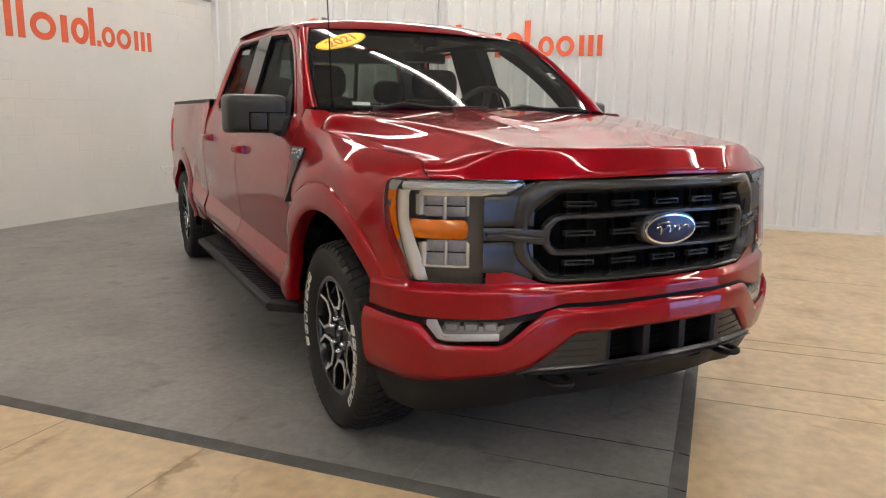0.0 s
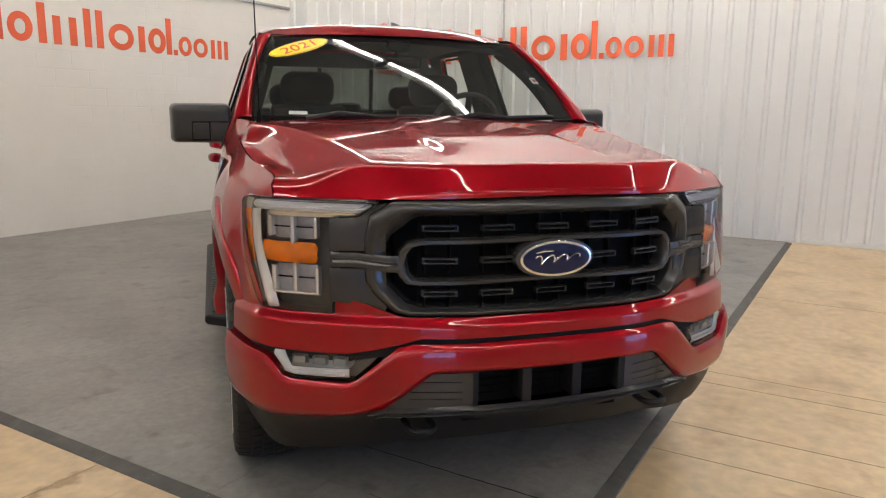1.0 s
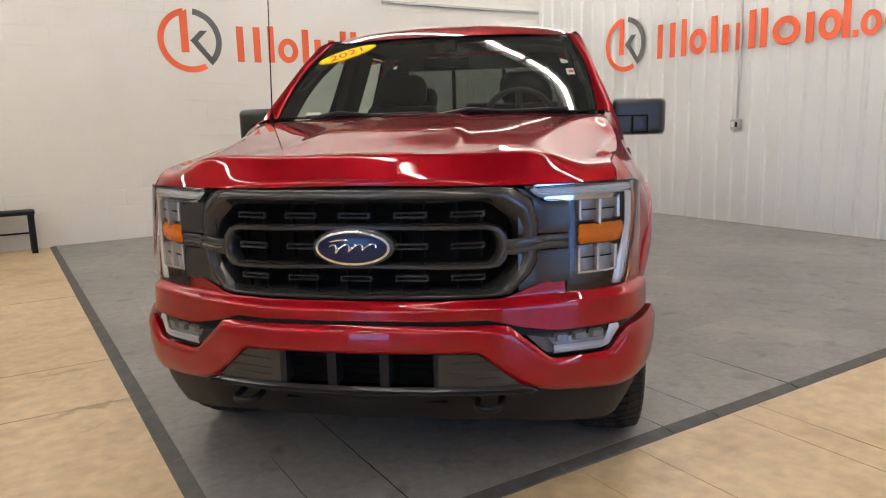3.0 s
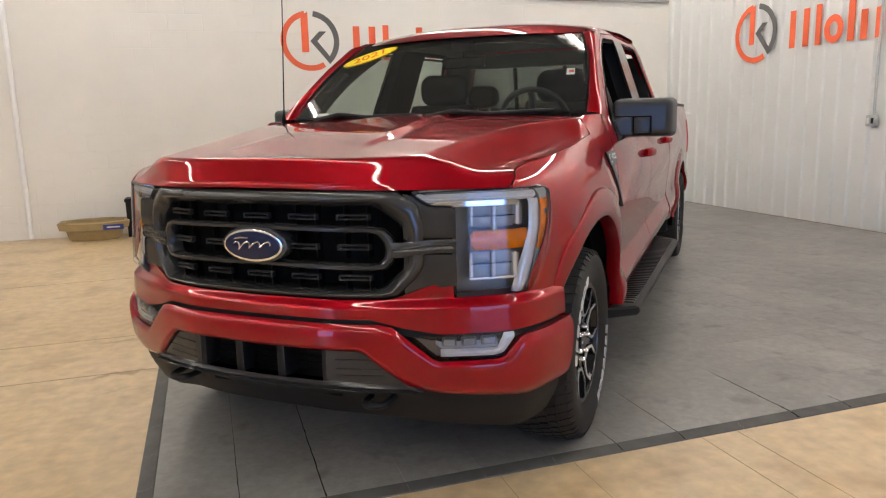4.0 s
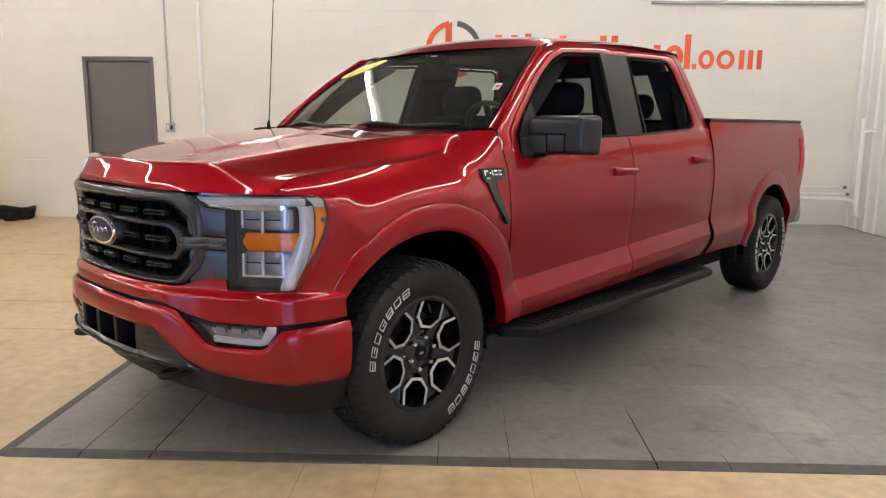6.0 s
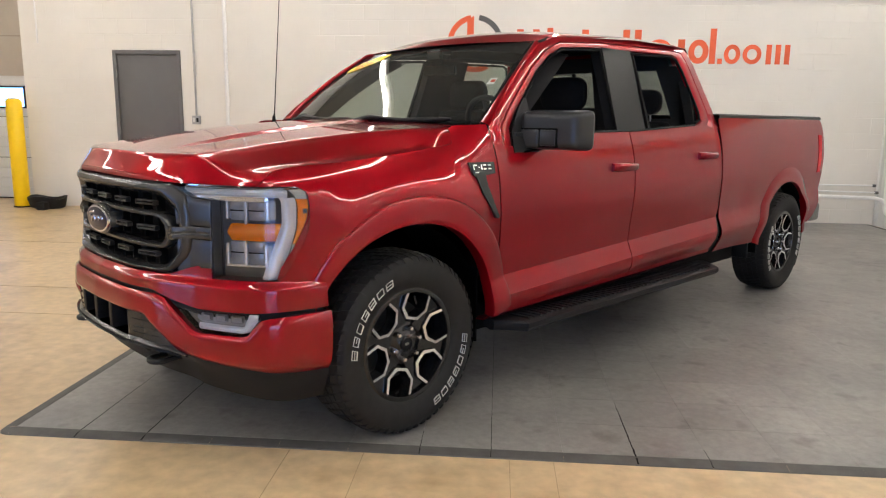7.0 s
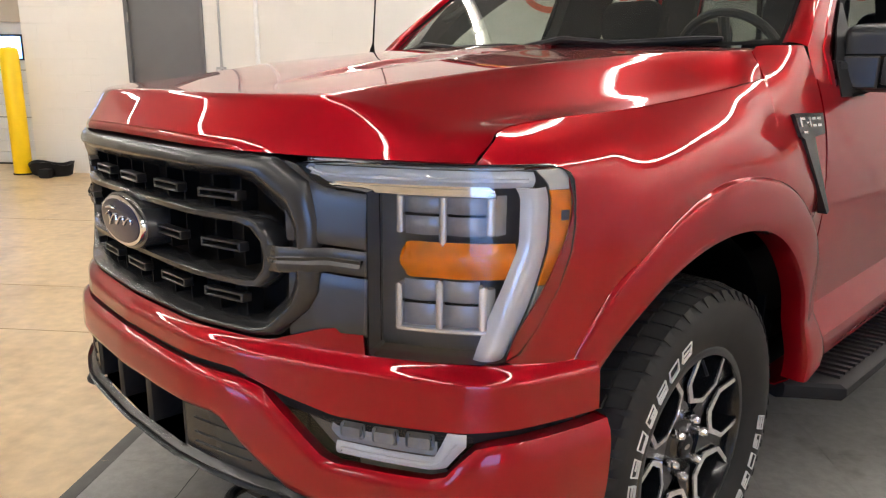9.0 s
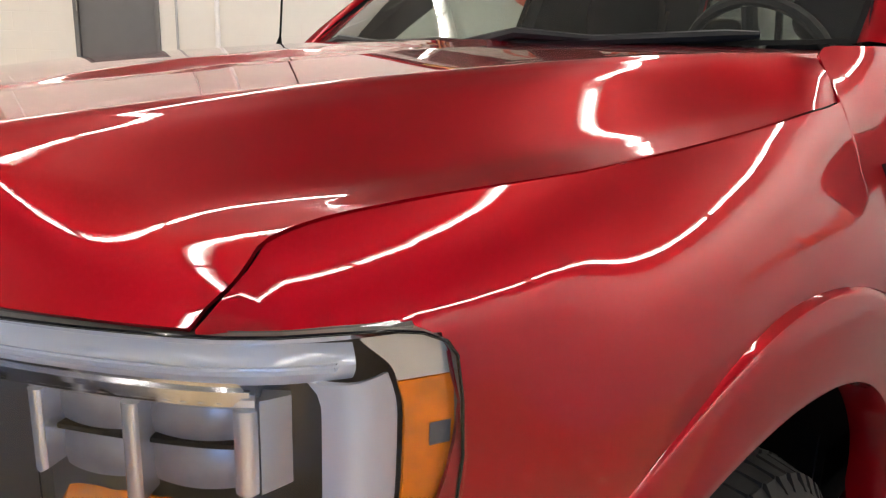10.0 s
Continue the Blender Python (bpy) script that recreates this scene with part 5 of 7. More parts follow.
def headlamp(root):
    def dense(poly, n=3):
        out = []
        for p, q in zip(poly, poly[1:] + poly[:1]):
            out += [tuple(Vector(p).lerp(Vector(q), k / n)) for k in range(n)]
        return out

    house_bm = bmesh.new()
    loop = dense(LAMP)
    sheet(house_bm, [[nose(x, z, o) for x, z in loop] for o in (0.004, -0.075)], closed=True)
    strip(house_bm, 0.64, 0.872, 14, lambda x: 1.092, lambda x: 0.745, 3, lambda x, z, v: -0.072)
    strip(house_bm, 0.53, 0.645, 8, lambda x: 1.09, lambda x: 1.045, 2, lambda x, z, v: -0.03)
    bmesh.ops.recalc_face_normals(house_bm, faces=house_bm.faces)
    lamps = pair("headlamp", house_bm, LAMP_DARK, root, "clear headlamp with white surround and amber marker")

    def both(name, bm, mat, label=""):
        twin = flipped(bm)
        for lamp, b in zip(lamps, (bm, twin)):
            part(name, b, mat, lamp, label, 28)

    # white light guide: bar along the top, band down the outside, with bright edges
    bm = bmesh.new()
    strip(bm, 0.540, 0.8465, 32, line((0.54, 1.080), (0.835, 1.081), (0.8465, 1.079)), line((0.54, 1.072), (0.575, 1.052), (0.80, 1.053), (0.8465, 1.053)), 6, lambda x, z, v: -0.014 + 0.009 * math.sin(math.pi * v))
    flange(bm, IN, 0.02)
    inn = curve((0.752, 0.7955), (0.80, 0.806), (0.844, 0.8165), (0.905, 0.830), (0.966, 0.8385), (1.03, 0.8385), (1.045, 0.837), (1.056, 0.8335), (1.081, 0.830))
    out = curve((0.752, 0.828), (0.783, 0.8355), (0.885, 0.8515), (0.963, 0.8575), (1.02, 0.8578), (1.056, 0.855), (1.081, 0.847))
    rows = [[nose(mix(inn(z), out(z), k / 8), z, -0.016 + 0.012 * math.sin(math.pi * k / 8)) for k in range(9)] for z in [mix(0.752, 1.0525, j / 32) for j in range(33)]]
    b2 = bmesh.new()
    sheet(b2, rows)
    flange(b2, IN, 0.02)
    both("light_guide", bm, LED)
    both("light_guide", b2, LED)
    b = bmesh.new()
    strip(b, 0.545, 0.860, 30, lambda x: 1.0885, lambda x: 1.0825, 2, lambda x, z, v: -0.006 - 0.004 * v)
    flange(b, IN, 0.01)
    both("bright_edge", b, CHROME, "bright metal edge")
    b = bmesh.new()
    strip(b, 0.580, 0.815, 24, lambda x: 1.0505, lambda x: 1.0465, 2, lambda x, z, v: -0.008)
    flange(b, IN, 0.012)
    both("bright_edge", b, CHROME)
    # amber marker and pale strip on the outer edge
    lim = curve((0.752, 0.832), (0.81, 0.8465), (0.88, 0.8605), (0.94, 0.8682), (0.985, 0.8708), (1.03, 0.8703), (1.065, 0.8685), (1.078, 0.8655), (1.088, 0.858))
    for name, mat, z0, z1 in (("side_marker", AMBER, 0.882, 1.047), ("pale_strip", REFLECTOR, 0.760, 0.881), ("pale_strip", REFLECTOR, 1.048, 1.0875)):
        b = bmesh.new()
        sheet(b, [[nose(mix(min(out(min(z, 1.081)), lim(z) - 0.003) + 0.001, lim(z), k / 4), z, -0.010) for k in range(5)] for z in [mix(z0, z1, j / 12) for j in range(13)]])
        flange(b, IN, 0.012)
        both(name, b, mat)
    b = bmesh.new()
    sheet(b, [[nose(mix(0.8645, 0.8695, k / 3), z, -0.0085) for k in range(4)] for z in (0.994, 1.003, 1.012)])
    both("bar", b, SIGN_GREY)
    # two rows of optics behind bright combs of three legs, with an amber bar between
    for legs, edge, tip, deep in (((0.6885, 0.7490, 0.8075), 1.044, 0.972, 0.952), ((0.6865, 0.7455, 0.8010), 0.798, 0.884, 0.894)):
        up = edge > tip
        s = 1 if up else -1
        b = bmesh.new()
        band = (lambda x: edge + 0.0015, lambda x: edge - 0.0085) if up else (lambda x: edge + 0.0075, lambda x: edge - 0.0015)
        plate(b, legs[0] + 0.001, legs[2] + 0.009, 14, *band, 4, lambda x, z, v: -0.012 - 0.003 * (2 * v - 1) ** 4, -0.034)
        both("bracket", b, BRACKET, "bright lamp bracket")
        for n, x0 in enumerate(legs):
            b = bmesh.new()
            end = deep if n == 1 else tip
            root_z = edge - 0.0087 * s if up else edge + 0.0077
            point = (lambda x, c=x0 + 0.005, e=end, h=0.010 if n == 1 else 0.003: e + s * h * min(1.0, abs(x - c) / 0.005))
            ends = (lambda x: root_z, point) if up else (point, lambda x: root_z)
            plate(b, x0, x0 + 0.010, 6, *ends, 6, lambda x, z, v, c=x0 + 0.005: -0.010 - 0.0025 * (abs(x - c) / 0.005) ** 3, -0.034)
            both("bracket", b, BRACKET)
        low, high = (tip - 0.004, edge - 0.008) if up else (edge + 0.007, tip + 0.004)
        for x0, x1 in ((legs[0] + 0.009, legs[1] + 0.002), (legs[1] + 0.009, legs[2] + 0.002)):
            zm = mix(low, high, 0.52)
            b = bmesh.new()
            for za, zb in ((low, zm - 0.001), (zm + 0.001, high)):
                strip(b, x0, x1, 10, lambda x, v=zb: v, lambda x, v=za: v, 8, lambda x, z, v, c=(x0 + x1) / 2: -0.032 + 0.003 * math.sin(math.pi * v) + 0.006 * (1 - ((x - c) / 0.025) ** 2))
            outward(b, IN)
            both("optic", b, LAMP_LENS, "grey glass optic")
            b = bmesh.new()
            plate(b, x0 + 0.002, x1 - 0.002, 6, lambda x: zm + 0.0018, lambda x: zm - 0.0018, 1, lambda x, z, v: -0.0225, -0.034)
            both("divider", b, VOID)
        b = bmesh.new()
        z0, z1 = (tip - 0.002, edge - 0.002) if up else (edge + 0.006, tip - 0.004)
        wide = 0.012 if up else 0.009
        plate(b, legs[2] + 0.0105, legs[2] + 0.0105 + wide, 4, lambda x: z1 - 0.15 * (x - legs[2]), lambda x: z0 + 0.1 * (x - legs[2]), 6, lambda x, z, v: -0.016 - 1.1 * (x - legs[2] - 0.0105), -0.036)
        both("bracket", b, REFLECTOR)
    b = bmesh.new()
    chance = random.Random(5)
    rows = []
    for x in spread(0.692, 0.838, 22):
        a = 0.018 * (1 - math.sqrt(max(0.0, 1 - (1 - min(1.0, (x - 0.692) / 0.016)) ** 2)))
        top, low = 0.956 - a, 0.892 + a
        rows.append([nose(x, mix(top, low, j / 6), -0.032 + 0.015 * math.sin(math.pi * mix(0.08, 0.92, j / 6)) + chance.uniform(-0.0013, 0.0013)) for j in range(7)])
    sheet(b, rows)
    flange(b, IN, 0.02)
    both("amber_bar", b, AMBER, "faceted amber turn signal bar")
    # clear cover
    b = bmesh.new()
    sheet(b, [[nose(mix(0.646, mix(inn(min(z, 1.056)), lim(max(z, 0.752)), 1.0), k / 24), z, 0.004 + 0.022 * (1.088 - z) / 0.34 * ease((z - 0.745) / 0.03)) for k in range(25)] for z in [mix(0.748, 1.088, j / 14) for j in range(15)]])
    outward(b, IN)
    both("lens", b, LENS, "clear lamp cover")
    b = bmesh.new()
    strip(b, 0.53, 0.646, 8, line((0.53, 1.083), (0.60, 1.088), (0.646, 1.089)), line((0.53, 1.078), (0.56, 1.052), (0.646, 1.046)), 2, lambda x, z, v: 0.004)
    outward(b, IN)
    both("lens", b, LENS)
    # dark seal round the lamp
    b = bmesh.new()
    P = [nose(x, z, 0.002) for x, z in loop]
    tube(b, P + [P[0]], 0.0014, 6, caps=False)
    both("seal", b, PIANO)


def fog_lamp(root):
    lo = line((0.515, 0.626), (0.585, 0.553), (0.745, 0.549), (0.765, 0.556), (0.797, 0.612))
    hi = line((0.515, 0.632), (0.60, 0.630), (0.797, 0.630))
    b = bmesh.new()
    strip(b, 0.517, 0.797, 26, hi, lo, 3, lambda x, z, v: -0.004)
    outward(b, IN)
    lamps = pair("fog_lamp", b, LAMP_DARK, root, "fog lamp with white light guide")

    def both(name, bm, mat, label=""):
        twin = flipped(bm)
        for lamp, q in zip(lamps, (bm, twin)):
            part(name, q, mat, lamp, label)

    b = bmesh.new()
    rows = []
    for x in spread(0.597, 0.790, 22):
        z0 = lo(x) + 0.004
        z1 = z0 + 0.026 if x < 0.752 else mix(z0 + 0.026, 0.627, ease((x - 0.752) / 0.012))
        rows.append([nose(x, mix(z0, z1, k / 4), 0.022 + 0.006 * math.sin(math.pi * k / 4)) for k in range(5)])
    sheet(b, rows)
    flange(b, IN, 0.02)
    both("light_guide", b, LED)
    b = bmesh.new()
    strip(b, 0.585, 0.752, 20, lambda x: 0.626, line((0.585, 0.600), (0.60, 0.582), (0.752, 0.580)), 6, lambda x, z, v: 0.004 + 0.014 * v)
    flange(b, IN, 0.01)
    both("reflector", b, LAMP_LENS, "bright faceted reflector")
    for x in (0.622, 0.676, 0.728):
        b = bmesh.new()
        loop = rounded(x - 0.020, x + 0.020, 0.590, 0.618, 0.004)
        small = rounded(x - 0.015, x + 0.015, 0.594, 0.614, 0.003)
        sheet(b, [[nose(a, c, o) for a, c in ring] for ring, o in ((loop, 0.0), (loop, 0.020), (small, 0.010), (small, 0.026))], closed=True)
        b.faces.new([v for v in b.verts][-len(small):])
        bmesh.ops.recalc_face_normals(b, faces=b.faces)
        both("optic", b, LAMP_LENS, "small clear optic")
    b = bmesh.new()
    strip(b, 0.517, 0.797, 22, hi, lo, 4, lambda x, z, v: 0.034)
    outward(b, IN)
    both("lens", b, LENS)


# ---------------------------------------------------------------- the truck: cab, doors, bed
def wind_edge(t):
    """The windshield's side edge from the cowl (0) to the roof (1)."""
    return Vector((mix(0.798, 0.658, t) + 0.022 * math.sin(math.pi * t), mix(0.535, 1.085, t), mix(1.325, 1.742, t) + 0.022 * math.sin(math.pi * t)))


ROOF_Z = curve((1.05, 1.750), (1.10, 1.780), (1.18, 1.811), (1.3, 1.836), (1.45, 1.852), (1.7, 1.865), (2.2, 1.874), (2.62, 1.862))
RAIL_Z = curve((1.05, 1.738), (1.2, 1.772), (1.6, 1.806), (2.1, 1.828), (2.62, 1.828))
BELT = line((0.50, 1.238), (0.62, 1.224), (0.70, 1.200), (0.84, 1.200), (1.02, 1.255), (1.15, 1.278), (1.75, 1.285), (2.45, 1.318), (2.75, 1.325))


def cab(root):
    # windshield
    bm = bmesh.new()
    rows = []
    for j in range(17):
        t = j / 16
        e = wind_edge(t)
        row = []
        for i in range(-16, 17):
            s = i / 16
            bow = (1 - abs(s) ** 2.2)
            row.append(Vector((e.x * s, e.y - mix(0.155, 0.045, t) * bow, e.z + mix(-0.012, 0.008, t) * bow)))
        rows.append(row)
    sheet(bm, rows)
    outward(bm, IN)
    glass_ob = part("windshield", bm, WINDOW, root, "tinted windshield with stickers")
    glass_ob.visible_shadow = False
    # black band round the glass
    bm = bmesh.new()
    for j0, j1 in ((0, 1), (15, 16)):
        far, near = (rows[j0], rows[j1]) if j0 else (rows[j1], rows[j0])
        sheet(bm, [[p.lerp(q, f) + Vector((0, -0.001, 0.001)) for p, q in zip(near, far)] for f in (0, 0.3)])
    for s in (0, -1):
        k = 1 if s == 0 else -2
        sheet(bm, [[rows[j][s] + Vector((0, -0.001, 0.001)), rows[j][s].lerp(rows[j][k], 0.22) + Vector((0, -0.001, 0.001))] for j in range(17)])
    outward(bm, IN)
    part("glass_border", bm, VOID, glass_ob)
    # cowl
    bm = bmesh.new()
    sheet(bm, [[Vector((x, 0.35 + 0.05 * abs(x / 0.8) ** 2 + d, 1.298 + dz - 0.004 * abs(x))) for x in [mix(-0.77, 0.77, k / 30) for k in range(31)]] for d, dz in ((0.0, -0.012), (0.05, -0.004), (0.12, 0.006), (0.2, 0.012))])
    outward(bm, (0, 0, 0))
    part("cowl", bm, BLACK, root, "black slotted cowl panel")
    # roof
    bm = bmesh.new()
    rows = []
    for j in range(25):
        y = mix(1.045, 2.64, j / 24)
        row = []
        for i in range(-20, 21):
            s = i / 20
            w = 0.665 + 0.035 * ease((y - 1.05) / 0.3) - 0.02 * ease((y - 2.45) / 0.2)
            front = -0.045 * (1 - abs(s) ** 2.2) * (1 - ease((y - 1.04) / 0.5)) + 0.04 * abs(s) ** 2 * (1 - ease((y - 1.04) / 0.4))
            z = mix(RAIL_Z(y), ROOF_Z(y), 1 - abs(s) ** 2.6)
            z -= 0.012 * ease((abs(s) - 0.90) / 0.1)
            row.append(Vector((w * s, y + front, z)))
        rows.append(row)
    sheet(bm, rows)
    outward(bm, IN)
    sheet(bm, [rows[-1], [p + Vector((0, 0.035, -0.03)) for p in rows[-1]], [p + Vector((0, 0.045, -0.09)) for p in rows[-1]]])
    bmesh.ops.remove_doubles(bm, verts=bm.verts, dist=0.0005)
    outward(bm, IN)
    part("roof", bm, RED, root, "red cab roof")
    # side frame round the windows: A pillar, rail, C pillar
    inner = [(0.630, 1.215), (0.645, 1.300), (0.715, 1.375), (0.955, 1.580), (1.095, 1.668), (1.22, 1.715), (1.60, 1.740), (1.90, 1.744), (2.40, 1.756), (2.462, 1.745), (2.505, 1.66), (2.585, 1.405), (2.575, 1.350), (2.50, 1.322)]
    outer = [(0.512, 1.230), (0.515, 1.315), (0.590, 1.390), (0.850, 1.600), (1.040, 1.725), (1.200, 1.772), (1.60, 1.806), (1.90, 1.820), (2.52, 1.830), (2.625, 1.815), (2.665, 1.70), (2.765, 1.42), (2.775, 1.345), (2.765, 1.300)]
    # match stations by share of the way along each leg
    A, B = [], []
    for k in range(len(inner) - 1):
        for j in range(8):
            A.append(Vector(inner[k]).lerp(Vector(inner[k + 1]), j / 8))
            B.append(Vector(outer[k]).lerp(Vector(outer[k + 1]), j / 8))
    A.append(Vector(inner[-1]))
    B.append(Vector(outer[-1]))

    def skin(y, z, off=0.0):
        t = ease((1.37 - z) / 0.12)
        p = house(y, z, off)
        if t > 0:
            p = p.lerp(Vector((flank(y, min(z, 1.33)) + off, y, z)), t)
        return p

    bm = bmesh.new()
    rows = []
    for a, b in zip(A, B):
        m = a.lerp(b, 0.42)
        rows.append([skin(a.x, a.y, -0.035), skin(a.x, a.y, -0.006), skin(a.lerp(b, 0.06).x, a.lerp(b, 0.06).y), skin(a.lerp(b, 0.24).x, a.lerp(b, 0.24).y, 0.003), skin(m.x, m.y, 0.003),
                     skin(a.lerp(b, 0.46).x, a.lerp(b, 0.46).y, -0.006), skin(a.lerp(b, 0.50).x, a.lerp(b, 0.50).y, 0.002), skin(a.lerp(b, 0.8).x, a.lerp(b, 0.8).y, 0.002), skin(b.x, b.y, -0.004)])
    sheet(bm, rows)
    outward(bm, IN)
    pair("window_surround", bm, RED, root, sharp=45)
    bm = bmesh.new()
    sheet(bm, [[skin(a.x, a.y, -0.036), skin(a.lerp(b, 0.5).x, a.lerp(b, 0.5).y, -0.05), skin(b.x, b.y, -0.06)] for a, b in zip(A, B)])
    pair("window_lining", bm, CLOTH, root)
    for y0, y1, z1 in ((1.58, 1.95, 1.74), (2.52, 2.66, 1.60)):
        bm = bmesh.new()
        slab(bm, [(y0, 0.80), (y1, 0.80), (y1, 1.30), (y1 - 0.06 * (y0 > 2), z1), (y0 + 0.02, z1), (y0 - 0.02, 1.30)], lambda y, z: Vector((min(0.86, house(y, max(z, 1.30)).x - 0.012), y, z)), lambda y, z: Vector((min(0.80, house(y, max(z, 1.30)).x - 0.075), y, z)))
        pair("pillar_trim", bm, CLOTH, root)
    # A pillar between glass and side frame
    bm = bmesh.new()
    rows = []
    for k in range(25):
        t = k / 24
        e = wind_edge(t)
        o = along([tuple(q) for q in outer[1:5]], 24)[k]
        s = skin(o.x, o.y, -0.004)
        mid = e.lerp(s, 0.5) + Vector((0.006, -0.012, 0.006))
        rows.append([e + Vector((-0.004, 0.004, -0.012)), e + Vector((0, -0.003, 0.002)), e.lerp(s, 0.25) + Vector((0.004, -0.010, 0.006)), mid, e.lerp(s, 0.8) + Vector((0.004, -0.005, 0.003)), s])
    sheet(bm, rows)
    outward(bm, IN)
    pair("a_pillar", bm, RED, root, sharp=50)
    # B pillar
    bm = bmesh.new()
    sheet(bm, [[house(y, z, 0.001) for y in (mix(1.60, 1.545, t), mix(1.63, 1.575, t), mix(1.86, 1.80, t), mix(1.895, 1.84, t))] for z, t in [(mix(1.745, 1.28, k / 8), k / 8) for k in range(9)]])
    flange(bm, IN, 0.06)
    pair("b_pillar", bm, PIANO, root, "gloss black pillar cover")
    # window seals
    bm = bmesh.new()
    loop1 = [(0.66, 1.24), (0.735, 1.375), (0.965, 1.575), (1.10, 1.658), (1.225, 1.704), (1.585, 1.728), (1.545, 1.295)]
    loop2 = [(1.885, 1.30), (1.92, 1.732), (2.40, 1.744), (2.45, 1.732), (2.495, 1.655), (2.572, 1.405), (2.562, 1.355), (2.49, 1.332)]
    for loop in (loop1, loop2):
        tube(bm, [skin(p.x, p.y, -0.010) for p in along([tuple(q) for q in loop], 60)], 0.0085, 6)
    pair("window_seal", bm, VOID, root)
    # door glass
    for loop in (loop1, loop2):
        bm = bmesh.new()
        slab(bm, [tuple(q) for q in loop], lambda y, z: skin(y, z, -0.018), lambda y, z: skin(y, z, -0.022))
        part("door_glass", flipped(bm), SIDE_GLASS, root, "closed door window").visible_shadow = False
    bm = bmesh.new()
    pts = along([(0.70, 1.192), (0.86, 1.205), (1.02, 1.258), (1.15, 1.281), (1.75, 1.288), (2.45, 1.320)], 50)
    sheet(bm, [[side(p.x, p.y + dz, 0.003 + o) for dz, o in ((-0.006, 0), (-0.004, 0.005), (0.004, 0.005), (0.008, -0.01))] for p in pts])
    outward(bm, IN)
    pair("belt_trim", bm, PIANO, root)
    # rear wall with sliding window
    bm = bmesh.new()
    y0 = 2.70
    for x0, x1, z0, z1 in ((-0.84, 0.84, 0.7, 1.36), (-0.84, -0.62, 1.36, 1.70), (0.62, 0.84, 1.36, 1.70), (-0.74, 0.74, 1.68, 1.78)):
        slab(bm, [(x0, z0), (x1, z0), (x1, z1), (x0, z1)], lambda x, z: Vector((x * (1 - 0.46 * max(0, z - 1.36)), y0 + 0.03 - 0.25 * max(0, z - 1.36), z)), lambda x, z: Vector((x * (1 - 0.46 * max(0, z - 1.36)), y0 - 0.02 - 0.25 * max(0, z - 1.36), z)))
    inside = bm.copy()
    part("cab_back", bm, RED, root)
    for v in inside.verts:
        v.co.y -= 0.052
    part("cab_back_lining", inside, DASH, root)
    for x0, x1 in ((-0.62, -0.215), (-0.19, 0.19), (0.215, 0.62)):
        bm = bmesh.new()
        slab(bm, [(x0, 1.36), (x1, 1.36), (x1 * 0.95, 1.68), (x0 * 0.95, 1.68)], lambda x, z: Vector((x, 2.705 - 0.25 * (z - 1.36), z)), lambda x, z: Vector((x, 2.700 - 0.25 * (z - 1.36), z)))
        ob = part("rear_window", bm, BACK_WINDOW, root, "tinted rear window pane")
        ob.visible_shadow = False
    for x in (-0.203, 0.203):
        bm = bmesh.new()
        slab(bm, [(x - 0.014, 1.36), (x + 0.014, 1.36), (x * 0.95 + 0.014, 1.68), (x * 0.95 - 0.014, 1.68)], lambda x, z: Vector((x, 2.69 - 0.25 * (z - 1.36), z)), lambda x, z: Vector((x, 2.71 - 0.25 * (z - 1.36), z)))
        part("window_divider", bm, VOID, root)


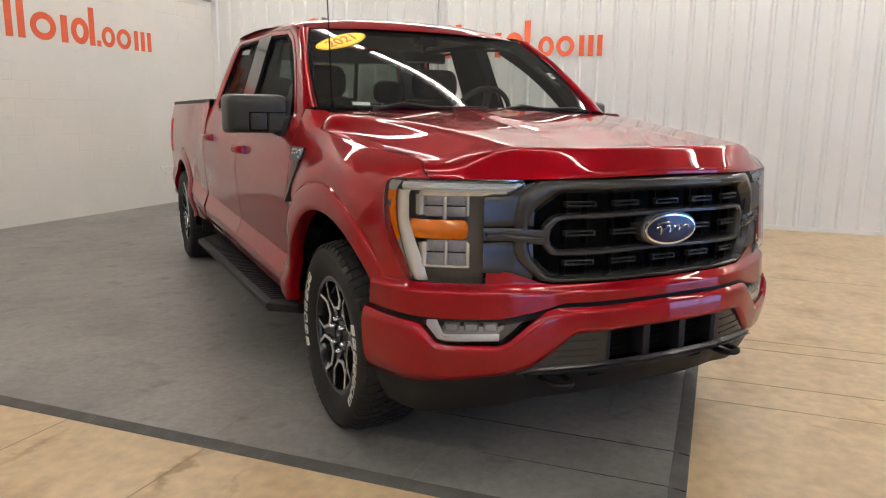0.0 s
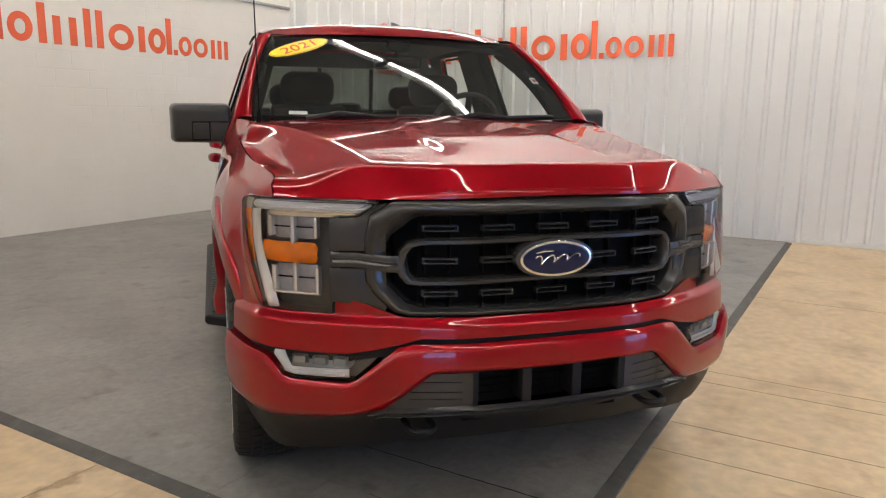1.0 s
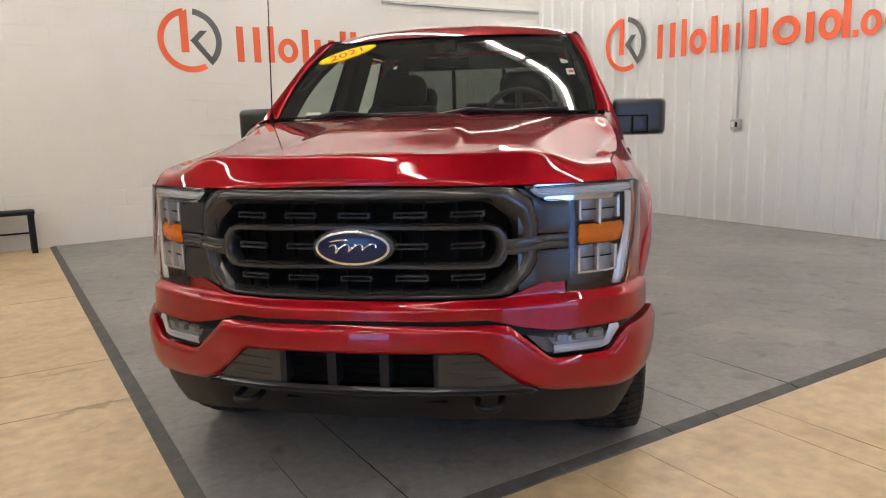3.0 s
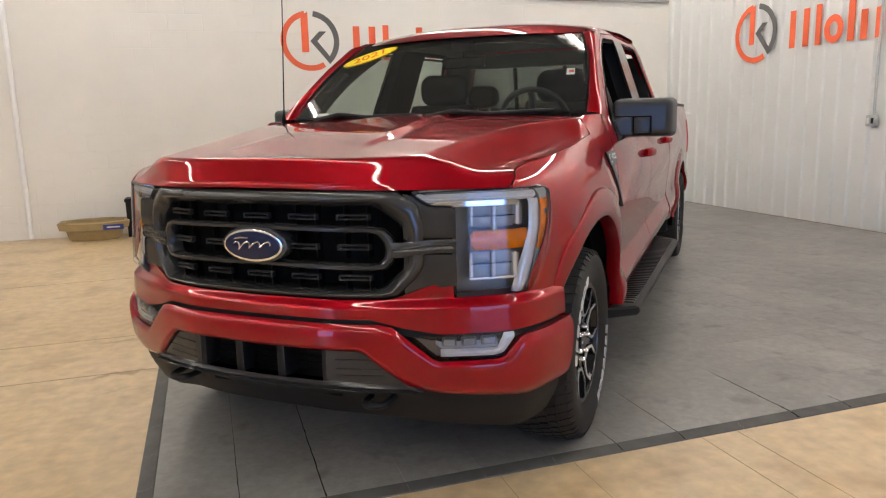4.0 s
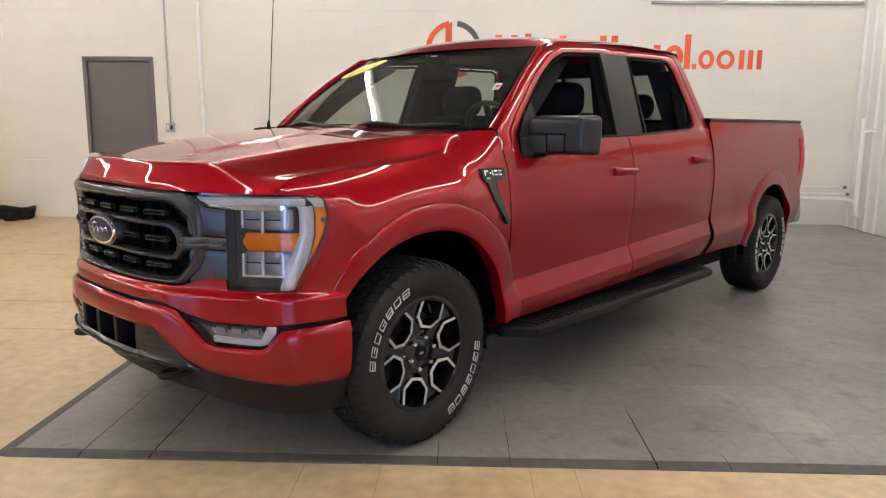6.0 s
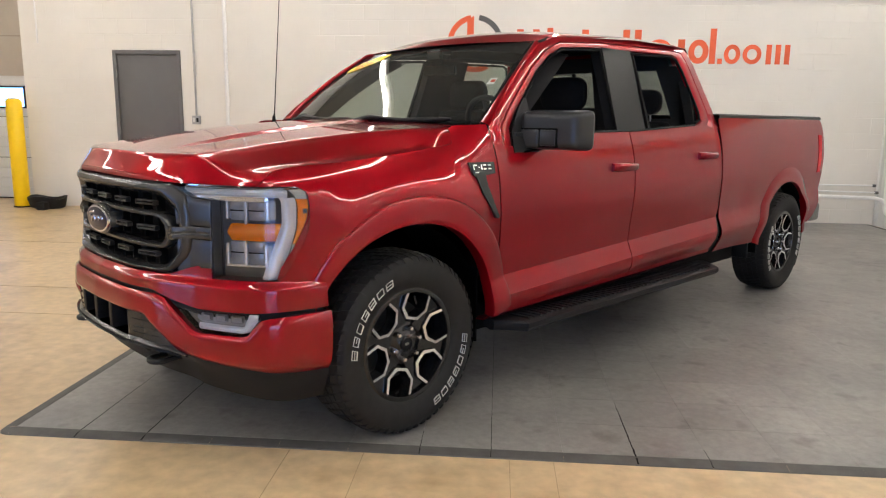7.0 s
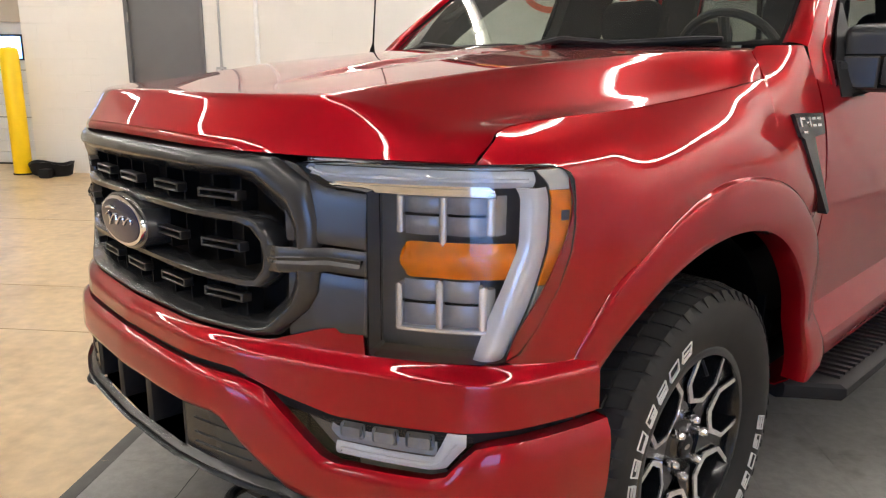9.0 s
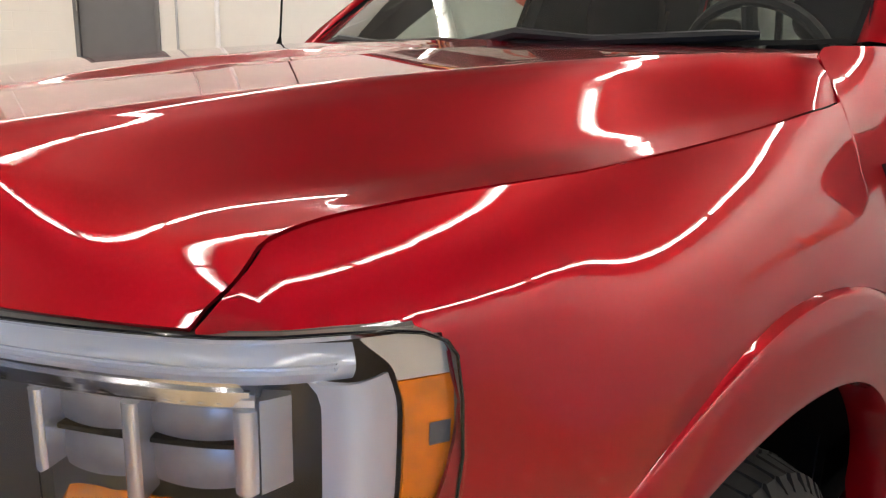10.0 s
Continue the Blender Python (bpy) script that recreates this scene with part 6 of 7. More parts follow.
def door_panels(root):
    ny = 40

    def panel(y0, y1, low0, low1):
        b = bmesh.new()
        rows = []
        for i in range(ny + 1):
            t = i / ny
            row = []
            low, high, ym = mix(low0, low1, t), BELT(mix(y0(1.2), y1(1.2), t)), mix(y0(0.66), y1(0.66), t)
            fold = 0.621 + (ym - 0.57) * 0.041
            stops = [mix(low, fold - 0.09, j / 6) for j in range(6)] + [mix(fold - 0.09, fold, j / 6) for j in range(6)] + [mix(fold, high, j / 30) for j in range(31)]
            for z in stops:
                y = mix(y0(z), y1(z), t)
                row.append(Vector((flank(y, z), y, z)))
            rows.append(row)
        sheet(b, rows)
        return flange(b, IN, 0.025)

    front = line((0.46, 0.543), (0.62, 0.538), (1.0, 0.520), (1.2, 0.516), (1.4, 0.516))
    mid = line((0.46, 1.66), (1.4, 1.66))
    rear = line((0.46, 2.690), (0.60, 2.735), (0.765, 2.785), (1.0, 2.752), (1.3, 2.740), (1.4, 2.765))
    fd = pair("front_door", panel(front, lambda z: mid(z) - 0.004, 0.472, 0.486), RED, root, "red front door", 14)
    rd = pair("rear_door", panel(lambda z: mid(z) + 0.004, lambda z: rear(z) - 0.005, 0.486, 0.503), RED, root, "red rear door", 14)
    for doors, y, z in ((fd, 1.545, 1.094), (rd, 2.535, 1.130)):
        b = bmesh.new()
        rows = []
        for k in range(15):
            t = k / 14
            yy = mix(y - 0.12, y + 0.12, t)
            lift = 0.012 + 0.034 * math.sin(math.pi * t) ** 0.5
            h = 0.023 - 0.004 * t
            base = side(yy, z)
            rows.append([base + Vector((lift + dx, 0, dz)) for dx, dz in ((-0.010, -h), (0.0, -h * 0.9), (0.007, -h * 0.4), (0.008, h * 0.4), (0.0, h * 0.9), (-0.010, h))])
        grid = sheet(b, rows, closed=True)
        b.faces.new(grid[0])
        b.faces.new(grid[-1])
        for yy in (y - 0.085, y + 0.08):
            p = side(yy, z)
            box(b, p.x - 0.01, p.x + 0.03, yy - 0.02, yy + 0.02, z - 0.016, z + 0.016, 0.005)
        bmesh.ops.recalc_face_normals(b, faces=b.faces)
        twin = flipped(b)
        part("handle", b, RED, doors[0])
        part("handle", twin, RED, doors[1])
        b = bmesh.new()
        sheet(b, [[side(y - 0.02 + 0.065 * rr * math.cos(a), z + 0.034 * rr * math.sin(a), 0.0012) for a in [2 * math.pi * q / 20 for q in range(20)]] for rr in (1.0, 0.6, 0.02)], closed=True)
        outward(b, IN)
        twin = flipped(b)
        part("handle_cup", b, RED, doors[0])
        part("handle_cup", twin, RED, doors[1])
    # rocker
    b = bmesh.new()
    sheet(b, [[Vector((flank(y, z0(y)) + dx, y, z0(y) + dz)) for dx, dz in ((-0.012, -0.002), (-0.016, -0.03), (-0.05, -0.055), (-0.12, -0.06))] for y in [mix(0.47, 2.72, k / 20) for k in range(21)] for z0 in (line((0.47, 0.472), (2.72, 0.503)),)])
    flange(b, IN, 0.02)
    pair("rocker_panel", b, RED, root)
    b = bmesh.new()
    sheet(b, [[side(y, z) - Vector((0.016, 0, 0)) for y in [mix(0.49, 2.80, k / 30) for k in range(31)]] for z in [mix(0.47, 1.19, k / 20) for k in range(21)]])
    outward(b, IN)
    pair("door_inner", b, VOID, root)


def bed(root):
    c = (3.965, 0.50)
    outer = [(3.30, 0.47), (2.81, 0.48), (2.800, 0.765), (2.764, 1.0), (2.753, 1.30), (2.768, 1.372), (4.70, 1.376), (4.735, 1.30), (4.74, 0.90), (4.66, 0.55), (4.55, 0.50)]
    hole = [tuple(oval((3.965, 0.42), 0.545, 0.575, radians(t))) for t in range(-40, 221, 3)]
    bm = bmesh.new()
    rows = []
    n = 90
    for i in range(n + 1):
        a = mix(math.pi - 0.0, 0.02, i / n)
        p, q = ray_to(hole, c, a), ray_to(outer, c, a)
        rows.append([side(*p.lerp(q, k / 14)) for k in range(15)])
    sheet(bm, rows)
    flange(bm, IN, 0.02)
    pair("bed_side", bm, RED, root, "red cargo bed side")
    bm = bmesh.new()
    rows = []
    for i in range(61):
        a = radians(mix(176, 4, i / 60))
        p, q = oval((3.965, 0.42), 0.549, 0.579, a), oval((3.965, 0.40), 0.455, 0.490, a)
        row = [side(p.lerp(q, k / 6).x, p.lerp(q, k / 6).y, 0.003 + 0.016 * math.sin(math.pi / 2 * min(1, k / 4))) for k in range(7)]
        row.append(row[-1] + Vector((-0.05, 0, 0)))
        rows.append(row)
    sheet(bm, rows)
    outward(bm, IN)
    pair("wheel_arch_flare", bm, RED, root, sharp=40)
    # lower corner before and behind the wheel
    bm = bmesh.new()
    sheet(bm, [[side(y, z) for y in [mix(2.812, 3.44, k / 10) for k in range(11)]] for z in [mix(0.46, 0.55, k / 4) for k in range(5)]])
    flange(bm, IN, 0.02)
    pair("bed_lower_panel", bm, RED, root)
    # rails, inner walls, floor, tailgate
    bm = bmesh.new()
    sheet(bm, [[Vector((TOP_X(y) + dx, y, 1.376 + dz)) for dx, dz in ((0.006, -0.006), (0.006, 0.012), (-0.002, 0.020), (-0.075, 0.020), (-0.085, 0.010), (-0.085, -0.05))] for y in [mix(2.775, 4.71, k / 12) for k in range(13)]])
    flange(bm, (0, 3.7, 0.8), 0.004)
    pair("bed_rail_cap", bm, RAIL_CAP, root, "black plastic bed rail cap")
    bm = bmesh.new()
    box(bm, 0.72, 0.79, 2.78, 4.70, 0.75, 1.38)
    pair("bed_wall", bm, VOID, root)
    bm = bmesh.new()
    box(bm, -0.72, 0.72, 2.80, 4.70, 0.72, 0.76)
    part("bed_floor", bm, VOID, root)
    bm = bmesh.new()
    box(bm, -0.80, 0.80, 2.775, 2.815, 0.72, 1.385, 0.006)
    part("bed_front_wall", bm, BLACK, root)
    bm = bmesh.new()
    box(bm, -0.80, 0.80, 4.68, 4.745, 0.72, 1.385, 0.012)
    part("tailgate", bm, RED, root)
    bm = bmesh.new()
    rows = []
    for z in [mix(0.935, 1.245, k / 10) for k in range(11)]:
        rows.append([side(4.605, z, 0.004), side(4.66, z, 0.007), side(4.70, z, 0.002), Vector((flank(4.7, z) - 0.03, 4.755, z)), Vector((flank(4.7, z) - 0.13, 4.76, z))])
    sheet(bm, rows)
    flange(bm, IN, 0.03)
    pair("tail_lamp", bm, TAIL, root, "red tail lamp")
    bm = bmesh.new()
    box(bm, -0.90, 0.90, 4.69, 4.86, 0.50, 0.66, 0.03, 3)
    part("rear_bumper", bm, STEEL, root)


def mirrors(root):
    bm = bmesh.new()
    box(bm, 0.880, 1.158, 0.738, 0.866, 1.202, 1.388, 0.034, 5)
    for v in bm.verts:
        if v.co.y < 0.82:
            k = (0.82 - v.co.y) / 0.07
            v.co.z += 0.008 * k * (1 if v.co.z < 1.28 else -1)
            v.co.x += -0.015 * k if v.co.x > 1.1 else 0.0
        v.co.y += 0.36 * (v.co.x - 0.93)
    housing = pair("door_mirror", bm, MIRROR_CAP, root, "charcoal door mirror")
    bm = bmesh.new()
    # cover of the folding arm, let into the housing in two panels
    box(bm, 0.980, 1.050, 0.728, 0.80, 1.222, 1.296, 0.005, 2)
    box(bm, 0.858, 0.974, 0.726, 0.82, 1.212, 1.298, 0.010, 3)
    for v in bm.verts:
        v.co.y += 0.36 * (v.co.x - 0.93)
    box(bm, 0.862, 0.905, 0.660, 0.78, 1.190, 1.285, 0.014, 3)
    seam = bmesh.new()
    box(seam, 0.862, 1.057, 0.7335, 0.80, 1.2145, 1.3035, 0.004, 1)
    for v in seam.verts:
        v.co.y += 0.36 * (v.co.x - 0.93)
    seam_twin = flipped(seam)
    part("seam", seam, VOID, housing[0])
    part("seam", seam_twin, VOID, housing[1])
    twin = flipped(bm)
    part("arm", bm, MIRROR_CAP, housing[0])
    part("arm", twin, MIRROR_CAP, housing[1])
    bm = bmesh.new()
    front_edge = line((1.19, 0.636), (1.215, 0.634), (1.30, 0.652), (1.375, 0.722), (1.45, 0.802))
    rows = []
    for j in range(9):
        z = mix(1.192, 1.445, j / 8)
        row = []
        for k in range(4):
            y = mix(front_edge(z), 0.815, k / 3)
            t = ease((1.37 - z) / 0.12)
            row.append(Vector((mix(house(y, z).x, flank(y, min(z, 1.29)), t) + 0.004, y, z)))
        rows.append(row)
    sheet(bm, rows)
    flange(bm, IN, 0.012)
    twin = flipped(bm)
    part("sail", bm, BLACK, housing[0])
    part("sail", twin, BLACK, housing[1])
    bm = bmesh.new()
    sheet(bm, [[Vector((x, 0.8695 + 0.36 * (x - 0.93), z)) for x in (0.925, 1.02, 1.138)] for z in (1.225, 1.29, 1.36)])
    twin = flipped(bm)
    part("mirror_glass", bm, CHROME, housing[0], "mirror glass")
    part("mirror_glass", twin, CHROME, housing[1], "mirror glass")


def trims(root):
    # vent badge on the fender
    bm = bmesh.new()
    poly = [(0.332, 1.152), (0.482, 1.152), (0.482, 1.103), (0.420, 1.096), (0.425, 1.05), (0.482, 0.912), (0.470, 0.905), (0.385, 1.02), (0.362, 1.092), (0.345, 1.10)]
    slab(bm, poly, lambda y, z: side(y, z, 0.010 + 0.018 * ease((1.09 - z) / 0.15)), lambda y, z: side(y, z, -0.01))
    badges = pair("fender_badge", bm, SATIN, root, "dark grey badge plate")
    for y0, y1, z0, z1 in ((0.350, 0.356, 1.120, 1.142), (0.358, 0.374, 1.136, 1.142), (0.380, 0.389, 1.128, 1.132), (0.396, 0.402, 1.120, 1.142), (0.410, 0.428, 1.136, 1.142), (0.410, 0.428, 1.120, 1.126), (0.438, 0.458, 1.136, 1.142), (0.438, 0.458, 1.120, 1.126), (0.356, 0.378, 1.106, 1.111)):
        b = bmesh.new()
        slab(b, [(y0, z0), (y1, z0), (y1, z1), (y0, z1)], lambda y, z: side(y, z, 0.0125), lambda y, z: side(y, z, 0.008))
        twin = flipped(b)
        part("bar", b, MACHINED, badges[0])
        part("bar", twin, MACHINED, badges[1])
    # running boards
    bm = bmesh.new()
    prof = ((0.84, 0.400), (0.95, 0.406), (1.022, 0.403), (1.040, 0.394), (1.042, 0.372), (1.03, 0.356), (0.98, 0.350), (0.84, 0.362))
    rows = [[Vector((x if y0 == 0 else mix(0.84, x, 0.35), y, z)) for x, z in prof] for y, y0 in ((0.545, 1), (0.645, 0), (2.62, 0), (2.73, 1))]
    grid = sheet(bm, rows, closed=True)
    bm.faces.new(grid[0])
    bm.faces.new(grid[-1])
    bmesh.ops.recalc_face_normals(bm, faces=bm.faces)
    boards = pair("running_board", bm, BLACK, root, "black running board with ribbed treads", sharp=25)
    for k in range(44):
        b = bmesh.new()
        y = 0.67 + 0.0435 * k
        slab(b, [(0.90, y), (1.008, y + 0.012), (1.008, y + 0.030), (0.90, y + 0.018)], lambda x, y: Vector((x, y, 0.4125)), lambda x, y: Vector((x, y, 0.400)))
        twin = flipped(b)
        part("tread_rib", b, MIRROR_CAP, boards[0])
        part("tread_rib", twin, MIRROR_CAP, boards[1])
    # antenna, wipers
    b = bmesh.new()
    tube(b, [(-0.772, 0.40, 1.300), (-0.772, 0.40, 1.335), (-0.772, 0.405, 1.36), (-0.775, 0.47, 2.16)], [0.014, 0.010, 0.0035, 0.0022], 8)
    part("antenna", b, VOID, root, "thin black whip antenna")
    for x0, x1, k in ((-0.62, 0.02, 1), (0.02, 0.66, 1)):
        b = bmesh.new()
        pts = []
        for i in range(13):
            t = i / 12
            x = mix(x0, x1, t)
            s = x / 0.8
            bow = 1 - abs(s) ** 2.2
            y = 0.535 - 0.155 * bow + 0.012 * t
            pts.append((x, y - 0.012, 1.334 - 0.012 * bow + 0.010 * t))
        tube(b, pts, [0.006] + [0.0115] * 11 + [0.006], 8)
        tube(b, [(x0 + 0.05, pts[1][1] - 0.03, 1.316), (mix(x0, x1, 0.3), pts[4][1] - 0.025, 1.345), pts[7]], [0.017, 0.012, 0.008], 8)
        part("wiper", b, BLACK, root)


def on_glass(s, t, off=0.003):
    e = wind_edge(t)
    bow = 1 - abs(s) ** 2.2
    p = Vector((e.x * s, e.y - mix(0.155, 0.045, t) * bow, e.z + mix(-0.012, 0.008, t) * bow))
    return p + Vector((0, -0.7, 0.71)) * off


def stickers(root):
    # oval year sticker on the passenger's side, tilted
    def lay(c, tilt, u, v, off):
        ca, sa = math.cos(radians(tilt)), math.sin(radians(tilt))
        a, b = u * ca - v * sa, u * sa + v * ca
        return on_glass(c[0] + a / 0.70, c[1] + b / 0.66, off)

    c, tilt = (-0.755, 0.785), 32
    for name, mat, A, B, off, lab in (("year_sticker", YELLOW, 0.155, 0.058, 0.004, "yellow oval year sticker with red figures"), ("rim", RED_INK, 0.150, 0.0535, 0.0047, ""), ("face", YELLOW, 0.147, 0.0505, 0.0054, "")):
        b = bmesh.new()
        sheet(b, [[lay(c, tilt, A * r * math.cos(q), B * r * math.sin(q), off) for q in [2 * math.pi * k / 40 for k in range(40)]] for r in (1.0, 0.5, 0.02)], closed=True)
        outward(b, IN)
        ob = part(name, b, mat, root if name == "year_sticker" else st, lab)
        if name == "year_sticker":
            st = ob
    tc = bpy.data.curves.new("figures", "FONT")
    tc.body, tc.size, tc.align_x, tc.align_y, tc.extrude = "2021", 0.098, "CENTER", "CENTER", 0.0006
    tmp = bpy.data.objects.new("figures", tc)
    scene.collection.objects.link(tmp)
    bpy.context.view_layer.update()
    me = bpy.data.meshes.new_from_object(tmp.evaluated_get(bpy.context.evaluated_depsgraph_get()))
    bpy.data.objects.remove(tmp)
    for v in me.vertices:
        v.co = lay(c, tilt + 3, v.co.x, v.co.y * 0.86, 0.0062 + v.co.z)
    me.materials.clear()
    me.materials.append(RED_INK)
    ob = new("figures", me)
    ob.parent = st
    # a paper sticker; the second, low strip is a reflection painted in white
    for s0, t0, w, h, mat in ((0.86, 0.40, 0.05, 0.075, PAPER), (-0.80, 0.045, 0.10, 0.03, PAPER)):
        b = bmesh.new()
        sheet(b, [[on_glass(s0 + w * i, t0 + h * j, -0.004) for i in (0, 1)] for j in (0, 1)])
        outward(b, IN)
        part("paper_sticker", b, mat, root, "small white paper sticker and painted pale glint on the windshield")
    b = bmesh.new()
    sheet(b, [[on_glass(0.875 + 0.03 * i, 0.425 + 0.03 * j, -0.0035) for i in (0, 1)] for j in (0, 1)])
    part("bar", b, RED_INK, root)


def cabin(root):
    b = bmesh.new()
    sheet(b, [[Vector((x, y, z)) for x in (-0.80, -0.5, 0, 0.5, 0.80)] for y, z in ((0.42, 1.285), (0.60, 1.275), (0.80, 1.262), (0.90, 1.235), (0.94, 1.12), (0.90, 0.9))])
    flange(b, (0, 0.6, 0.9), 0.02)
    dash = part("dashboard", b, DASH, root, "dark grey dashboard")
    b = bmesh.new()
    box(b, -0.16, 0.13, 0.84, 0.87, 1.10, 1.30, 0.01)
    part("screen", b, PIANO, dash, "black centre screen")
    b = bmesh.new()
    box(b, 0.24, 0.58, 0.72, 0.93, 1.22, 1.30, 0.03, 3)
    part("gauge_hood", b, DASH, dash)
    # steering wheel
    b = bmesh.new()
    rows = []
    tilt = Matrix.Translation((0.40, 1.08, 1.285)) @ Matrix.Rotation(radians(-64), 4, "X")
    for k in range(32):
        a = 2 * math.pi * k / 32
        rows.append([tilt @ Vector(((0.19 + 0.016 * math.cos(q)) * math.cos(a), (0.19 + 0.016 * math.cos(q)) * math.sin(a), 0.016 * math.sin(q))) for q in [2 * math.pi * m / 8 for m in range(8)]])
    rows.append(rows[0])
    sheet(b, rows, closed=True)
    bmesh.ops.remove_doubles(b, verts=b.verts, dist=0.0004)
    for a in (0, 180, 270):
        tube(b, [tilt @ Vector((0, 0, -0.02)), tilt @ Vector((0.18 * math.cos(radians(a)), 0.18 * math.sin(radians(a)), 0))], 0.02, 8)
    part("steering_wheel", b, DASH, root, "black steering wheel")

    def seat(x0, x1, y, low, high, lean, name="seat"):
        b = bmesh.new()
        box(b, x0, x1, y, y + 0.14, low, high, 0.05, 4)
        for v in b.verts:
            v.co.y += (v.co.z - low) * lean
            if v.co.z > mix(low, high, 0.7):
                v.co.x = mix(v.co.x, (x0 + x1) / 2, 0.10)
        box(b, x0, x1, y - 0.45, y + 0.05, low - 0.02, low + 0.14, 0.04, 3)
        return part(name, b, CLOTH, root, "dark cloth seat")

    def rest(parent, x, y, z, w, h):
        b = bmesh.new()
        def loop(d, f):
            return [Vector((x + (px - x) * f, y + d, z + h / 2 + (pz - z - h / 2) * f)) for px, pz in rounded(x - w, x + w, z, z + h, min(0.075, h * 0.45, w * 0.6), 6)]
        sheet(b, [loop(d, f) for d, f in ((0.0, 0.05), (0.0, 0.62), (0.012, 0.85), (0.035, 1.0), (0.075, 1.0), (0.10, 0.85), (0.108, 0.05))], closed=True)
        bmesh.ops.recalc_face_normals(b, faces=b.faces)
        part("headrest", b, CLOTH, parent)
        b = bmesh.new()
        for dx in (-0.05, 0.05):
            tube(b, [(x + dx, y + 0.05, z - 0.07), (x + dx, y + 0.05, z + 0.02)], 0.006, 6)
        part("headrest_post", b, STEEL, parent)

    for x in (-0.40, 0.40):
        s = seat(x - 0.25, x + 0.25, 1.50, 0.86, 1.40, 0.22)
        rest(s, x, 1.645, 1.395, 0.16, 0.20)
    s = seat(-0.70, 0.70, 2.42, 0.86, 1.34, 0.18, "rear_seat")
    for x in (-0.44, 0.0, 0.44):
        rest(s, x, 2.53, 1.385 if x else 1.35, 0.12 if x else 0.10, 0.17 if x else 0.08)
    # head lining, floor, inner mirror, grab handles
    b = bmesh.new()
    sheet(b, [[Vector((x, y, ROOF_Z(y) - 0.05 - 0.05 * (x / 0.64) ** 2)) for x in (-0.64, -0.32, 0, 0.32, 0.64)] for y in (1.09, 1.3, 1.6, 2.2, 2.58)])
    part("headlining", b, DASH, root)
    b = bmesh.new()
    box(b, -0.85, 0.85, 0.55, 2.68, 0.52, 0.60)
    part("cab_floor", b, VOID, root)
    b = bmesh.new()
    box(b, -0.13, 0.13, 1.03, 1.06, 1.585, 1.645, 0.015, 3)
    tube(b, [(0, 1.06, 1.64), (0, 1.05, 1.72)], 0.012, 8)
    box(b, -0.06, 0.06, 0.985, 1.08, 1.675, 1.73, 0.015, 2)
    part("inner_mirror", b, PIANO, root)
    b = bmesh.new()
    a, c = wind_edge(0.30), wind_edge(0.58)
    d = Vector((-0.035, 0.10, -0.01))
    tube(b, [a + Vector((0, 0.06, 0)), a + d + Vector((0, 0, 0.02)), c + d, c + Vector((0, 0.06, 0))], 0.014, 8)
    pair("grab_handle", b, DASH, root)
    b = bmesh.new()
    sheet(b, [[wind_edge(t) + Vector((-0.012, 0.012, -0.01)), wind_edge(t) + Vector((-0.03, 0.10, -0.03)), wind_edge(t) + Vector((0.02, 0.22 + 0.05 * t, -0.05))] for t in [k / 10 for k in range(11)]])
    pair("pillar_lining", b, CLOTH, root)
    # structure under the skin: plain blocks, their near-black colour stands for shade
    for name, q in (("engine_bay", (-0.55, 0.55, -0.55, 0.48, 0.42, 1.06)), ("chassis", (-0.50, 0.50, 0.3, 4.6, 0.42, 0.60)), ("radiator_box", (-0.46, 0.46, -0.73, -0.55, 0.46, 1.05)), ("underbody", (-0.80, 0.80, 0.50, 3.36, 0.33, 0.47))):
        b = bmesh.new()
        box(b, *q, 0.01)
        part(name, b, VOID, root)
    for y in (0.0, 3.99):
        b = bmesh.new()
        tube(b, [(-0.75, y, 0.40), (0.75, y, 0.40)], 0.06, 12)
        part("axle", b, VOID, root)
    b = bmesh.new()
    box(b, 0.72, 0.88, 3.43, 3.455, 0.33, 0.62, 0.008)
    pair("mud_flap", b, BLACK, root)


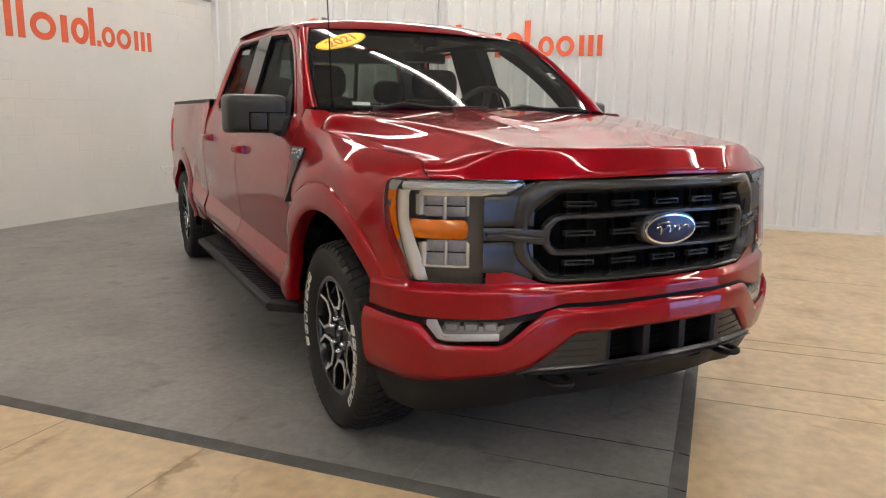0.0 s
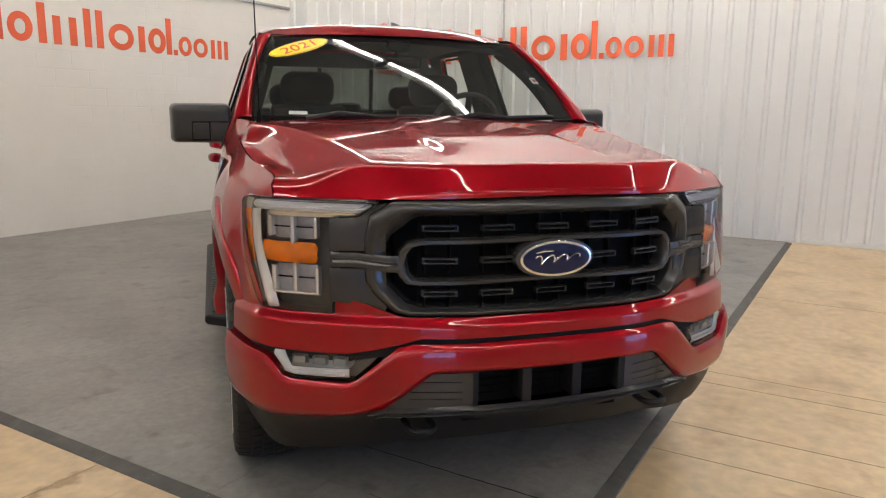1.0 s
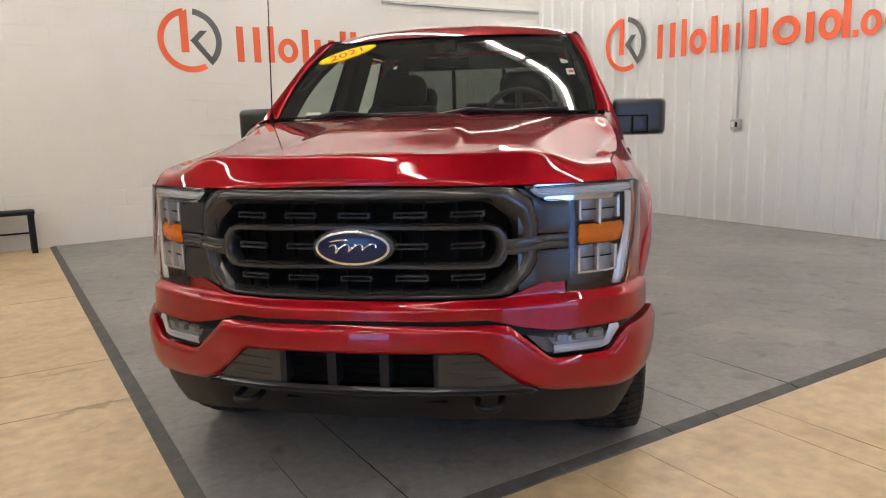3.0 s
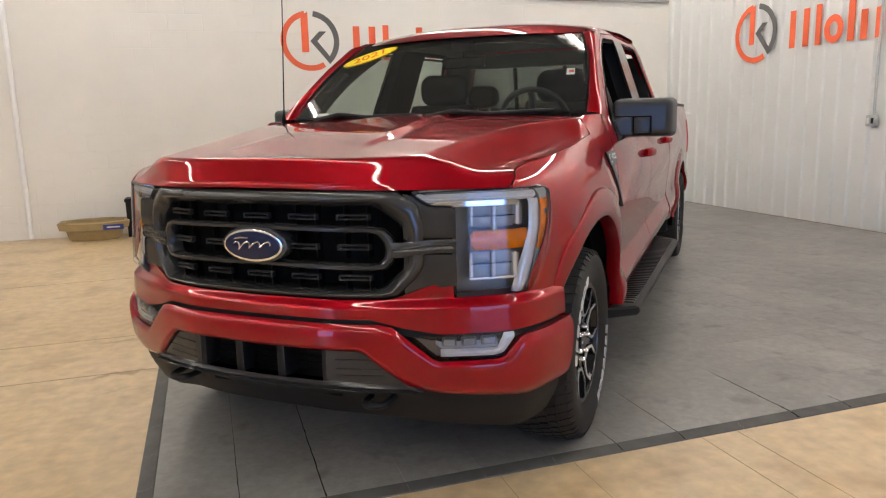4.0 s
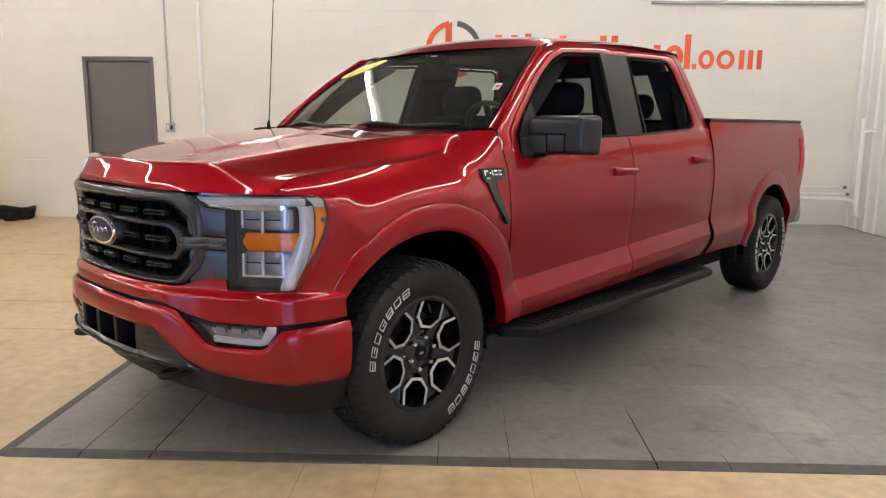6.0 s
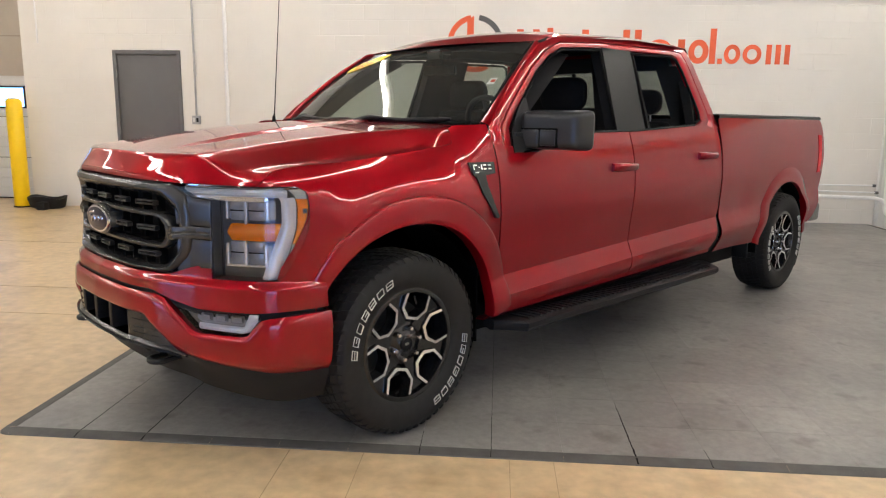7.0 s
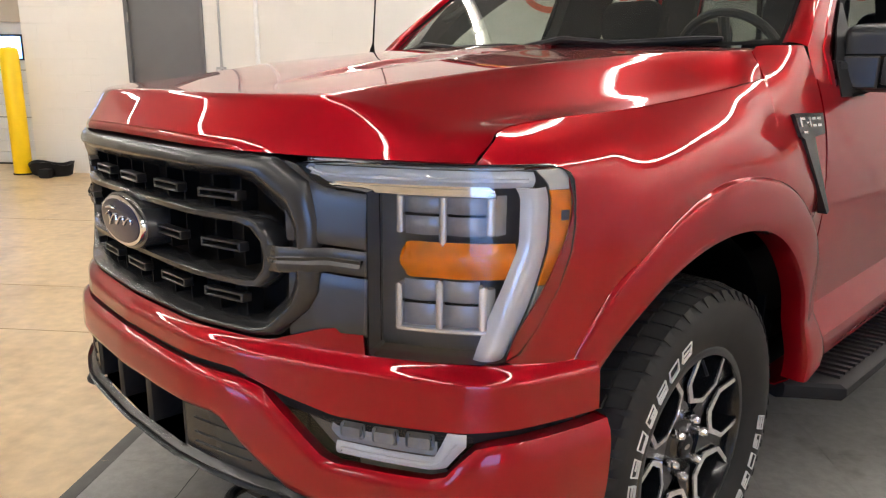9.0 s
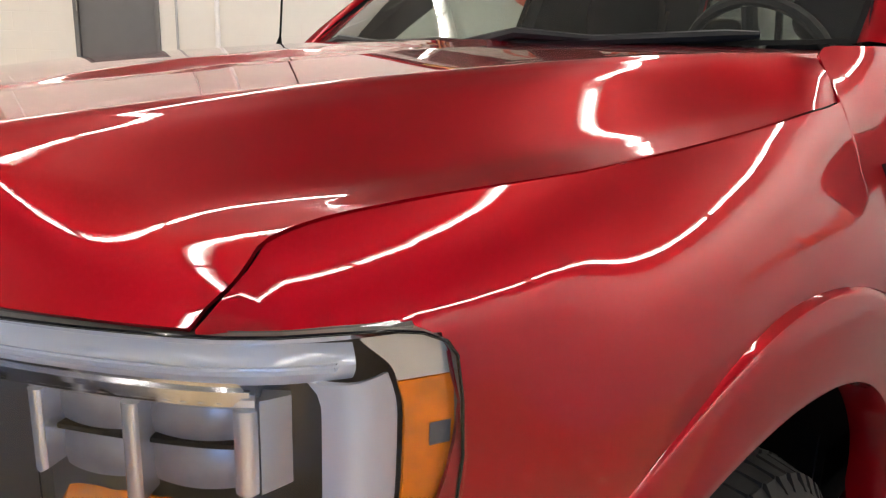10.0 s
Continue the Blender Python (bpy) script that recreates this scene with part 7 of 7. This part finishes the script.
def wheel(root):
    """One wheel about its hub, outer face to +x."""
    rim = bmesh.new()
    lathe(rim, [(0.245, -0.205), (0.235, -0.19), (0.222, -0.17), (0.222, -0.02), (0.232, 0.008), (0.243, 0.018), (0.2445, 0.022), (0.240, 0.027), (0.233, 0.024), (0.226, 0.006), (0.219, -0.05)], 72)
    bmesh.ops.recalc_face_normals(rim, faces=rim.faces)
    hub = part("wheel", rim, WHEEL_BLACK, root, "black alloy wheel with machined spokes")
    b = bmesh.new()
    lathe(b, [(0.2445, 0.0225), (0.2455, 0.026), (0.238, 0.0285), (0.2255, 0.0265), (0.2235, 0.022)], 72)
    bmesh.ops.recalc_face_normals(b, faces=b.faces)
    part("rim_edge", b, WHEEL_BLACK, hub)
    # disc behind
    b = bmesh.new()
    lathe(b, [(0.0, -0.085), (0.175, -0.085), (0.175, -0.105), (0.06, -0.11)], 48)
    bmesh.ops.recalc_face_normals(b, faces=b.faces)
    part("brake_disc", b, DISC, hub)
    b = bmesh.new()
    lathe(b, [(0.0, -0.16), (0.222, -0.16)], 48)
    part("wheel_back", b, VOID, hub)
    # hub plate
    b = bmesh.new()
    lathe(b, [(0.0, 0.0), (0.033, 0.0), (0.037, -0.004), (0.050, -0.010), (0.088, -0.010), (0.098, -0.016), (0.100, -0.05)], 48)
    outward(b, (-0.1, 0, 0))
    part("hub_plate", b, WHEEL_BLACK, hub)
    b = bmesh.new()
    lathe(b, [(0.0, 0.0085), (0.026, 0.0085), (0.030, 0.006), (0.031, 0.002)], 32)
    outward(b, (-0.1, 0, 0))
    part("cap", b, PIANO, hub)
    b = bmesh.new()
    lathe(b, [(0.0, 0.0095), (0.012, 0.0092)], 20)
    for v in b.verts:
        v.co.z *= 0.5
    part("bar", b, STEEL, hub)

    def at(r, deg, x):
        return Vector((x, r * math.cos(radians(deg)), r * math.sin(radians(deg))))

    for k in range(6):
        mid = 75 + 60 * k          # a pocket stands at each of these
        # black arm between two pockets, forking to the rim
        arm = mid + 30
        b = bmesh.new()
        poly = [(0.085, -20), (0.110, -12), (0.163, -4.0), (0.224, -11.5), (0.226, 0), (0.224, 11.5), (0.163, 4.0), (0.110, 12), (0.085, 20)]
        slab(b, poly, lambda r, d: at(r, arm + d, -0.004 + 0.012 * (r - 0.085) / 0.14), lambda r, d: at(r, arm + d, -0.045))
        part("spoke", b, WHEEL_BLACK, hub)
        # machined edges of the pocket
        outer = [(0.2275, 17.5), (0.166, 26.0), (0.110, 17.0), (0.105, 0), (0.110, -17.0), (0.166, -26.0), (0.2275, -17.5)]
        inner = [(0.2275, 14.6), (0.164, 21.8), (0.120, 12.0), (0.116, 0), (0.120, -12.0), (0.164, -21.8), (0.2275, -14.6)]
        b = bmesh.new()
        depth = lambda r: 0.006 + 0.016 * (r - 0.10) / 0.127
        rows, walls = [], []
        for (r0, d0), (r1, d1) in zip(outer, inner):
            rows.append([at(r0, mid + d0, depth(r0) - 0.005), at(r0, mid + d0, depth(r0)), at(r1, mid + d1, depth(r1) + 0.001), at(r1, mid + d1, depth(r1) - 0.003)])
            walls.append([at(r0, mid + d0, depth(r0) - 0.0052), at(r1, mid + d1, depth(r1) - 0.0032), at(r1, mid + d1 * 0.97, depth(r1) - 0.06)])
        sheet(b, rows)
        bmesh.ops.recalc_face_normals(b, faces=b.faces)
        part("machined_edge", b, MACHINED, hub)
        b = bmesh.new()
        sheet(b, walls)
        bmesh.ops.recalc_face_normals(b, faces=b.faces)
        part("pocket_wall", b, WHEEL_BLACK, hub)
        b = bmesh.new()
        p = at(0.0675, mid, 0)
        lathe(b, [(0.0, 0.024), (0.007, 0.023), (0.0110, 0.016), (0.0120, -0.008)], 12, "X", (0, p.y, p.z))
        part("lug_nut", b, CHROME, hub)
    b = bmesh.new()
    p = at(0.205, 76, -0.0)
    tube(b, [p, p + Vector((0.02, -0.008, -0.03))], 0.004, 6)
    part("valve", b, BLACK, hub)
    # tyre
    b = bmesh.new()
    prof = [(0.236, 0.018), (0.247, 0.028), (0.262, 0.036), (0.290, 0.047), (0.318, 0.051), (0.345, 0.048), (0.362, 0.041), (0.376, 0.026), (0.383, 0.002), (0.384, -0.09)]
    prof += [(r, -0.18 - x) for r, x in reversed(prof[:-1])]
    lathe(b, prof, 96)
    outward(b, (-0.09, 0, 0))
    part("tyre", b, TYRE, hub, "black all-terrain tyre with white raised bars")
    b = bmesh.new()
    n = 58
    for k in range(n):
        d = 360 / n
        for x0, x1, da, r in ((0.030, -0.008, 0.0, 0.389), (-0.014, -0.048, 0.35, 0.3915), (-0.053, -0.088, 0.8, 0.392), (-0.092, -0.127, 0.25, 0.392), (-0.132, -0.166, 0.6, 0.3915), (-0.172, -0.21, 0.1, 0.389)):
            a = d * (k + da)
            skew = 0.22 * d
            q = [(x0, a), (x1, a + skew), (x1, a + skew + 0.68 * d), (x0, a + 0.68 * d)]
            slab(b, q, lambda x, g: at(r - (0.010 if x > 0.02 or x < -0.2 else 0), g, x), lambda x, g: at(0.372, g, x))
        a = d * k
        slab(b, [(0.379, a), (0.379, a + 0.62 * d), (0.358, a + (0.55 if k % 2 else 0.3) * d), (0.358, a + 0.05 * d)], lambda r, g: at(r, g, 0.046 if r < 0.37 else 0.034), lambda r, g: at(r, g, 0.02))
    me = mesh_of("tread", b, TYRE)
    ob = new("tread", me)
    ob.parent = hub
    # raised white outlined blocks in place of the writing
    for start, step in ((175, -10.0), (-5, -9.6)):
        for k in range(7):
            a = start + step * k
            bars = [(0.295, 0.323, a - 3.6, a - 3.15), (0.295, 0.323, a + 3.0, a + 3.45), (0.295, 0.2972, a - 3.1, a + 2.95), (0.3208, 0.323, a - 3.1, a + 2.95)]
            if k % 3 != 2:
                bars.append((0.3080, 0.3102, a - 3.1, a + (0.8 if k % 2 else 2.9)))
            for r0, r1, a0, a1 in bars:
                b = bmesh.new()
                lean = lambda r, g: at(r, g - (r - 0.31) * 40, 0.0530)
                slab(b, [(r0, a0), (r1, a0), (r1, a1), (r0, a1)], lean, lambda r, g: at(r, g - (r - 0.31) * 40, 0.045))
                part("white_bar", b, WHITE_RUBBER, hub)
    return hub


def truck():
    root = new("pickup_truck")
    root.location = (0.008, 0, 0)
    tagged(root, "red metallic crew cab pickup truck parked on rubber tiles", "pickup truck")
    hood(root)
    fender(root)
    liner(root, 0.0, 0.468, 0.44, 0.865)
    liner(root, 3.965, 0.47, 0.42, 0.915)
    front_end(root)
    grille(root)
    headlamp(root)
    fog_lamp(root)
    cab(root)
    door_panels(root)
    bed(root)
    mirrors(root)
    trims(root)
    stickers(root)
    cabin(root)
    w = wheel(root)
    w.location = (0.895, 0.0, 0.402)
    for m in (pose(0.895, 3.99, 0.402, 40, 0, 0), pose(-0.895, 0, 0.402, 0, 0, 180) @ pose(0, 0, 0, 25, 0, 0), pose(-0.895, 3.99, 0.402, 0, 0, 180) @ pose(0, 0, 0, 70, 0, 0)):
        copy_thing(w, m)


# ---------------------------------------------------------------- build
hall()
steel_door()
overhead_door()
glazed_door()
tube_rows()
signs()
fittings()
truck()
mat_tiles()
